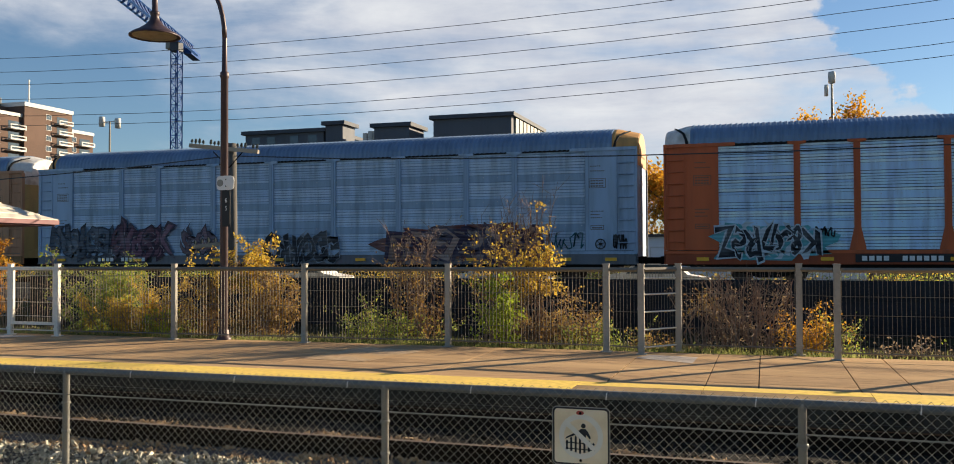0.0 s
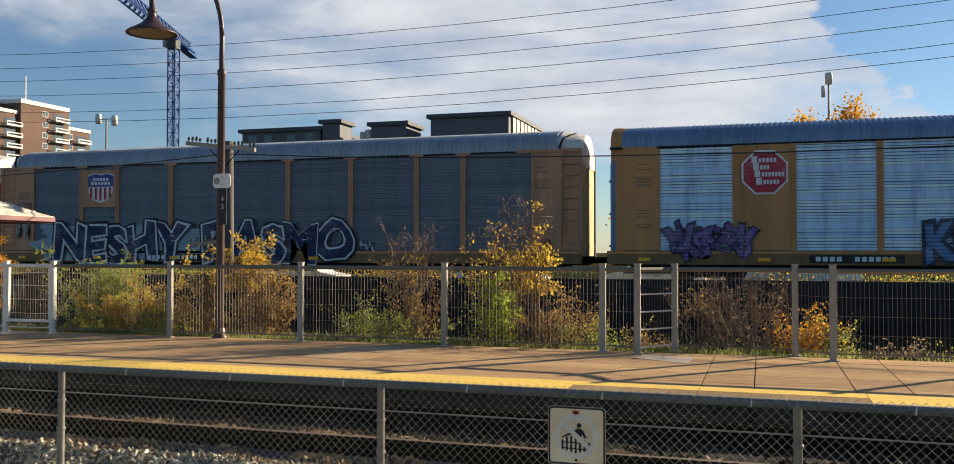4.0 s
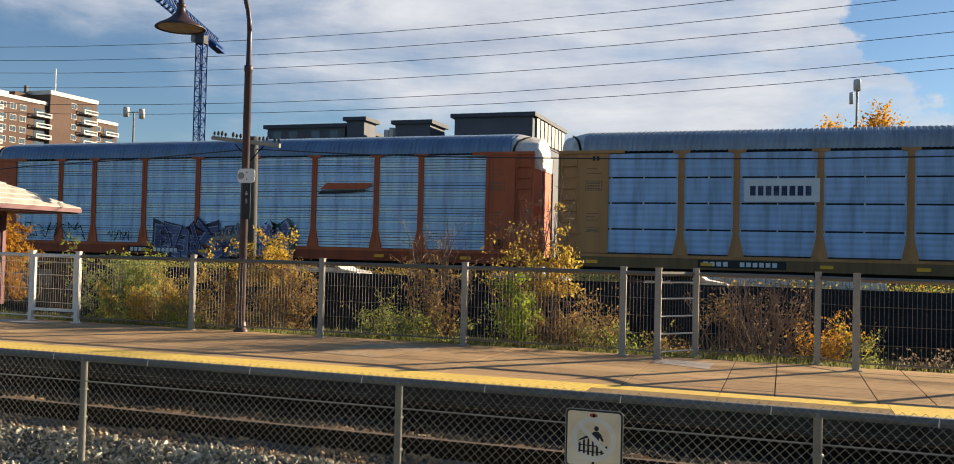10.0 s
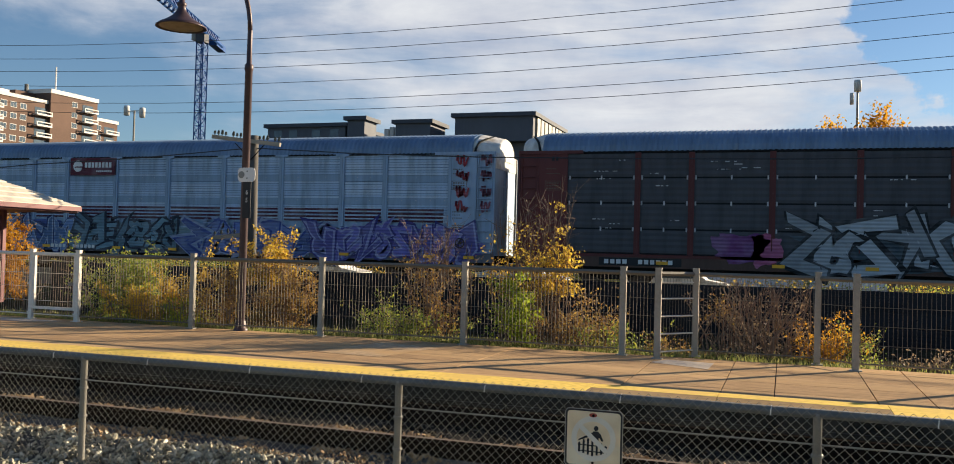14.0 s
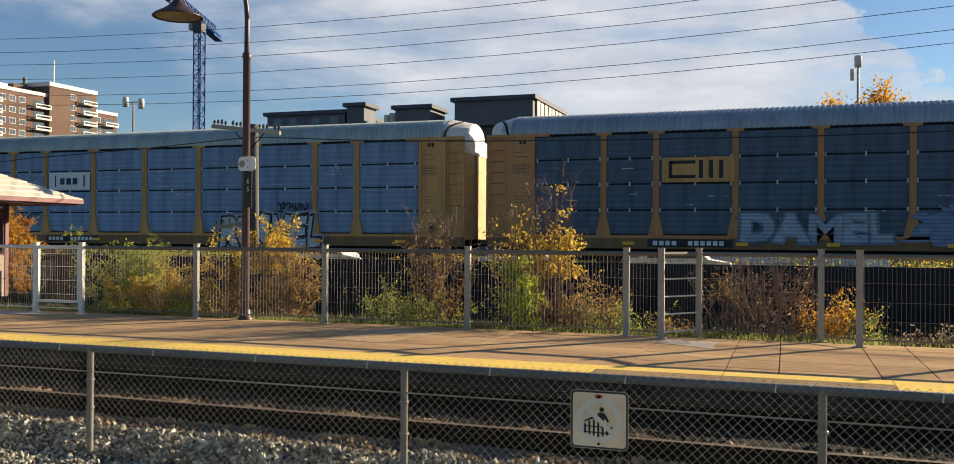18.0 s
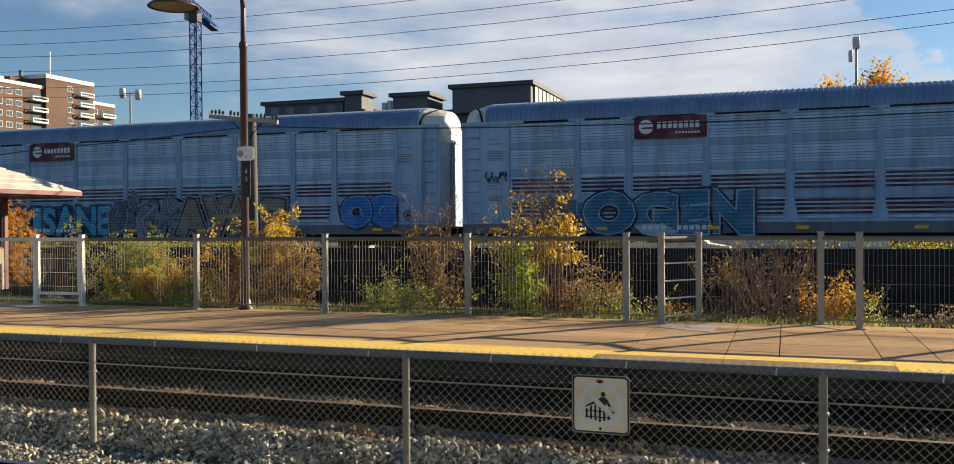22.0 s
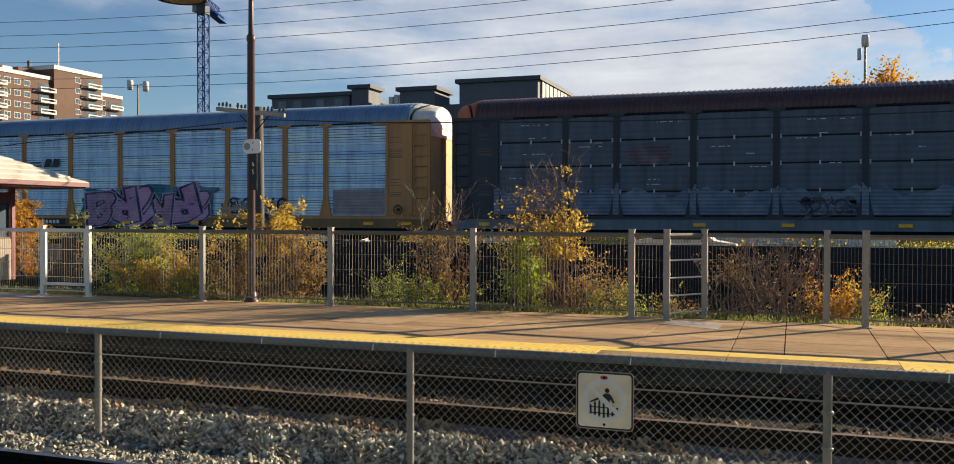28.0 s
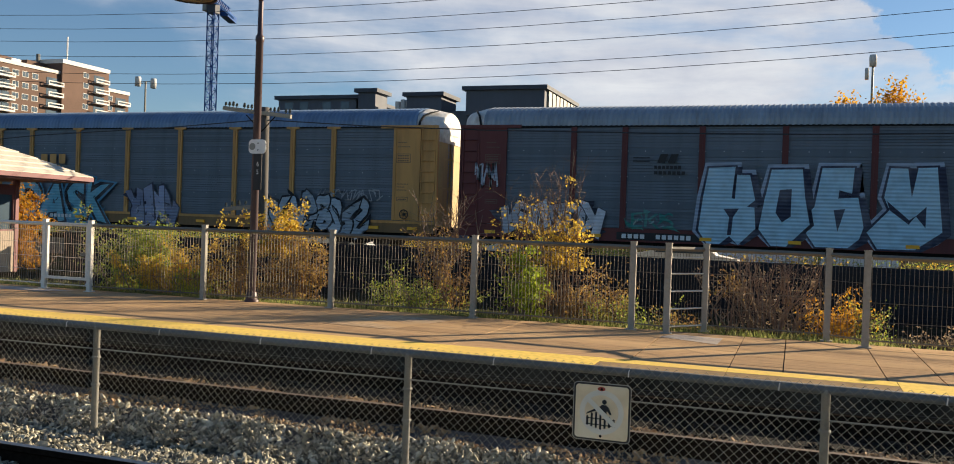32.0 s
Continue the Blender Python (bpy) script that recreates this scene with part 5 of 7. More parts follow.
wild_on(c, 3, 7.8, 1.1, 1.6, 0.9, [((0.22, 0.14, 0.16), 0.03), ((0.08, 0.06, 0.08), 0.06)], seed=3)
wild_on(c, 5, 11.9, 0.8, 3.2, 1.0, [(BLACK, 0.05), ((0.25, 0.28, 0.32), 0.07)], seed=4)
blob_on(c, 17.3, 0.8, 6.6, 1.35, (0.16, 0.045, 0.035), 5)
wild_on(c, 6, 17.6, 0.9, 6.0, 1.1, [((0.30, 0.20, 0.16), 0.0), ((0.05, 0.03, 0.06), 0.06)], seed=5)
scrawl_on(c, 23.9, 1.2, 1.4, 0.7, (0.03, 0.12, 0.15), 6)
scrawl_on(c, 26.4, 1.2, 0.5, 0.6, BLACK, 7)
c = add(1, "orange car-carrier wagon with galvanised screens and graffiti", "orange", "galvanised", "screen", "roof_steel", "white", 6.4)
swoosh_mark(c)
blob_on(c, 1.7, 0.85, 3.9, 1.2, (0.10, 0.42, 0.46), 8)
wild_on(c, 5, 1.9, 0.98, 3.3, 1.0, [(BLACK, 0.035), ((0.55, 0.62, 0.66), 0.06)], seed=8)
scrawl_on(c, 5.15, 1.6, 0.6, 0.4, BLACK, 9, 3)
wild_on(c, 5, 10.1, 0.9, 5.0, 1.15, [((0.22, 0.42, 0.36), 0.04), ((0.03, 0.05, 0.10), 0.07), ((0.08, 0.25, 0.55), 0.10)], seed=10)
word_on(c, "SKRTA", 18.0, 0.88, 5.2, 1.2, [((0.40, 0.56, 0.50), 0.05), ((0.02, 0.04, 0.04), 0.08), ((0.05, 0.20, 0.14), 0.11)], seed=11)
scrawl_on(c, 15.4, 1.3, 1.5, 0.5, (0.10, 0.03, 0.05), 12)
c = add(2, "tan car-carrier wagon with grey screens, shield emblem and graffiti", "tan", "slate", "screen", "roof_pale", "white", 8.0, flare=False, cap=True)
shape_on(c, rect(4.66, 6.56, 3.1, 4.75), PM["tan"], y=-1.60, name="emblem_plate", label="tan plate behind the emblem")
sh = [(5.0, 4.35), (5.0, 3.75), (5.25, 3.42), (5.65, 3.28), (6.05, 3.42), (6.3, 3.75), (6.3, 4.35), (6.36, 4.5), (6.0, 4.62), (5.65, 4.55), (5.3, 4.62), (4.94, 4.5)]
e = shape_on(c, sh, M["text_white"], y=-1.612, label="shield emblem in white, red and blue")
part("emblem_field", Geo().plate([(4.98, 4.0), (6.32, 4.0), (6.34, 4.47), (5.99, 4.58), (5.65, 4.51), (5.31, 4.58), (4.96, 4.47)], -1.618, -1.613), spray((0.04, 0.07, 0.30)), e)
bars_on(e, 5.25, 4.26, 0.85, 0.13, M["text_white"], 5, y=-1.621)
bars_on(e, 5.15, 4.08, 1.05, 0.13, M["text_white"], 6, y=-1.621)
for k in range(5):
    x = 5.08 + k * 0.25
    d = abs(x + 0.06 - 5.65)
    part("emblem_stripe", Geo().plate(rect(x, x + 0.12, 3.40 + 0.5 * d * d, 3.97), -1.617, -1.613), spray((0.50, 0.04, 0.05)), e)
blob_on(c, 1.9, 0.7, 9.3, 1.6, (0.32, 0.44, 0.50), 13)
word_on(c, "NESHY", 3.2, 0.75, 6.9, 1.45, [(INK, 0.03), (WHITE, 0.065), (BLACK, 0.085)], seed=14)
word_on(c, "RASMO", 11.0, 0.78, 7.0, 1.45, [(INK, 0.03), (WHITE, 0.065), (BLACK, 0.085)], seed=15)
scrawl_on(c, 18.3, 1.1, 0.6, 0.5, WHITE, 16, 3)
scrawl_on(c, 0.95, 1.6, 0.8, 1.9, (0.55, 0.55, 0.52), 17, 6)
c = add(3, "mustard yellow car-carrier wagon with red octagons and blue graffiti", "yellow", "galvanised", "screen", "roof_steel", "yellow", 7.0, flare=False, plates=(4.56, 20.68), style="inset", door_paint="steel_dim")
for xo in (5.55, 21.64):
    octa = [(xo + 0.84 * math.cos(radians(-22.5 - 45 * k)), 3.92 + 0.84 * math.sin(radians(-22.5 - 45 * k))) for k in range(8)]
    e = shape_on(c, octa, M["text_white"], y=-1.585, label="red octagonal railway emblem with a white rim")
    oc2 = [(xo + (x - xo) * 0.92, 3.92 + (z - 3.92) * 0.92) for x, z in octa]
    part("emblem_field", Geo().plate(oc2, -1.592, -1.586), spray((0.55, 0.05, 0.07)), e)
    for k, (z, w, n) in enumerate(((4.27, 0.62, 5), (4.02, 0.34, 3), (3.77, 0.78, 7), (3.50, 0.56, 5))):
        x = xo - 0.42 + 0.05 * k
        part("emblem_block", Geo().plate(rect(x - 0.02, x + 0.17, z - 0.02, z + 0.22), -1.597, -1.593), M["text_white"], e)
        bars_on(e, x + 0.22, z, w, 0.15, M["text_white"], n, y=-1.596)
wild_on(c, 4, 2.2, 1.0, 3.0, 1.0, [((0.20, 0.11, 0.30), 0.05), ((0.02, 0.02, 0.04), 0.08)], seed=18)
word_on(c, "KUTNS", 10.6, 0.92, 4.5, 1.15, [((0.10, 0.22, 0.42), 0.05), ((0.02, 0.03, 0.06), 0.09)], seed=19)
word_on(c, "NEHI", 15.2, 0.95, 4.1, 1.1, [((0.11, 0.25, 0.45), 0.04), ((0.02, 0.03, 0.06), 0.07)], seed=20)
blob_on(c, 19.8, 0.72, 5.4, 1.65, (0.02, 0.05, 0.16), 21)
word_on(c, "SHERBT", 20.0, 0.85, 5.0, 1.35, [((0.14, 0.15, 0.19), 0.03), ((0.45, 0.50, 0.60), 0.05), (BLACK, 0.08)], seed=21)
c = add(4, "mustard yellow car-carrier wagon with galvanised screens and white graffiti", "yellow", "galvanised", "screen", "roof_steel", "yellow", 8.0, flare=False, plates=(4.56, 20.68), style="inset", door_paint="steel_dim")
for car_ in (CARS[-2], CARS[-1]):
    vs, fs = text_mesh("BI", 0.02)
    part("marking", Geo().add([(BODY - 1.06 + x * 0.30, -1.549 + y * 0.3, 2.6 + z * 0.34) for x, y, z in vs], fs), M["text_white"], car_)
for xa, s in ((4.7, 1), (6.4, -1)):
    shape_on(c, [(xa, 3.42), (xa + 0.16 * s, 3.42), (xa + 0.16 * s, 3.48), (xa + 0.07 * s, 3.48), (xa + 0.07 * s, 4.0), (xa + 0.16 * s, 4.0), (xa + 0.16 * s, 4.06), (xa, 4.06)][::s], M["black"], y=-1.575, name="bracket_mark")
bars_on(c, 5.0, 3.58, 1.15, 0.32, M["black"], 3, y=-1.575, name="railway_mark")
shape_on(c, rect(0.93, 1.45, 3.05, 3.4), spray((0.12, 0.40, 0.33)), y=-1.575, name="patch")
blob_on(c, 11.5, 0.75, 8.8, 1.1, (0.10, 0.12, 0.18), 22)
word_on(c, "SEREIS", 10.9, 0.80, 9.1, 1.2, [((0.56, 0.60, 0.66), 0.03), ((0.02, 0.02, 0.04), 0.06), ((0.30, 0.32, 0.36), 0.075)], seed=22, shear=0.3, wob=0.07)
c = add(5, "orange car-carrier wagon with galvanised screens and purple graffiti", "orange", "galvanised", "screen", "roof_steel", "white", 8.5)
swoosh_mark(c)
scrawl_on(c, 2.1, 1.2, 4.0, 0.9, BLACK, 23, 5, 0.02)
scrawl_on(c, 7.4, 1.2, 1.2, 0.5, BLACK, 24, 4, 0.018)
wild_on(c, 5, 10.2, 0.62, 3.7, 1.3, [((0.12, 0.13, 0.26), 0.03), ((0.42, 0.42, 0.55), 0.05), ((0.03, 0.03, 0.06), 0.09)], seed=25, shear=-0.2)
wild_on(c, 4, 14.2, 0.68, 2.8, 1.3, [((0.16, 0.14, 0.30), 0.02), ((0.50, 0.50, 0.62), 0.05), ((0.03, 0.10, 0.06), 0.10)], seed=26, shear=0.2)
c = add(6, "mustard yellow car-carrier wagon with blue-grey sheets, white name plate", "yellow", "steel", "solid", "roof_pale", "white", 5.2)
e = shape_on(c, rect(6.75, 9.25, 3.1, 3.92), M["sign_white"], y=-1.60, name="name_plate", label="white plate with dark railway lettering")
bars_on(e, 6.95, 3.32, 2.1, 0.34, spray((0.04, 0.06, 0.12)), 8, y=-1.61)
c = add(7, SV + ", maroon stripes, long blue graffiti", "silver", "gal_grey", "screen", "roof_steel", "white", 5.6)
maroon_banner(c)
stripes(c, (2.20, 2.35, 2.50, 2.65))
blob_on(c, 2.6, 0.7, 4.4, 1.3, (0.07, 0.12, 0.34), 27)
wild_on(c, 4, 2.8, 0.75, 4.2, 1.3, [((0.13, 0.22, 0.42), 0.02), ((0.40, 0.46, 0.58), 0.05), ((0.03, 0.05, 0.16), 0.09)], seed=27, shear=0.3)
blob_on(c, 7.0, 0.75, 6.0, 1.35, (0.22, 0.33, 0.36), 28)
wild_on(c, 5, 7.1, 0.8, 5.6, 1.35, [((0.16, 0.28, 0.34), 0.02), ((0.02, 0.03, 0.05), 0.07)], seed=28, shear=0.3)
wild_on(c, 5, 13.0, 0.8, 6.4, 1.3, [((0.16, 0.22, 0.46), 0.03), ((0.05, 0.08, 0.30), 0.06), ((0.30, 0.36, 0.52), 0.09)], seed=29)
blob_on(c, 19.3, 0.7, 7.4, 1.25, (0.12, 0.10, 0.40), 30)
wild_on(c, 7, 19.4, 0.75, 7.0, 1.25, [((0.17, 0.15, 0.46), 0.02), ((0.36, 0.36, 0.60), 0.05), ((0.06, 0.05, 0.24), 0.08)], seed=30)
for k, z in enumerate((4.4, 3.8, 3.2, 2.6)):
    scrawl_on(c, 25.7, z, 0.5, 0.5, (0.45, 0.05, 0.06), 31 + k, 2, 0.04)
    scrawl_on(c, 26.75, z, 0.4, 0.5, (0.33, 0.12, 0.16), 41 + k, 2, 0.04)
c = add(8, "dark maroon car-carrier wagon with sooty sheets and grey graffiti", "maroon", "ash", "solid", "roof_steel", "white", 3.2, flare=False, cap=False, sill_paint="brown")
specks_on(c, 30, 401)
blob_on(c, 9.8, 0.7, 8.2, 1.5, (0.06, 0.09, 0.11), 50)
wild_on(c, 6, 9.9, 0.65, 8.0, 1.9, [((0.40, 0.43, 0.45), 0.04), ((0.015, 0.018, 0.02), 0.075)], seed=50, shear=-0.15)
blob_on(c, 8.6, 0.85, 1.0, 1.1, (0.50, 0.12, 0.24), 51)
blob_on(c, 7.3, 1.0, 1.8, 1.0, (0.20, 0.05, 0.20), 52)
c = add(9, "yellow car-carrier wagon with blue-grey sheets and pale plate", "gold", "steel_dim", "solid", "roof_green", "white", 6.6)
e = shape_on(c, rect(6.75, 9.1, 3.12, 3.92), M["sign_white"], y=-1.60, name="mark_plate", label="white plate with a bracketed railway mark")
bars_on(e, 7.4, 3.36, 1.1, 0.3, spray((0.02, 0.04, 0.12)), 3, y=-1.61)
specks_on(c, 22, 402)
for xa in (7.1, 8.75):
    bars_on(e, xa, 3.26, 0.1, 0.52, spray((0.02, 0.04, 0.12)), 1, y=-1.61)
word_on(c, "RKIVEL", 16.2, 0.74, 4.8, 1.08, [((0.60, 0.64, 0.66), 0.06), (BLACK, 0.10), ((0.40, 0.44, 0.48), 0.12)], seed=53, shear=0.15, wob=0.05)
scrawl_on(c, 19.0, 2.1, 1.4, 0.4, BLACK, 54, 5)
wild_on(c, 3, 0.25, 3.2, 1.1, 0.75, [((0.07, 0.42, 0.50), 0.05), (BLACK, 0.07)], seed=55)
scrawl_on(c, 2.2, 1.2, 4.0, 0.9, (0.08, 0.16, 0.22), 56, 6, 0.03)
c = add(10, "yellow car-carrier wagon with dark blue sheets, faded graffiti", "yellow", "navy", "solid", "roof_pale", "white", 6.2)
e = shape_on(c, rect(6.72, 9.28, 3.08, 3.98), PM["gold"], y=-1.60, name="mark_plate", label="yellow plate with a black railway mark")
for ring in (rect(6.98, 7.9, 3.74, 3.86), rect(6.95, 7.07, 3.24, 3.84), rect(7.0, 7.9, 3.22, 3.34), rect(8.02, 8.16, 3.22, 3.86), rect(8.37, 8.51, 3.22, 3.86), rect(8.72, 8.86, 3.22, 3.86)):
    part("mark", Geo().plate(ring, -1.61, -1.601), M["black"], e)
word_on(c, "DAMEL", 9.5, 1.0, 4.8, 0.85, [((0.34, 0.40, 0.47), 0.06), ((0.14, 0.19, 0.25), 0.09)], seed=57, wob=0.03)
blob_on(c, 15.0, 0.85, 6.4, 1.25, (0.16, 0.23, 0.36), 58)
wild_on(c, 4, 15.2, 0.95, 5.8, 1.05, [((0.26, 0.34, 0.48), 0.05), ((0.17, 0.24, 0.38), 0.07)], seed=58)
scrawl_on(c, 23.0, 1.3, 2.0, 0.75, (0.30, 0.33, 0.36), 59, 7, 0.018)
specks_on(c, 16, 403)
c = add(11, SV + ", maroon stripes, cyan graffiti", "silver", "gal_grey", "screen", "roof_steel", "white", 6.8)
maroon_banner(c)
stripes(c, (2.22, 2.37, 2.52, 2.67, 1.32, 1.47, 1.62, 1.77))
wild_on(c, 6, 2.6, 0.78, 3.8, 1.2, [((0.42, 0.46, 0.55), 0.05), ((0.03, 0.04, 0.10), 0.08)], seed=60)
blob_on(c, 6.6, 0.72, 4.7, 1.2, (0.02, 0.08, 0.22), 61)
word_on(c, "ISANE", 6.8, 0.76, 4.5, 1.15, [((0.06, 0.38, 0.56), 0.04), ((0.01, 0.03, 0.08), 0.07)], seed=61, wob=0.03)
wild_on(c, 4, 11.5, 0.75, 3.7, 1.4, [((0.16, 0.17, 0.22), 0.04), (BLACK, 0.07), ((0.30, 0.28, 0.40), 0.10)], seed=62)
word_on(c, "AVNC", 15.0, 0.74, 5.3, 1.4, [((0.27, 0.21, 0.15), 0.07), ((0.03, 0.03, 0.05), 0.10), ((0.26, 0.26, 0.30), 0.12)], seed=63, wob=0.05)
word_on(c, "OG", 23.05, 1.1, 2.3, 1.0, [((0.04, 0.20, 0.55), 0.10), ((0.35, 0.50, 0.70), 0.11), ((0.02, 0.03, 0.12), 0.135)], seed=64, wob=0.03)
scrawl_on(c, 0.95, 1.3, 0.9, 0.8, BLACK, 65, 4, 0.03)
c = add(12, SV + ", maroon stripes, teal graffiti", "silver", "gal_grey", "screen", "roof_steel", "white", 6.8)
maroon_banner(c)
stripes(c, (2.22, 2.37, 2.52, 2.67, 1.32, 1.47, 1.62, 1.77))
blob_on(c, 3.0, 0.75, 2.4, 1.2, (0.08, 0.16, 0.24), 66)
word_on(c, "OGEN", 4.9, 0.76, 5.9, 1.28, [((0.05, 0.19, 0.31), 0.08), ((0.45, 0.55, 0.60), 0.09), ((0.015, 0.02, 0.05), 0.12)], seed=66, wob=0.03)
blob_on(c, 20.0, 0.78, 6.0, 1.4, (0.28, 0.20, 0.36), 67)
wild_on(c, 4, 19.5, 0.78, 5.4, 1.4, [((0.05, 0.09, 0.24), 0.08), ((0.015, 0.02, 0.05), 0.11)], seed=67)
scrawl_on(c, 2.6, 1.7, 1.6, 0.4, BLACK, 68, 4, 0.02)
scrawl_on(c, 0.95, 2.6, 0.9, 0.5, BLACK, 69, 4, 0.02)
c = add(13, "golden yellow car-carrier wagon with grey screens, blue-white graffiti", "gold", "slate", "screen", "roof_steel", "white", 4.6, flare=False, cap=True)
e = shape_on(c, disc(1.32, 4.3, 0.33, 0.33), spray((0.05, 0.16, 0.36)), y=-1.575, label="blue round emblem with a cross")
part("emblem_cross", Geo().plate(rect(1.02, 1.62, 4.25, 4.35), -1.584, -1.576).plate(rect(1.27, 1.37, 4.0, 4.6), -1.585, -1.576), PM["gold"], e)
word_on(c, "MENER", 8.2, 0.72, 8.4, 1.5, [((0.10, 0.17, 0.26), 0.03), ((0.62, 0.76, 0.78), 0.055), ((0.02, 0.035, 0.11), 0.10)], seed=70, shear=0.2)
word_on(c, "JNYMU", 17.4, 0.70, 5.6, 1.75, [(BLACK, 0.08), ((0.50, 0.52, 0.56), 0.095), ((0.02, 0.02, 0.03), 0.13)], seed=71, shear=0.1, wob=0.04)
blob_on(c, 22.8, 0.95, 2.8, 1.0, (0.22, 0.24, 0.22), 72)
scrawl_on(c, 2.7, 1.2, 0.9, 0.7, (0.40, 0.44, 0.46), 73, 4)
c = add(14, "mustard yellow car-carrier wagon with galvanised screens and pink graffiti", "yellow", "galvanised", "screen", "roof_steel", "white", 6.0)
bars_on(c, 6.95, 3.45, 0.9, 0.06, M["black"], 1, name="mark_line")
bars_on(c, 6.95, 3.6, 0.9, 0.06, M["black"], 1, name="mark_line")
bars_on(c, 7.75, 3.42, 0.95, 0.38, M["black"], 2, name="railway_mark", skew=0.15)
blob_on(c, 10.2, 0.75, 7.0, 1.75, (0.03, 0.17, 0.24), 74)
wild_on(c, 4, 10.6, 0.78, 6.2, 1.45, [((0.52, 0.27, 0.44), 0.06), ((0.05, 0.03, 0.09), 0.08), ((0.50, 0.36, 0.52), 0.10)], seed=74, wob=0.05)
shape_on(c, rect(22.95, 25.3, 1.22, 2.25), spray((0.36, 0.30, 0.30)), y=-1.53, name="painted_patch")
word_on(c, "geive", 17.9, 1.25, 3.0, 0.7, [((0.02, 0.03, 0.07), 0.0)], seed=76, wob=0.03)
c = add(15, "black car-carrier wagon with sooty sheets and a maroon roof", "coal", "ash_blue", "solid", "roof_maroon", "orange", 21.5, sill_paint="slate")
for k, (a, b) in enumerate(zip(POSTS, POSTS[1:])):
    ragged_on(c, a + 0.15, b - 0.15, Z_FLOOR + 0.05, 2.05 + 0.2 * (k < 2), (0.14, 0.18, 0.25), 300 + k, -1.53)
    ragged_on(c, a - 0.11, a + 0.11, Z_FLOOR + 0.05, 2.3, (0.16, 0.20, 0.27), 320 + k, -1.603)
blob_on(c, 6.9, 3.05, 1.6, 0.7, (0.14, 0.09, 0.10), 77, y=-1.53)
word_on(c, "SOYGE", 12.9, 1.3, 1.7, 0.5, [((0.03, 0.03, 0.06), 0.02)], seed=78, wob=0.05)
specks_on(c, 34, 400)
shape_on(c, rect(21.3, 21.75, 4.75, 5.0), M["sign_white"], name="roof_tag")
c = add(16, "golden yellow car-carrier wagon with grey screens, cyan graffiti", "gold", "slate", "screen", "roof_steel", "white", 6.4, flare=False, cap=True)
bars_on(c, 7.15, 3.3, 1.6, 0.44, PM["gold"], 3, name="railway_mark")
bars_on(c, 7.1, 3.17, 1.65, 0.05, PM["gold"], 1, name="mark_line")
shape_on(c, rect(0.92, 1.5, 3.45, 3.85), M["reflector"], y=-1.575, name="notice")
wild_on(c, 3, 2.4, 1.05, 1.8, 1.0, [((0.11, 0.32, 0.62), 0.07), ((0.02, 0.06, 0.20), 0.09)], seed=78)
word_on(c, "DASK", 5.8, 0.78, 5.3, 1.55, [((0.17, 0.47, 0.58), 0.05), (BLACK, 0.075), ((0.08, 0.28, 0.42), 0.10)], seed=79, shear=0.15)
wild_on(c, 3, 12.4, 0.75, 2.4, 1.3, [((0.30, 0.33, 0.46), 0.07), ((0.05, 0.05, 0.08), 0.10)], seed=80)
wild_on(c, 6, 19.1, 0.62, 5.1, 1.35, [((0.42, 0.50, 0.56), 0.04), (BLACK, 0.08)], seed=81)
scrawl_on(c, 22.0, 1.9, 2.9, 0.5, (0.45, 0.48, 0.50), 82, 8, 0.02)
c = add(17, "dark maroon car-carrier wagon with giant pale blue letters", "maroon", "slate", "screen", "roof_pale", "white", 6.3, flare=False, cap=False)
bars_on(c, 6.82, 3.62, 0.85, 0.04, M["black"], 1, name="mark_line")
bars_on(c, 6.82, 3.74, 0.85, 0.04, M["black"], 1, name="mark_line")
bars_on(c, 7.7, 3.58, 0.75, 0.32, M["black"], 2, name="railway_mark", skew=0.12)
bars_on(c, 7.6, 3.36, 1.0, 0.12, M["black"], 7, name="railway_name")
bars_on(c, 7.6, 3.16, 1.15, 0.12, M["black"], 7, name="railway_name")
ICE, DUSK, MIST = (0.46, 0.70, 0.82), (0.035, 0.04, 0.075), (0.40, 0.47, 0.58)
block_letter(c, [(9.55, 3.42), (10.46, 3.46), (10.36, 2.35), (10.47, 2.33), (10.52, 3.18), (10.96, 3.18), (11.16, 2.3), (10.89, 2.06), (11.14, 2.04), (11.2, 1.3), (10.62, 0.7), (10.32, 1.01), (10.0, 0.72), (9.55, 0.72), (9.24, 1.19), (9.37, 2.33)],
             [[(10.1, 1.97), (10.62, 1.99), (10.43, 1.68), (10.38, 1.05), (10.24, 1.04), (10.3, 1.67)]], ICE, DUSK, MIST)
block_letter(c, [(11.68, 3.38), (12.69, 3.4), (12.81, 2.37), (12.98, 1.5), (12.6, 1.1), (12.23, 0.71), (11.73, 0.72), (11.3, 1.29), (11.47, 2.32)], [[(11.97, 2.68), (12.36, 2.71), (12.35, 1.76), (12.07, 1.55), (11.85, 1.88)]], ICE, DUSK, MIST)
block_letter(c, [(13.33, 3.45), (14.35, 3.47), (14.29, 2.59), (13.89, 2.7), (13.86, 2.42), (14.49, 2.46), (14.69, 1.47), (14.56, 1.05), (14.21, 0.74), (13.18, 0.74), (12.86, 1.21), (13.12, 1.47), (13.02, 2.01), (13.11, 2.11)],
             [[(13.73, 2.02), (14.09, 2.07), (13.87, 1.28)]], ICE, DUSK, MIST)
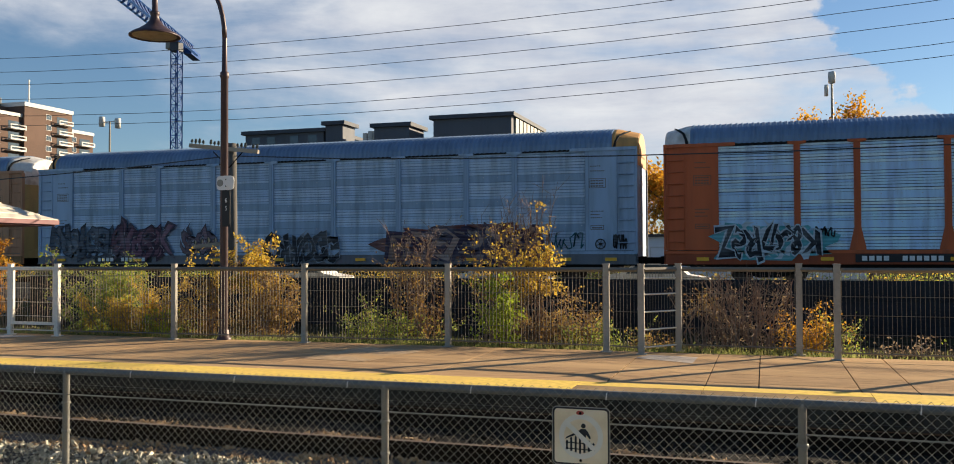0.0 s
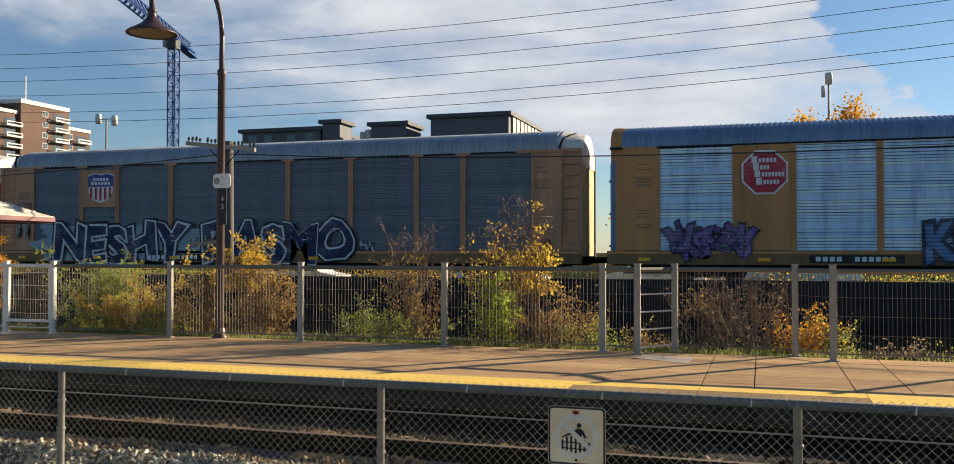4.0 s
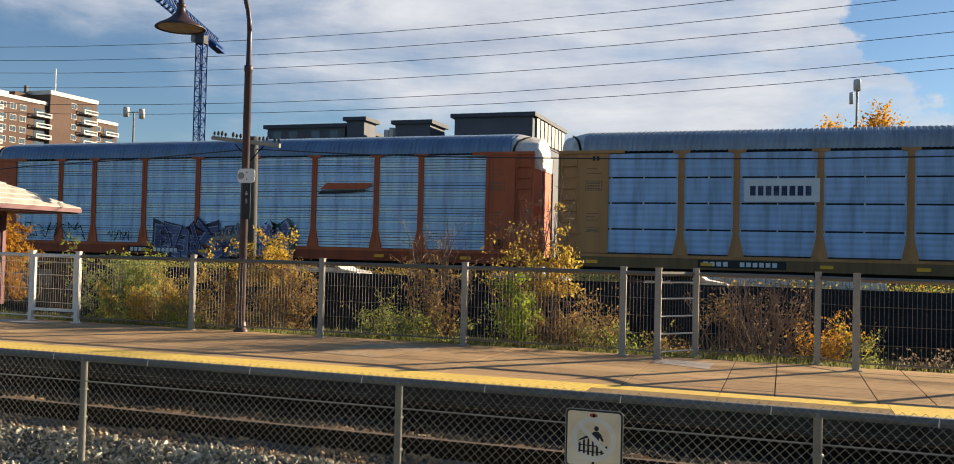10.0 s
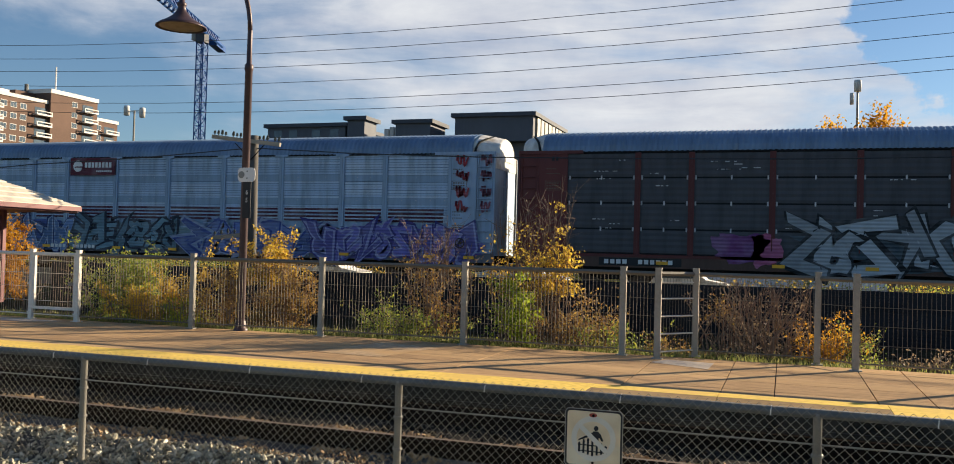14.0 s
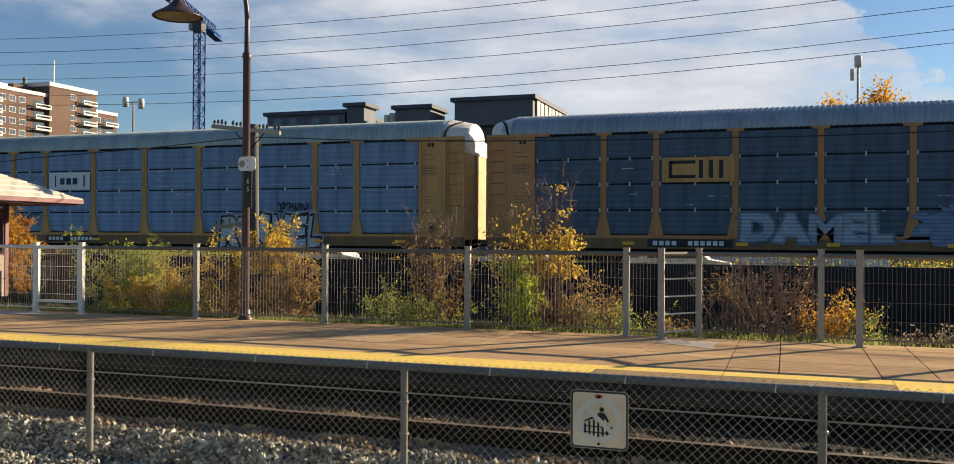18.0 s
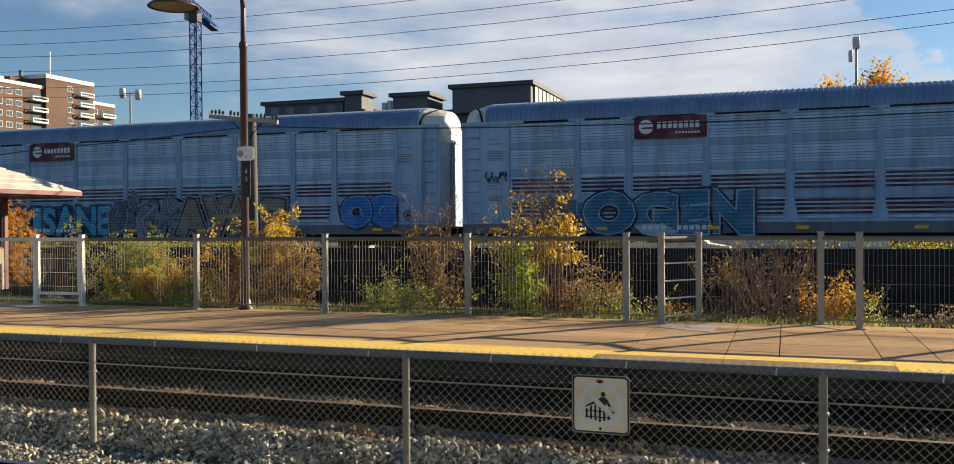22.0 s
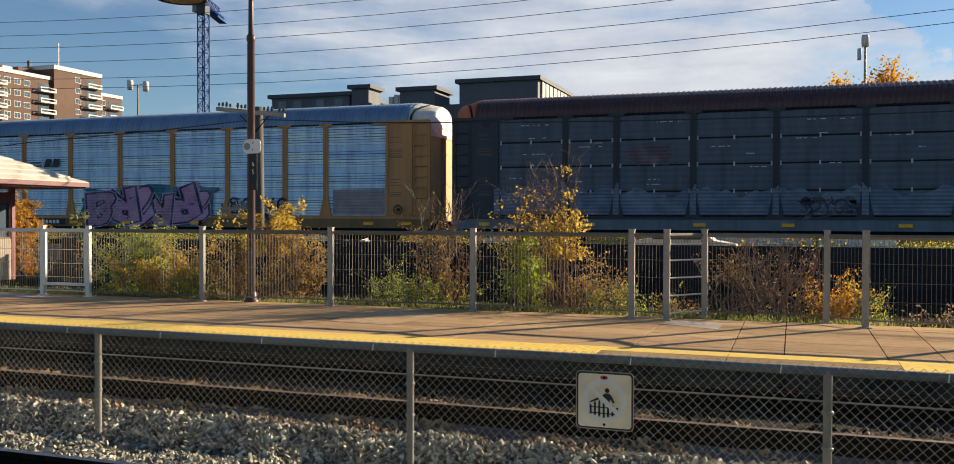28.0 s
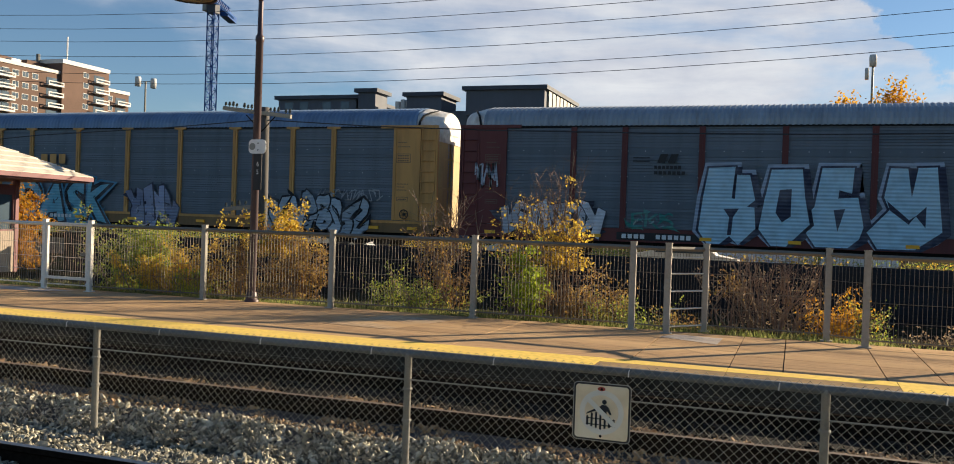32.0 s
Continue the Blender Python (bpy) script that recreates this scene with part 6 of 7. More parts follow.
block_letter(c, [(15.46, 3.47), (15.99, 3.46), (16.13, 2.49), (16.3, 3.48), (16.87, 3.51), (16.99, 2.24), (17.08, 1.37), (16.75, 1.12), (16.27, 0.76), (15.13, 0.75), (14.79, 1.3), (15.47, 2.06), (15.29, 2.49)],
             [[(16.27, 1.88), (16.58, 2.21), (16.57, 1.5)], [(15.38, 2.37), (16.07, 1.75), (16.3, 1.91), (16.06, 1.6), (15.47, 2.06)]], ICE, DUSK, MIST)
blob_on(c, 1.8, 0.8, 4.1, 1.25, (0.03, 0.03, 0.05), 84)
wild_on(c, 4, 2.0, 0.9, 3.6, 1.1, [((0.60, 0.62, 0.68), 0.08), ((0.03, 0.03, 0.05), 0.10)], seed=84, wob=0.03)
scrawl_on(c, 0.7, 2.5, 0.9, 1.1, (0.55, 0.55, 0.60), 85, 5, 0.035)
word_on(c, "EKS", 6.8, 1.2, 1.6, 0.55, [((0.05, 0.27, 0.23), 0.0)], seed=86, wob=0.03)

# ---- plants ----
LEAF = np.array([(-0.5, 0, 0), (0, -0.28, 0.06), (0.5, 0, 0), (0, 0.28, 0.06)])


def leaf_cloud(ge, pts, size, r, slot=0):
    """A folded leaf at each point, turned and sized by chance."""
    n = len(pts)
    if not n:
        return
    g = np.random.RandomState(r.randrange(1 << 30))
    a, b, c = g.uniform(-1.2, 1.2, n), g.uniform(-1.2, 1.2, n), g.uniform(0, 6.28, n)
    v = np.repeat(LEAF[None], n, 0) * (size * g.uniform(0.6, 1.35, n))[:, None, None]
    for ang, i, j in ((a, 1, 2), (b, 2, 0), (c, 0, 1)):
        cs, sn = np.cos(ang)[:, None], np.sin(ang)[:, None]
        p, q = v[:, :, i].copy(), v[:, :, j].copy()
        v[:, :, i], v[:, :, j] = p * cs - q * sn, p * sn + q * cs
    v += np.array([tuple(p) for p in pts])[:, None, :]
    base = len(ge.v)
    ge.v += [tuple(p) for p in v.reshape(-1, 3).tolist()]
    for k in range(n):
        o = base + 4 * k
        ge.f += [(o, o + 1, o + 2), (o, o + 2, o + 3)]
    ge.m += [slot] * (2 * n)


def bush(name, x, y, w, h, material, seed, leaves=1400, size=0.06, stems=12, low=0.0, label="", depth=0.9, base=-0.42, bare=0.0, whips=0):
    """Stems that fork and lean, with single leaves hung along their twigs."""
    leaves, size = int(leaves * 1.3), size * 0.92
    r = random.Random(seed)
    t = thing(name, label or "yellowing shrub behind the platform fence", "shrub", (x, y, base))
    st, lf, tips = Geo(), Geo(), []
    for k in range(stems):
        bx, by = r.uniform(-w * 0.3, w * 0.3), r.uniform(-depth * 0.3, depth * 0.3)
        tx, ty = bx + r.gauss(0, w * 0.28), by + r.gauss(0, depth * 0.3)
        tz = h * r.uniform(0.55, 1.0)
        p0, p2 = Vector((bx, by, 0)), Vector((tx, ty, tz))
        p1 = (p0 + p2) / 2 + Vector((r.gauss(0, 0.12), r.gauss(0, 0.1), 0.1))
        st.tube([p0, p1, p2], [0.014, 0.010, 0.004], 4)
        for _ in range(9):
            u = r.uniform(0.08, 1)
            q = p0.lerp(p1, u * 2) if u < 0.5 else p1.lerp(p2, u * 2 - 1)
            q2 = q + Vector((r.gauss(0, 0.18), r.gauss(0, 0.15), r.uniform(-0.05, 0.28)))
            st.tube([q, q2], [0.005, 0.002], 3, caps=False)
            tips.append((q, q2))
    for _ in range(whips):
        p = Vector((r.uniform(-w * 0.3, w * 0.3), 0.0, h * 0.55))
        q = p + Vector((r.gauss(0, 0.22), r.gauss(0, 0.1), h * r.uniform(0.3, 0.55)))
        m = (p + q) / 2 + Vector((r.gauss(0, 0.06), 0, 0))
        st.tube([p, m, q], [0.009, 0.006, 0.003], 4)
        for _ in range(5):
            a = m.lerp(q, r.uniform(0, 0.9))
            st.tube([a, a + Vector((r.gauss(0, 0.14), r.gauss(0, 0.08), r.uniform(0.08, 0.28)))], [0.004, 0.002], 3, caps=False)
    pts = []
    for _ in range(leaves):
        a, b = r.choice(tips)
        q = a.lerp(b, r.uniform(0.1, 1.1)) + Vector((r.gauss(0, 0.05), r.gauss(0, 0.05), r.gauss(0, 0.05)))
        if q.z > low and r.random() > bare * (q.z / h > 0.8):
            pts.append(q)
    leaf_cloud(lf, pts, size, r)
    part("branchwork", st, M["twig"], t)
    part("foliage", lf, material, t)
    return t


L = M
bush("shrub", -12.6, 15.0, 1.6, 1.65, L["leaf_green"], 1, 6800, 0.062, 22, label="dense green shrub behind the platform fence")
bush("shrub", -11.6, 14.7, 1.7, 1.35, L["leaf_gold"], 2, 6600, 0.06, 20, label="yellow-leaved shrub behind the platform fence")
bush("shrub", -13.4, 16.2, 1.4, 1.9, L["leaf_green"], 3, 3200, 0.055, 14, label="tall green shrub with loose upper shoots")
bush("shrub", -10.35, 15.0, 1.0, 1.5, L["leaf_rust"], 4, 3000, 0.052, 14, label="rust-leaved shrub by the lamp post")
bush("shrub", -9.15, 15.0, 1.5, 1.75, L["leaf_rust"], 5, 6800, 0.055, 22, label="dense rust-brown shrub by the lamp post")
bush("shrub", -9.62, 15.6, 0.9, 2.3, L["leaf_gold"], 6, 7500, 0.075, 20, low=1.15, label="golden shrub rising round the utility pole")
bush("shrub", -10.75, 15.4, 0.7, 1.95, L["leaf_gold"], 7, 700, 0.075, 7, low=1.2, label="golden shrub by the utility pole")
bush("shrub", -11.0, 14.6, 0.7, 0.9, L["leaf_lime"], 8, 2000, 0.05, 12, label="low lime-green shrub behind the fence")
bush("shrub", -7.0, 15.0, 0.5, 1.05, L["leaf_green"], 9, 1105, 0.05, 9, label="small green shrub behind the fence")
bush("shrub", -6.05, 15.2, 1.3, 2.3, L["leaf_rust"], 10, 1700, 0.055, 26, whips=18, label="brown-twigged shrub, half bare", bare=0.7)
bush("shrub", -6.3, 14.7, 1.1, 0.85, L["leaf_green"], 11, 1530, 0.05, 12, label="low green shrub at the fence foot")
bush("shrub", -4.45, 15.2, 1.2, 2.65, L["leaf_gold"], 12, 1500, 0.066, 24, low=1.1, whips=8, label="tall golden shrub with bare twigs above the fence", bare=0.5)
bush("shrub", -3.95, 15.3, 0.9, 2.75, L["leaf_rust"], 27, 120, 0.06, 9, whips=14, low=0.5, label="bare grey-twigged shrub among golden ones")
bush("shrub", -3.72, 15.1, 0.75, 2.95, L["leaf_gold"], 13, 2500, 0.068, 13, whips=3, low=1.2, label="golden upright shrub above the fence")
bush("shrub", -4.15, 14.7, 0.8, 1.75, L["leaf_lime"], 14, 2550, 0.065, 10, label="bright lime-green shrub behind the fence")
bush("shrub", -3.3, 14.8, 1.4, 1.2, L["leaf_rust"], 15, 2700, 0.05, 20, label="rusty shrub behind the fence")
bush("shrub", -2.7, 14.6, 1.2, 0.75, L["leaf_green"], 16, 1530, 0.05, 12, label="low green shrub at the fence foot")
bush("shrub", -0.95, 15.0, 0.5, 1.35, L["leaf_rust"], 17, 420, 0.06, 8, low=0.9, label="yellow-topped withered shrub behind the fence")
bush("shrub", -0.35, 15.1, 1.5, 1.5, L["leaf_dry"], 18, 1500, 0.042, 44, whips=22, label="grey-brown withered shrub behind the fence")
bush("shrub", 0.55, 15.0, 0.9, 1.05, L["leaf_orange"], 19, 2200, 0.048, 14, label="orange-leaved shrub behind the fence")
bush("shrub", 1.15, 14.8, 0.4, 0.95, L["leaf_green"], 20, 600, 0.045, 7, label="small green shrub by the fence post")
bush("shrub", -1.75, 14.7, 0.9, 0.5, L["leaf_rust"], 21, 714, 0.05, 9, label="low rusty weeds by the fence gap")
bush("shrub", 2.0, 15.0, 1.2, 0.45, L["leaf_dry"], 22, 714, 0.055, 10, label="low dry weeds behind the fence")
bush("shrub", -20.0, 18.95, 1.0, 2.95, L["leaf_orange"], 23, 4600, 0.08, 18, label="tall golden shrub behind the station shelter")
bush("vine", -13.25, 14.05, 0.9, 2.1, L["leaf_green"], 25, 420, 0.07, 5, low=1.6, label="loose green vine sprigs above the gate")
bush("vine", -14.3, 14.1, 0.8, 1.8, L["leaf_red"], 26, 200, 0.055, 6, low=1.55, label="red vine leaves along the fence top")
bush("shrub", 4.2, 14.9, 2.0, 0.5, L["leaf_lime"], 24, 850, 0.055, 10, label="low yellow-green weeds behind the fence")

ge = Geo()
r = random.Random(31)
for _ in range(9000):
    x, y = r.uniform(-18, 6), 13.72 + abs(r.gauss(0, 0.5))
    h, a = r.uniform(0.0, 0.085), r.uniform(0, 6.28)
    if x > 1.3 and r.random() < 0.8:
        continue
    dx, dy = 0.012 * math.cos(a), 0.012 * math.sin(a)
    ge.add([(x - dx, y - dy, -0.1), (x + dx, y + dy, -0.1), (x + r.gauss(0, 0.05), y + r.gauss(0, 0.05), h)], [(0, 1, 2)])
solid("grass", ge, M["grass"], "dry autumn grass along the platform's back edge", "grass", kind="stuff")
solid("verge", Geo().box(-40, 20, 13.73, 17.95, -0.42, -0.06), M["soil"], "strip of bare soil behind the platform", "ground", kind="structure")


def tree(x, y, h, crown_w, crown_z, material, seed, leaves=2600, size=0.3, label=""):
    r = random.Random(seed)
    t = thing("tree", label, "tree", (x, y, -0.42))
    tr, lf = Geo(), Geo()
    top = Vector((r.gauss(0, 0.3), r.gauss(0, 0.3), h * 0.8))
    tr.tube([(0, 0, 0), top * 0.4, top], [h * 0.022, h * 0.016, h * 0.005], 8)
    ends = []
    for k in range(16):
        u = r.uniform(0.3, 0.95)
        p = top * u
        a = r.uniform(0, 6.28)
        reach = crown_w * r.uniform(0.25, 0.52)
        q = p + Vector((math.cos(a) * reach, math.sin(a) * reach, h * r.uniform(0.08, 0.24)))
        q.z = min(q.z, h * 0.97)
        tr.tube([p, (p + q) / 2 + Vector((0, 0, -0.1)), q], [h * 0.008, h * 0.006, h * 0.002], 5)
        ends.append(q)
        ends.append((p + q) / 2)
    pts = []
    for _ in range(leaves):
        e = r.choice(ends)
        q = e + Vector((r.gauss(0, crown_w * 0.10), r.gauss(0, crown_w * 0.10), r.gauss(0, h * 0.045)))
        if q.z > crown_z:
            pts.append(q)
    leaf_cloud(lf, pts, size, r)
    part("trunk", tr, M["bark"], t)
    part("crown", lf, material, t)
    return t


tree(5.2, 64.5, 11.6, 3.8, 7.6, M["leaf_orange"], 40, 9500, 0.26, "tall orange autumn tree behind the freight line")
tree(6.9, 66.0, 11.7, 3.8, 7.6, M["leaf_orange"], 41, 8500, 0.26, "orange autumn tree behind the freight line")
tree(2.9, 65.0, 11.5, 3.4, 7.6, M["leaf_orange"], 48, 7000, 0.26, "slender orange autumn tree behind the freight line")
# red tree whose shaded crown is painted with darkened leaves
tree(4.8, 62.5, 8.9, 4.4, 1.5, M["leaf_red_shaded"], 42, 15000, 0.28, "red autumn tree behind the white house, shade in its leaf colour")
tree(-6.6, 62.0, 8.2, 5.5, 1.0, M["leaf_orange"], 43, 8000, 0.28, "orange autumn tree behind the freight line")
tree(0.6, 63.5, 8.6, 4.2, 1.0, M["leaf_rust"], 44, 6500, 0.24, "brown-green autumn tree with gaps in its crown")
tree(-3.0, 88.0, 13.3, 5.0, 2.0, M["leaf_orange"], 45, 2400, 0.34, "distant orange autumn tree")
tree(11.5, 70.0, 10.5, 5.0, 2.0, M["leaf_dry"], 46, 700, 0.25, "nearly bare autumn tree behind the freight line")
tree(15.5, 68.0, 11.0, 5.0, 2.0, M["leaf_dry"], 47, 500, 0.25, "nearly bare autumn tree behind the freight line")

def scrub(material, clumps, seed, height, label):
    """Low clumps of leaves scattered in patches beyond the line."""
    ge, r = Geo(), random.Random(seed)
    for _ in range(clumps // 6):
        px, py = r.uniform(-70, 45), r.uniform(46, 60)
        for _ in range(6):
            cx, cy = px + r.gauss(0, 1.3), py + r.gauss(0, 0.8)
            leaf_cloud(ge, [(cx + r.gauss(0, 0.5), cy + r.gauss(0, 0.4), -0.35 + abs(r.gauss(0, height))) for _ in range(44)], 0.13, r)
    solid("roadside_scrub", ge, material, label, "scrub", kind="stuff")


scrub(M["leaf_gold"], 320, 33, 0.55, "low yellow autumn scrub beyond the freight line")
scrub(M["leaf_green"], 210, 34, 0.5, "low yellow-green scrub beyond the freight line")
solid("far_road", Geo().box(-200, 150, 40, 43.5, -0.419, -0.40), M["edge_shade_road"], "worn grey road beyond the freight line", "road", kind="structure")

# ---- lamp post on the platform ----
def lamp_post():
    t = thing("street_lamp", "brown gooseneck platform lamp with a bell shade", "street lamp", (-9.06, 13.66, 0))
    part("base", Geo().lathe([(0.13, 0), (0.13, 0.03), (0.10, 0.05), (0.09, 0.16), (0.078, 0.18)], 0, 0, 16), M["lamp_brown"], t, smooth=True)
    part("pole", Geo().lathe([(0.074, 0.0), (0.066, 4.60), (0.078, 4.62), (0.078, 4.70), (0.048, 4.73), (0.043, 5.32)], 0, 0, 16), M["lamp_brown"], t, "brown tapered steel pole", smooth=True)
    arc = [(-0.735 + 0.735 * math.cos(radians(a)), 0, 5.3 + 1.2 * math.sin(radians(a)) if a < 90 else 6.2 + 0.3 * math.sin(radians(a))) for a in range(0, 181, 10)] + [(-1.47, 0, 6.1)]
    part("arm", Geo().tube(arc, 0.042, 10), M["lamp_brown"], t, smooth=True)
    shade = part("shade", Geo().lathe([(0.05, 6.15), (0.052, 5.93), (0.085, 5.91), (0.085, 5.86), (0.068, 5.84), (0.095, 5.75), (0.17, 5.66), (0.29, 5.575), (0.40, 5.515), (0.45, 5.475), (0.45, 5.455), (0.39, 5.47), (0.25, 5.56), (0.09, 5.64)], -1.47, 0, 28), M["lamp_brown"], t, "brown bell-shaped lamp shade", smooth=True)
    part("diffuser", Geo().lathe([(0.41, 5.475), (0.32, 5.45), (0.16, 5.43), (0.001, 5.425)], -1.47, 0, 24), M["lamp_white"], shade, "unlit cream diffuser", smooth=True)
    w = Geo()
    ring = []
    for cx, cz, a0 in ((0.105, 0.055, 0), (-0.105, 0.055, 90), (-0.105, -0.055, 180), (0.105, -0.055, 270)):
        ring += [(0.08 + cx + 0.07 * math.cos(radians(a0 + k * 22.5)), 2.745 + cz + 0.07 * math.sin(radians(a0 + k * 22.5))) for k in range(5)]
    sg = part("plate", w.plate(ring[::-1], -0.095, -0.085), M["sign_white"], t, "white rounded info plate")
    part("dial", Geo().plate(disc(-0.02, 2.745, 0.062, 0.062, 18), -0.099, -0.095), M["galv"], sg)
    for dz in (0.06, -0.06):
        part("bolt", Geo().plate(disc(0.095, 2.745 + dz, 0.012, 0.012, 10), -0.1, -0.095), M["black"], sg)
    nb = part("number_plate", Geo().box(0.015, 0.175, -0.088, -0.08, 1.98, 2.62), M["black"], t, "black pole number plate")
    for ch, z in (("6", 2.40), ("5", 2.26)):
        vs, fs = text_mesh(ch, 0.01)
        part("digit", Geo().add([(0.07 + x * 0.10, -0.09 + y * 0.2, z + zz * 0.115) for x, y, zz in vs], fs), M["text_white"], nb)


lamp_post()


# ---- old telegraph pole ----
def telegraph_pole():
    t = thing("utility_pole", "weathered wooden telegraph pole with glass insulators", "utility pole", (-14.35, 22.0, -0.42))
    part("pole", Geo().tube([(0, 0, 0), (0.02, 0, 2.6), (0.0, 0, 5.05)], [0.16, 0.145, 0.13], 10), M["old_wood"], t, smooth=True)
    for z, xa, xb, n, tilt in ((4.82, -1.3, 0.95, 18, 0.12), (2.18, -1.15, -0.15, 5, -0.10)):
        arm = part("crossarm", Geo().box(xa, xb, -0.2, -0.09, 0, 0.11, c=0.01), M["arm_wood"], t, "pale weathered crossarm", loc=(0, 0, z))
        arm.rotation_euler.y = tilt
        for k in range(n):
            x = xa + 0.06 + k * (xb - xa - 0.12) / (n - 1)
            if abs(x) < 0.15 or (n > 5 and k in (4, 15)):
                continue
            h = 0.02 * (k * 7 % 3) - 0.02
            part("insulator", Geo().lathe([(0.012, 0.11), (0.012, 0.15), (0.036, 0.15), (0.042, 0.19 + h), (0.032, 0.21 + h), (0.036, 0.235 + h), (0.016, 0.26 + h), (0.001, 0.26 + h)], x, -0.145, 8), M["glass_ins"], arm)
    for s in (-1, 1):
        part("brace", Geo().tube([(s * 0.5, -0.16, 4.82), (0, -0.13, 4.35)], 0.015, 5), M["rail_side"], t)


telegraph_pole()


def wire(name, label, pts, radius=0.013):
    return solid(name, Geo().tube(pts, radius, 5), M["cable"], label, "cable")


for z in (8.54, 8.05, 7.60, 7.08, 6.49, 6.16):
    wire("power_line", "thin dark overhead power line", [(x, 25, z + 0.05 * x + 0.00182 * x * x) for x in range(-60, 41, 4)], 0.0085)
wire("cable", "black cable slung from the telegraph pole", [(-14.35 + (x + 14.35) * 1.0, 22.0, z) for x, z in ((-50, 2.4), (-35, 2.9), (-22.6, 3.85), (-18, 4.05), (-14.4, 4.28), (-11, 4.08), (-7.6, 3.96), (-3.6, 3.88), (0.5, 3.84), (4.0, 3.86), (9, 4.0), (20, 4.6))], 0.016)


# ---- station shelter ----
def shelter():
    t = thing("station_shelter", "small station shelter with a tan ribbed hip roof and maroon fascia", "shelter", (0, 0, 0))
    x1, x0, y0, y1, z = -17.06, -23.6, 14.15, 18.4, 2.36
    ax0, ax1, ay, az = x0 + 2.1, x1 - 2.1, (y0 + y1) / 2, z + 0.95
    ro = Geo()
    ro.add([(x0, y0, z), (x1, y0, z), (x1, y1, z), (x0, y1, z), (ax0, ay, az), (ax1, ay, az)], [(0, 1, 5, 4), (1, 2, 5), (2, 3, 4, 5), (3, 0, 4)])
    roof = part("roof", ro, M["shelter_roof"], t, "tan metal roof")
    for k in range(7):
        u0, u1 = k / 7, (k + 1.08) / 7
        lift = 0.03
        for pts in ([(x0 + 2.1 * u0, y0 + (ay - y0) * u0), (x1 - 2.1 * u0, y0 + (ay - y0) * u0), (x1 - 2.1 * u1, y0 + (ay - y0) * u1), (x0 + 2.1 * u1, y0 + (ay - y0) * u1)],
                    [(x1 - 2.1 * u0, y0 + (ay - y0) * u0), (x1 - 2.1 * u0, y1 - (y1 - ay) * u0), (x1 - 2.1 * u1, y1 - (y1 - ay) * u1), (x1 - 2.1 * u1, y0 + (ay - y0) * u1)]):
            zs = (z + 0.95 * u0 + lift, z + 0.95 * u0 + lift, z + 0.95 * u1 + 0.004, z + 0.95 * u1 + 0.004)
            ge = Geo()
            ge.add([(px, py, q) for (px, py), q in zip(pts, zs)] + [(px, py, q - lift) for (px, py), q in zip(pts[:2], zs)], [(0, 1, 2, 3), (4, 5, 1, 0)])
            part("roof_course", ge, M["shelter_roof"], roof)
    fa = Geo().box(x0, x1 + 0.02, y0 - 0.03, y0, z - 0.10, z + 0.01).box(x1, x1 + 0.03, y0, y1, z - 0.10, z + 0.01).box(x0, x1, y1, y1 + 0.03, z - 0.1, z + 0.01)
    part("fascia", fa, M["shelter_red"], t, "maroon fascia board")
    part("gutter_end", Geo().tube([(x1 - 0.02, y0 - 0.05, z - 0.08), (x1 - 0.01, y0 - 0.05, z - 0.2), (x1 - 0.05, y0 - 0.04, z - 0.25)], 0.02, 6), M["fence_light"], t)
    part("soffit", Geo().box(x0 + 0.05, x1 - 0.05, y0 + 0.05, y1 - 0.05, z - 0.14, z - 0.101), M["shelter_red"], t)
    for x, yp in ((-18.4, 17.2), (-18.4, 15.0), (-20.2, 15.0), (-22.6, 15.0)):
        part("post", Geo().box(x - 0.06, x + 0.06, yp, yp + 0.12, -0.06, z - 0.14, c=0.01), M["shelter_red"], t, "maroon post")
    part("wall", Geo().box(-18.5, -18.36, 15.13, 17.2, -0.06, 0.95), M["shelter_wall"], t, "tan panelled wall")
    for k in range(2):
        a = 15.14 + k * 1.03
        wn_ = part("window", Geo().box(-18.45, -18.43, a, a + 1.0, 0.99, 1.85), M["window_glass"], t)
        part("frame", Geo().box(-18.5, -18.37, a, a + 1.0, 0.955, 0.99).box(-18.5, -18.37, a, a + 1.0, 1.85, 2.1).box(-18.5, -18.37, a + 1.0, a + 1.03, 0.955, 2.1), M["shelter_red"], wn_)


shelter()


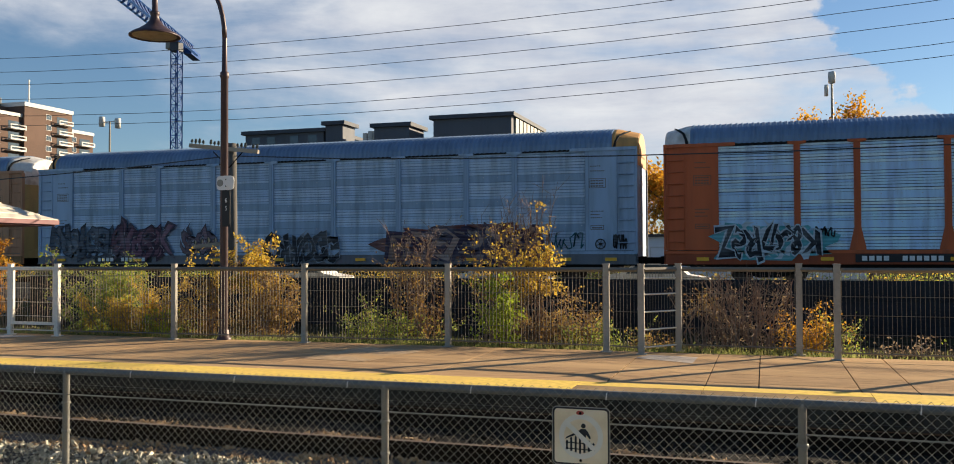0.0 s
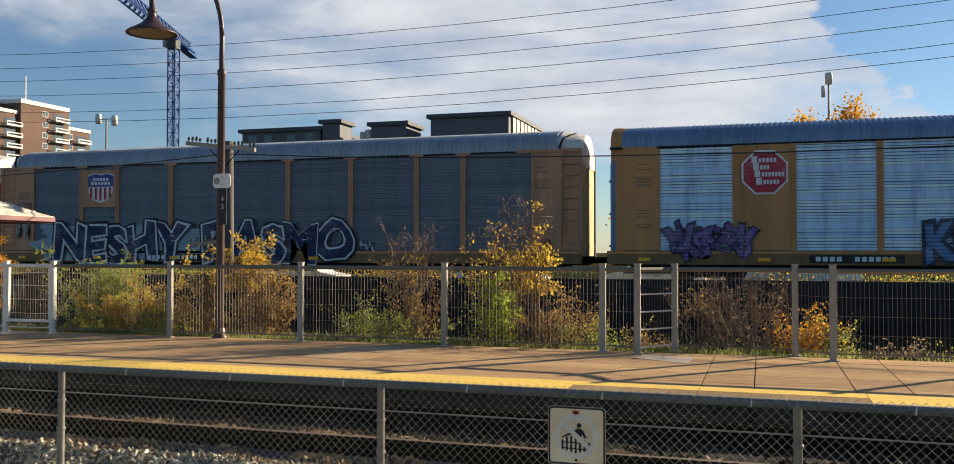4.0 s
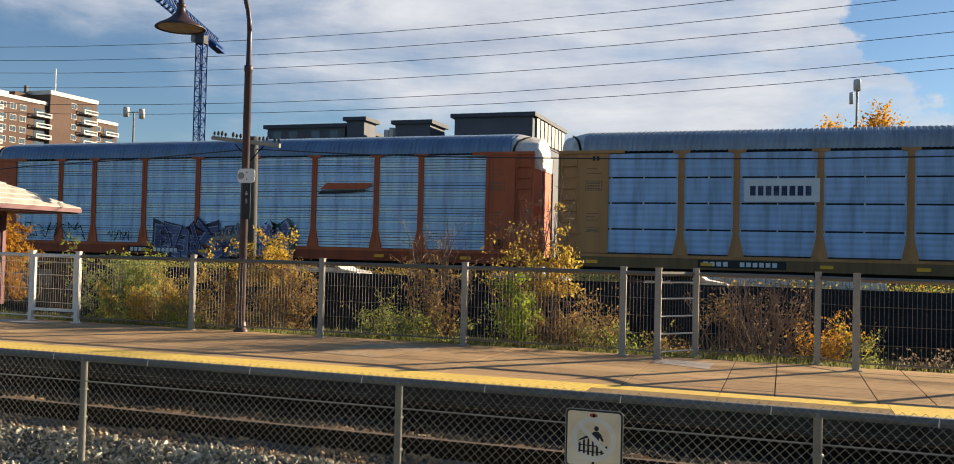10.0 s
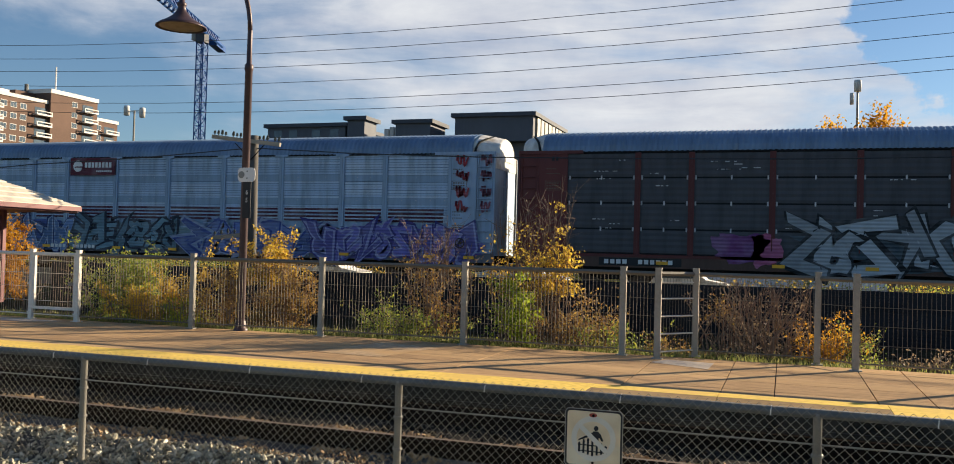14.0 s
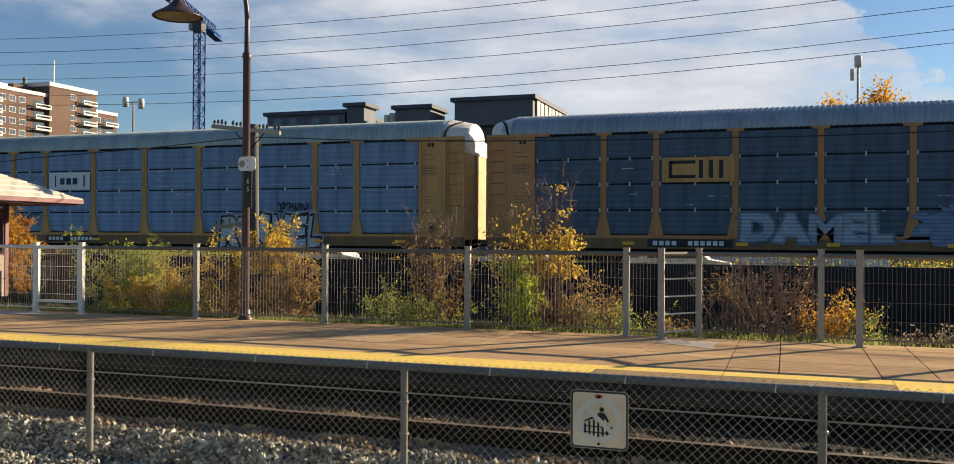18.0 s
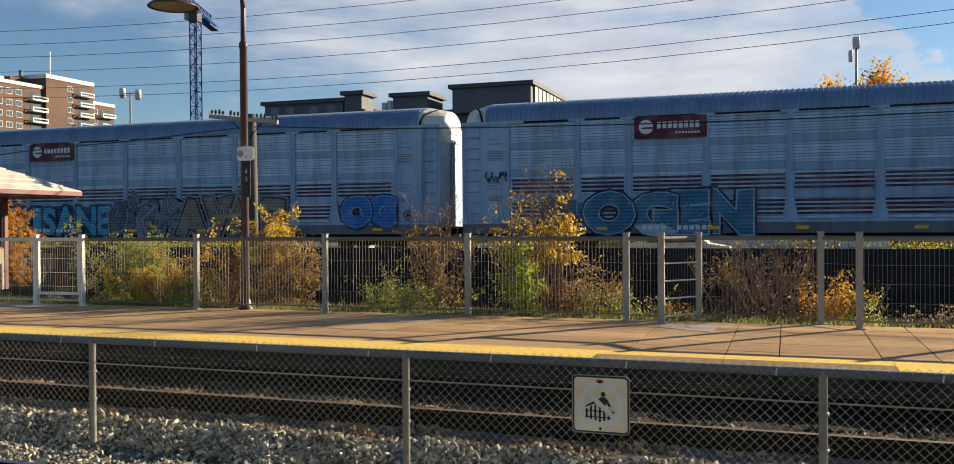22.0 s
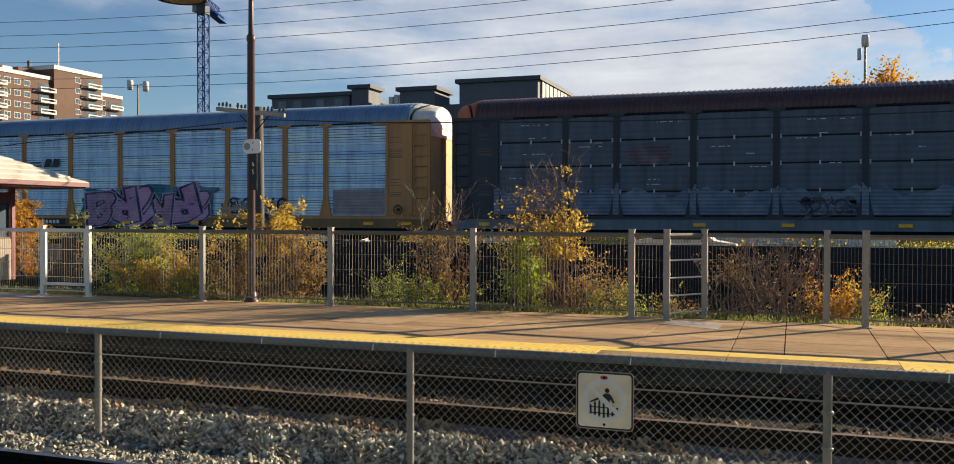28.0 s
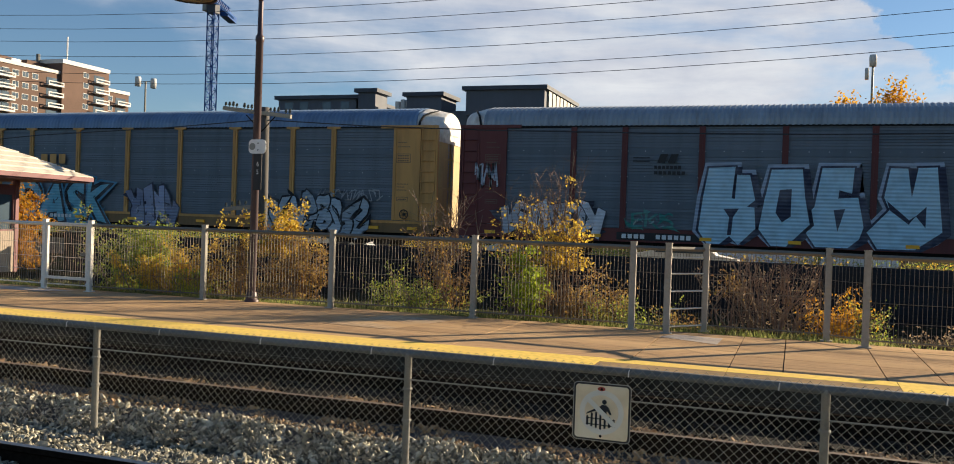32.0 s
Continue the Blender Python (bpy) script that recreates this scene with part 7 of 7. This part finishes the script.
# ---- far buildings ----
def apartment_block():
    t = thing("apartment_building", "brown brick apartment block with white parapets and balconies", "apartment building", (0, 0, -0.42))
    for y0, y1, x, top in ((120, 187.0, -185.5, 38.0), (187.0, 204, -184.6, 41.0), (204, 213, -185.3, 36.2)):
        w = part("wall", Geo().box(x - 30, x, y0, y1, 0, top), M["brick"], t, "brown brick wall")
        part("parapet", Geo().box(x - 30.2, x + 0.25, y0 - 0.2, y1 + 0.2, top, top + (0.9 if top < 40 else 1.1)), M["white_trim"], w, "white concrete parapet")
        floors = int((top - 1) / 2.85)
        bands = {120: [(k, "w") for k in np.arange(124, 181, 3.05)] + [(184.6, "b"), (169.0, "b"), (152, "b")], 187.0: [(200.3, "b"), (195.4, "w")], 204: [(205.4, "w"), (209.6, "b")]}[y0]
        for f in range(max(0, floors - 6), floors):
            z = top - 2.6 - (floors - 1 - f) * 2.85
            for y, k in bands:
                if k == "w":
                    wd = part("window", Geo().box(x - 0.02, x + 0.06, y - 1.0, y + 1.0, z, z + 1.5), M["white_trim"], t)
                    part("pane", Geo().box(x + 0.06, x + 0.09, y - 0.88, y - 0.05, z + 0.12, z + 1.38).box(x + 0.06, x + 0.09, y + 0.05, y + 0.88, z + 0.12, z + 1.38), M["window_glass"], wd)
                else:
                    ba = part("balcony", Geo().box(x, x + 1.5, y - 2.6, y + 2.6, z - 0.9, z - 0.7), M["white_trim"], t, "white concrete balcony")
                    part("parapet", Geo().box(x + 1.38, x + 1.5, y - 2.6, y + 2.6, z - 0.7, z - 0.45).box(x + 1.38, x + 1.5, y - 2.6, y + 2.6, z + 0.05, z + 0.3).box(x + 1.38, x + 1.5, y - 2.6, y - 2.3, z - 0.45, z + 0.05).box(x + 1.38, x + 1.5, y + 2.3, y + 2.6, z - 0.45, z + 0.05), M["white_trim"], ba)
                    part("door_glass", Geo().box(x + 0.02, x + 0.06, y - 2.0, y + 2.0, z - 0.7, z + 1.3), M["window_glass"], ba)
    for y, h in ((186, 4.6), (172, 3.0), (163, 2.2)):
        part("roof_stack", Geo().tube([(-192, y, 38.5), (-192, y, 38.8 + h)], 0.5, 8), M["galv_dull"], t)
    part("antenna", Geo().tube([(-192, 196, 42.5), (-192, 196, 50)], 0.22, 6), M["sign_white"], t, "white roof antenna")
    part("plant_room", Geo().box(-205, -192, 160, 178, 38, 41.0), M["brick"], t)
    part("roof_house", Geo().box(-205, -190, 180.5, 186.9, 38, 40.9), M["brick"], t, "brick roof house beside the taller wing")
    part("roof_house", Geo().box(-204, -188.8, 174.5, 177.5, 38, 40.2), M["white_trim"], t, "white roof vent housing")


apartment_block()


def office_block():
    t = thing("office_building", "dark grey flat-roofed modern building with roof penthouses", "building", (0, 0, -0.42))
    part("wall", Geo().box(-54.1, -23.8, 86.5, 100, 0, 13.6), M["grey_clad"], t)
    for x0, x1, y0, y1, z in ((-54.1, -44.6, 85.6, 97, 14.9), (-44.2, -42.2, 85.3, 88.2, 15.5), (-38.6, -34.7, 85.3, 89.5, 15.0), (-31.9, -23.7, 85.0, 98, 15.45)):
        b = part("penthouse", Geo().box(x0, x1, y0, y1, 13.0, z), M["grey_clad"], t, "dark grey clad roof storey")
        part("roof_slab", Geo().box(x0 - 0.35, x1 + 0.35, y0 - 0.35, y1 + 0.35, z, z + 0.4), M["grey_roof"], b, "dark overhanging roof edge")
    for k in range(8):
        y = 86.0 + k * 1.5
        part("fin", Geo().box(-23.69, -23.5, y, y + 1.1, 13.2, 15.4), M["galv"], t, "pale upright fin")
    for x in (-53.3, -51.4, -48.6, -46.4):
        part("window", Geo().box(x, x + 1.0, 85.57, 85.6, 13.5, 14.6), M["window_glass"], t)
    for k in range(4):
        u = part("air_unit", Geo().box(-40.7 + k * 0.62, -40.2 + k * 0.62, 87, 87.8, 13.6, 14.75 + 0.2 * (k % 2), c=0.05), M["white_trim"], t, "pale rooftop air unit")
    part("vent_pipe", Geo().tube([(-29.0, 88, 15.8), (-29.0, 88, 16.35)], 0.12, 8), M["galv"], t)


office_block()


def tower_crane():
    t = thing("tower_crane", "blue lattice tower crane above the roofs", "crane", (-95.0, 129.0, -0.42))
    ge = Geo()
    a = 0.66
    for sx in (-a, a):
        for sy in (-a, a):
            ge.tube([(sx, sy, 0), (sx, sy, 36.5)], 0.13, 4)
    part("mast", ge, M["crane_blue"], t, "blue lattice mast")
    br = Geo()
    for k in range(28):
        z = k * 1.3
        for (xa, ya), (xb, yb) in (((-a, -a), (a, -a)), ((a, -a), (a, a)), ((a, a), (-a, a)), ((-a, a), (-a, -a))):
            if k % 2:
                xa, ya, xb, yb = xb, yb, xa, ya
            br.tube([(xa, ya, z), (xb, yb, z + 1.3)], 0.10, 3, caps=False)
            br.tube([(xa, ya, z), (xb, yb, z)], 0.07, 3, caps=False)
    part("mast_bracing", br, M["crane_blue"], t)
    part("cab", Geo().box(-0.85, 0.85, -0.85, 0.85, 36.4, 37.9, c=0.2), M["grey_roof"], t, "slewing ring and cab")
    d = Vector((0.345, -0.94, 0)).normalized()
    n = Vector((-d.y, d.x, 0))
    jib, lace = Geo(), Geo()
    p = lambda s, o, z: tuple(d * s + n * o + Vector((0, 0, z)))
    for o, z in ((-0.75, 38.0), (0.75, 38.0), (0, 39.7)):
        jib.tube([p(-10, o, z), p(52, o, z)], 0.22, 4)
    for k in range(31):
        s = -10 + 2 * k
        for o in (-0.75, 0.75):
            lace.tube([p(s, o, 38.0), p(s + 1, 0, 39.7)], 0.13, 3, caps=False)
            lace.tube([p(s + 1, 0, 39.7), p(s + 2, o, 38.0)], 0.13, 3, caps=False)
        lace.tube([p(s, -0.75, 38.0), p(s + 2, 0.75, 38.0)], 0.08, 3, caps=False)
    part("jib", jib, M["crane_blue"], t, "blue lattice jib")
    part("jib_bracing", lace, M["crane_blue"], t)
    cw = Geo()
    cw.add([p(s, o, z) for z in (37.5, 38.6) for s, o in ((-12.5, -0.7), (-6.5, -0.7), (-6.5, 0.7), (-12.5, 0.7))], [(3, 2, 1, 0), (4, 5, 6, 7), (0, 1, 5, 4), (1, 2, 6, 5), (2, 3, 7, 6), (3, 0, 4, 7)])
    part("counterweight", cw, M["crane_blue"], t, "blue counterweight box")
    part("hoist", Geo().box(-1.9, -0.9, -0.6, 0.6, 36.9, 38.1, c=0.15), M["galv"], t, "pale hoist housing beside the mast")


tower_crane()


def floodlight(x, y, top, twin):
    t = thing("floodlight_mast", "slim grey floodlight mast with white lamp heads", "floodlight", (x, y, -0.42), "yard floodlights")
    h = top + 0.42
    part("mast", Geo().tube([(0, 0, 0), (0, 0, h - 0.3)], [0.12, 0.07], 8), M["galv"], t)
    if twin:
        part("bar", Geo().tube([(-0.75, 0, h - 0.35), (0.75, 0, h - 0.35)], 0.04, 6), M["galv"], t)
    for sx, dz in ((-0.75, 0.1), (0.75, -0.1)) if twin else ((0.0, 0.1), (-0.35, -0.75)):
        k = 1.0 if (twin or sx == 0.0) else 0.55
        part("lamp_head", Geo().lathe([(0.02, h - 0.75 + dz), (0.22 * k, h - 0.78 + dz), (0.24 * k, h - 0.2 + dz), (0.21 * k, h - 0.02 + dz), (0.02, h - 0.02 + dz)], sx, 0, 12), M["white_trim"], t, "white drum lamp head", smooth=True)


floodlight(-48.6, 57.7, 12.2, True)
floodlight(4.35, 64.1, 13.45, False)


def small_house():
    t = thing("house", "small white clapboard house with a dark gable roof", "house", (1.42, 58.5, -0.42))
    ge = Geo()
    ge.plate([(0, 0), (4.36, 0), (4.36, 3.45), (2.18, 5.5), (0, 3.45)], 0, 7.0)
    part("wall", ge, M["house_white"], t, "white clapboard wall")
    for s in (-1, 1):
        ro = Geo()
        a, b = (2.18, 5.66), (2.18 + s * 2.42, 3.38)
        ro.add([(a[0], -0.3, a[1]), (b[0], -0.3, b[1]), (b[0], 7.3, b[1]), (a[0], 7.3, a[1]), (a[0], -0.3, a[1] - 0.14), (b[0], -0.3, b[1] - 0.14), (b[0], 7.3, b[1] - 0.14), (a[0], 7.3, a[1] - 0.14)],
               [(0, 1, 2, 3), (4, 5, 6, 7), (0, 4, 5, 1), (1, 5, 6, 2), (2, 6, 7, 3), (3, 7, 4, 0)])
        part("roof", ro, M["house_roof"], t, "dark shingle roof slope")
        part("bargeboard", Geo().plate([(a[0], a[1] - 0.02), (b[0], b[1] - 0.02), (b[0], b[1] - 0.2), (a[0], a[1] - 0.2)][::s], -0.34, -0.301), M["white_trim"], t, "white board along the gable edge")
    for x in (0.95, 3.05):
        w = part("window", Geo().box(x, x + 0.62, -0.05, 0.02, 1.85, 3.0), M["white_trim"], t)
        for k in (0, 1):
            part("pane", Geo().box(x + 0.06 + k * 0.27, x + 0.29 + k * 0.27, -0.06, -0.05, 1.92, 2.93), M["window_glass"], w)


small_house()


def low_shed():
    t = thing("shed", "long low white shed with a flat dark roof", "shed", (-8.4, 59.5, -0.42))
    part("wall", Geo().box(0, 9.5, 0, 5, 0, 2.95), M["house_white"], t, "white boarded wall")
    part("roof", Geo().box(-0.2, 9.7, -0.25, 5.2, 2.95, 3.12), M["house_roof"], t, "flat dark roof")
    for x in (1.2, 3.6, 6.0):
        d = part("door", Geo().box(x, x + 1.9, -0.05, 0.02, 0.0, 2.3), M["white_trim"], t, "white garage door")
        for k in range(3):
            part("panel", Geo().box(x + 0.08, x + 1.82, -0.07, -0.051, 0.12 + k * 0.74, 0.72 + k * 0.74), M["house_white"], d)


low_shed()


def parked_car(x, y, turn, colour, label):
    t = thing("parked_car", label, "car", (x, y, -0.40), "parked cars")
    t.rotation_euler.z = radians(turn)
    bod = Geo().plate([(-2.2, 0.3), (2.2, 0.3), (2.2, 0.75), (1.3, 0.9), (0.7, 1.4), (-1.0, 1.42), (-1.75, 0.95), (-2.2, 0.9)], -0.85, 0.85)
    part("body", bod, PM[colour], t)
    part("glazing", Geo().plate([(-1.45, 0.95), (1.05, 0.95), (0.62, 1.34), (-0.95, 1.36)], -0.86, 0.86), M["window_glass"], t)
    for wx in (-1.4, 1.4):
        for wy in (-0.84, 0.66):
            ring = [(wx + 0.32 * math.cos(-k * 0.5236), 0.32 + 0.32 * math.sin(-k * 0.5236)) for k in range(12)]
            part("wheel", Geo().plate(ring, wy, wy + 0.2), M["black"], t)


parked_car(-22.5, 41.5, 0, "white", "white parked car beyond the freight line")
parked_car(-4.6, 41.8, 0, "white", "white parked car beyond the freight line")
parked_car(-12.0, 42.0, 0, "silver", "silver parked car beyond the freight line")


# ---- movement ----
def travelled(t):
    """Metres that the train has gone by t seconds; it slows a little."""
    return 14.6076 * t - 4.179e-4 * t**2 - 2.1147e-4 * t**3 + 6.81e-7 * t**4


def motions():
    for n, car in enumerate(CARS):
        x0 = FIRST + (n - 2) * PITCH
        walk(car, [(t, pose(x0 - travelled(t), 34.55, 0.40)) for t in range(0, 33)])


motions()
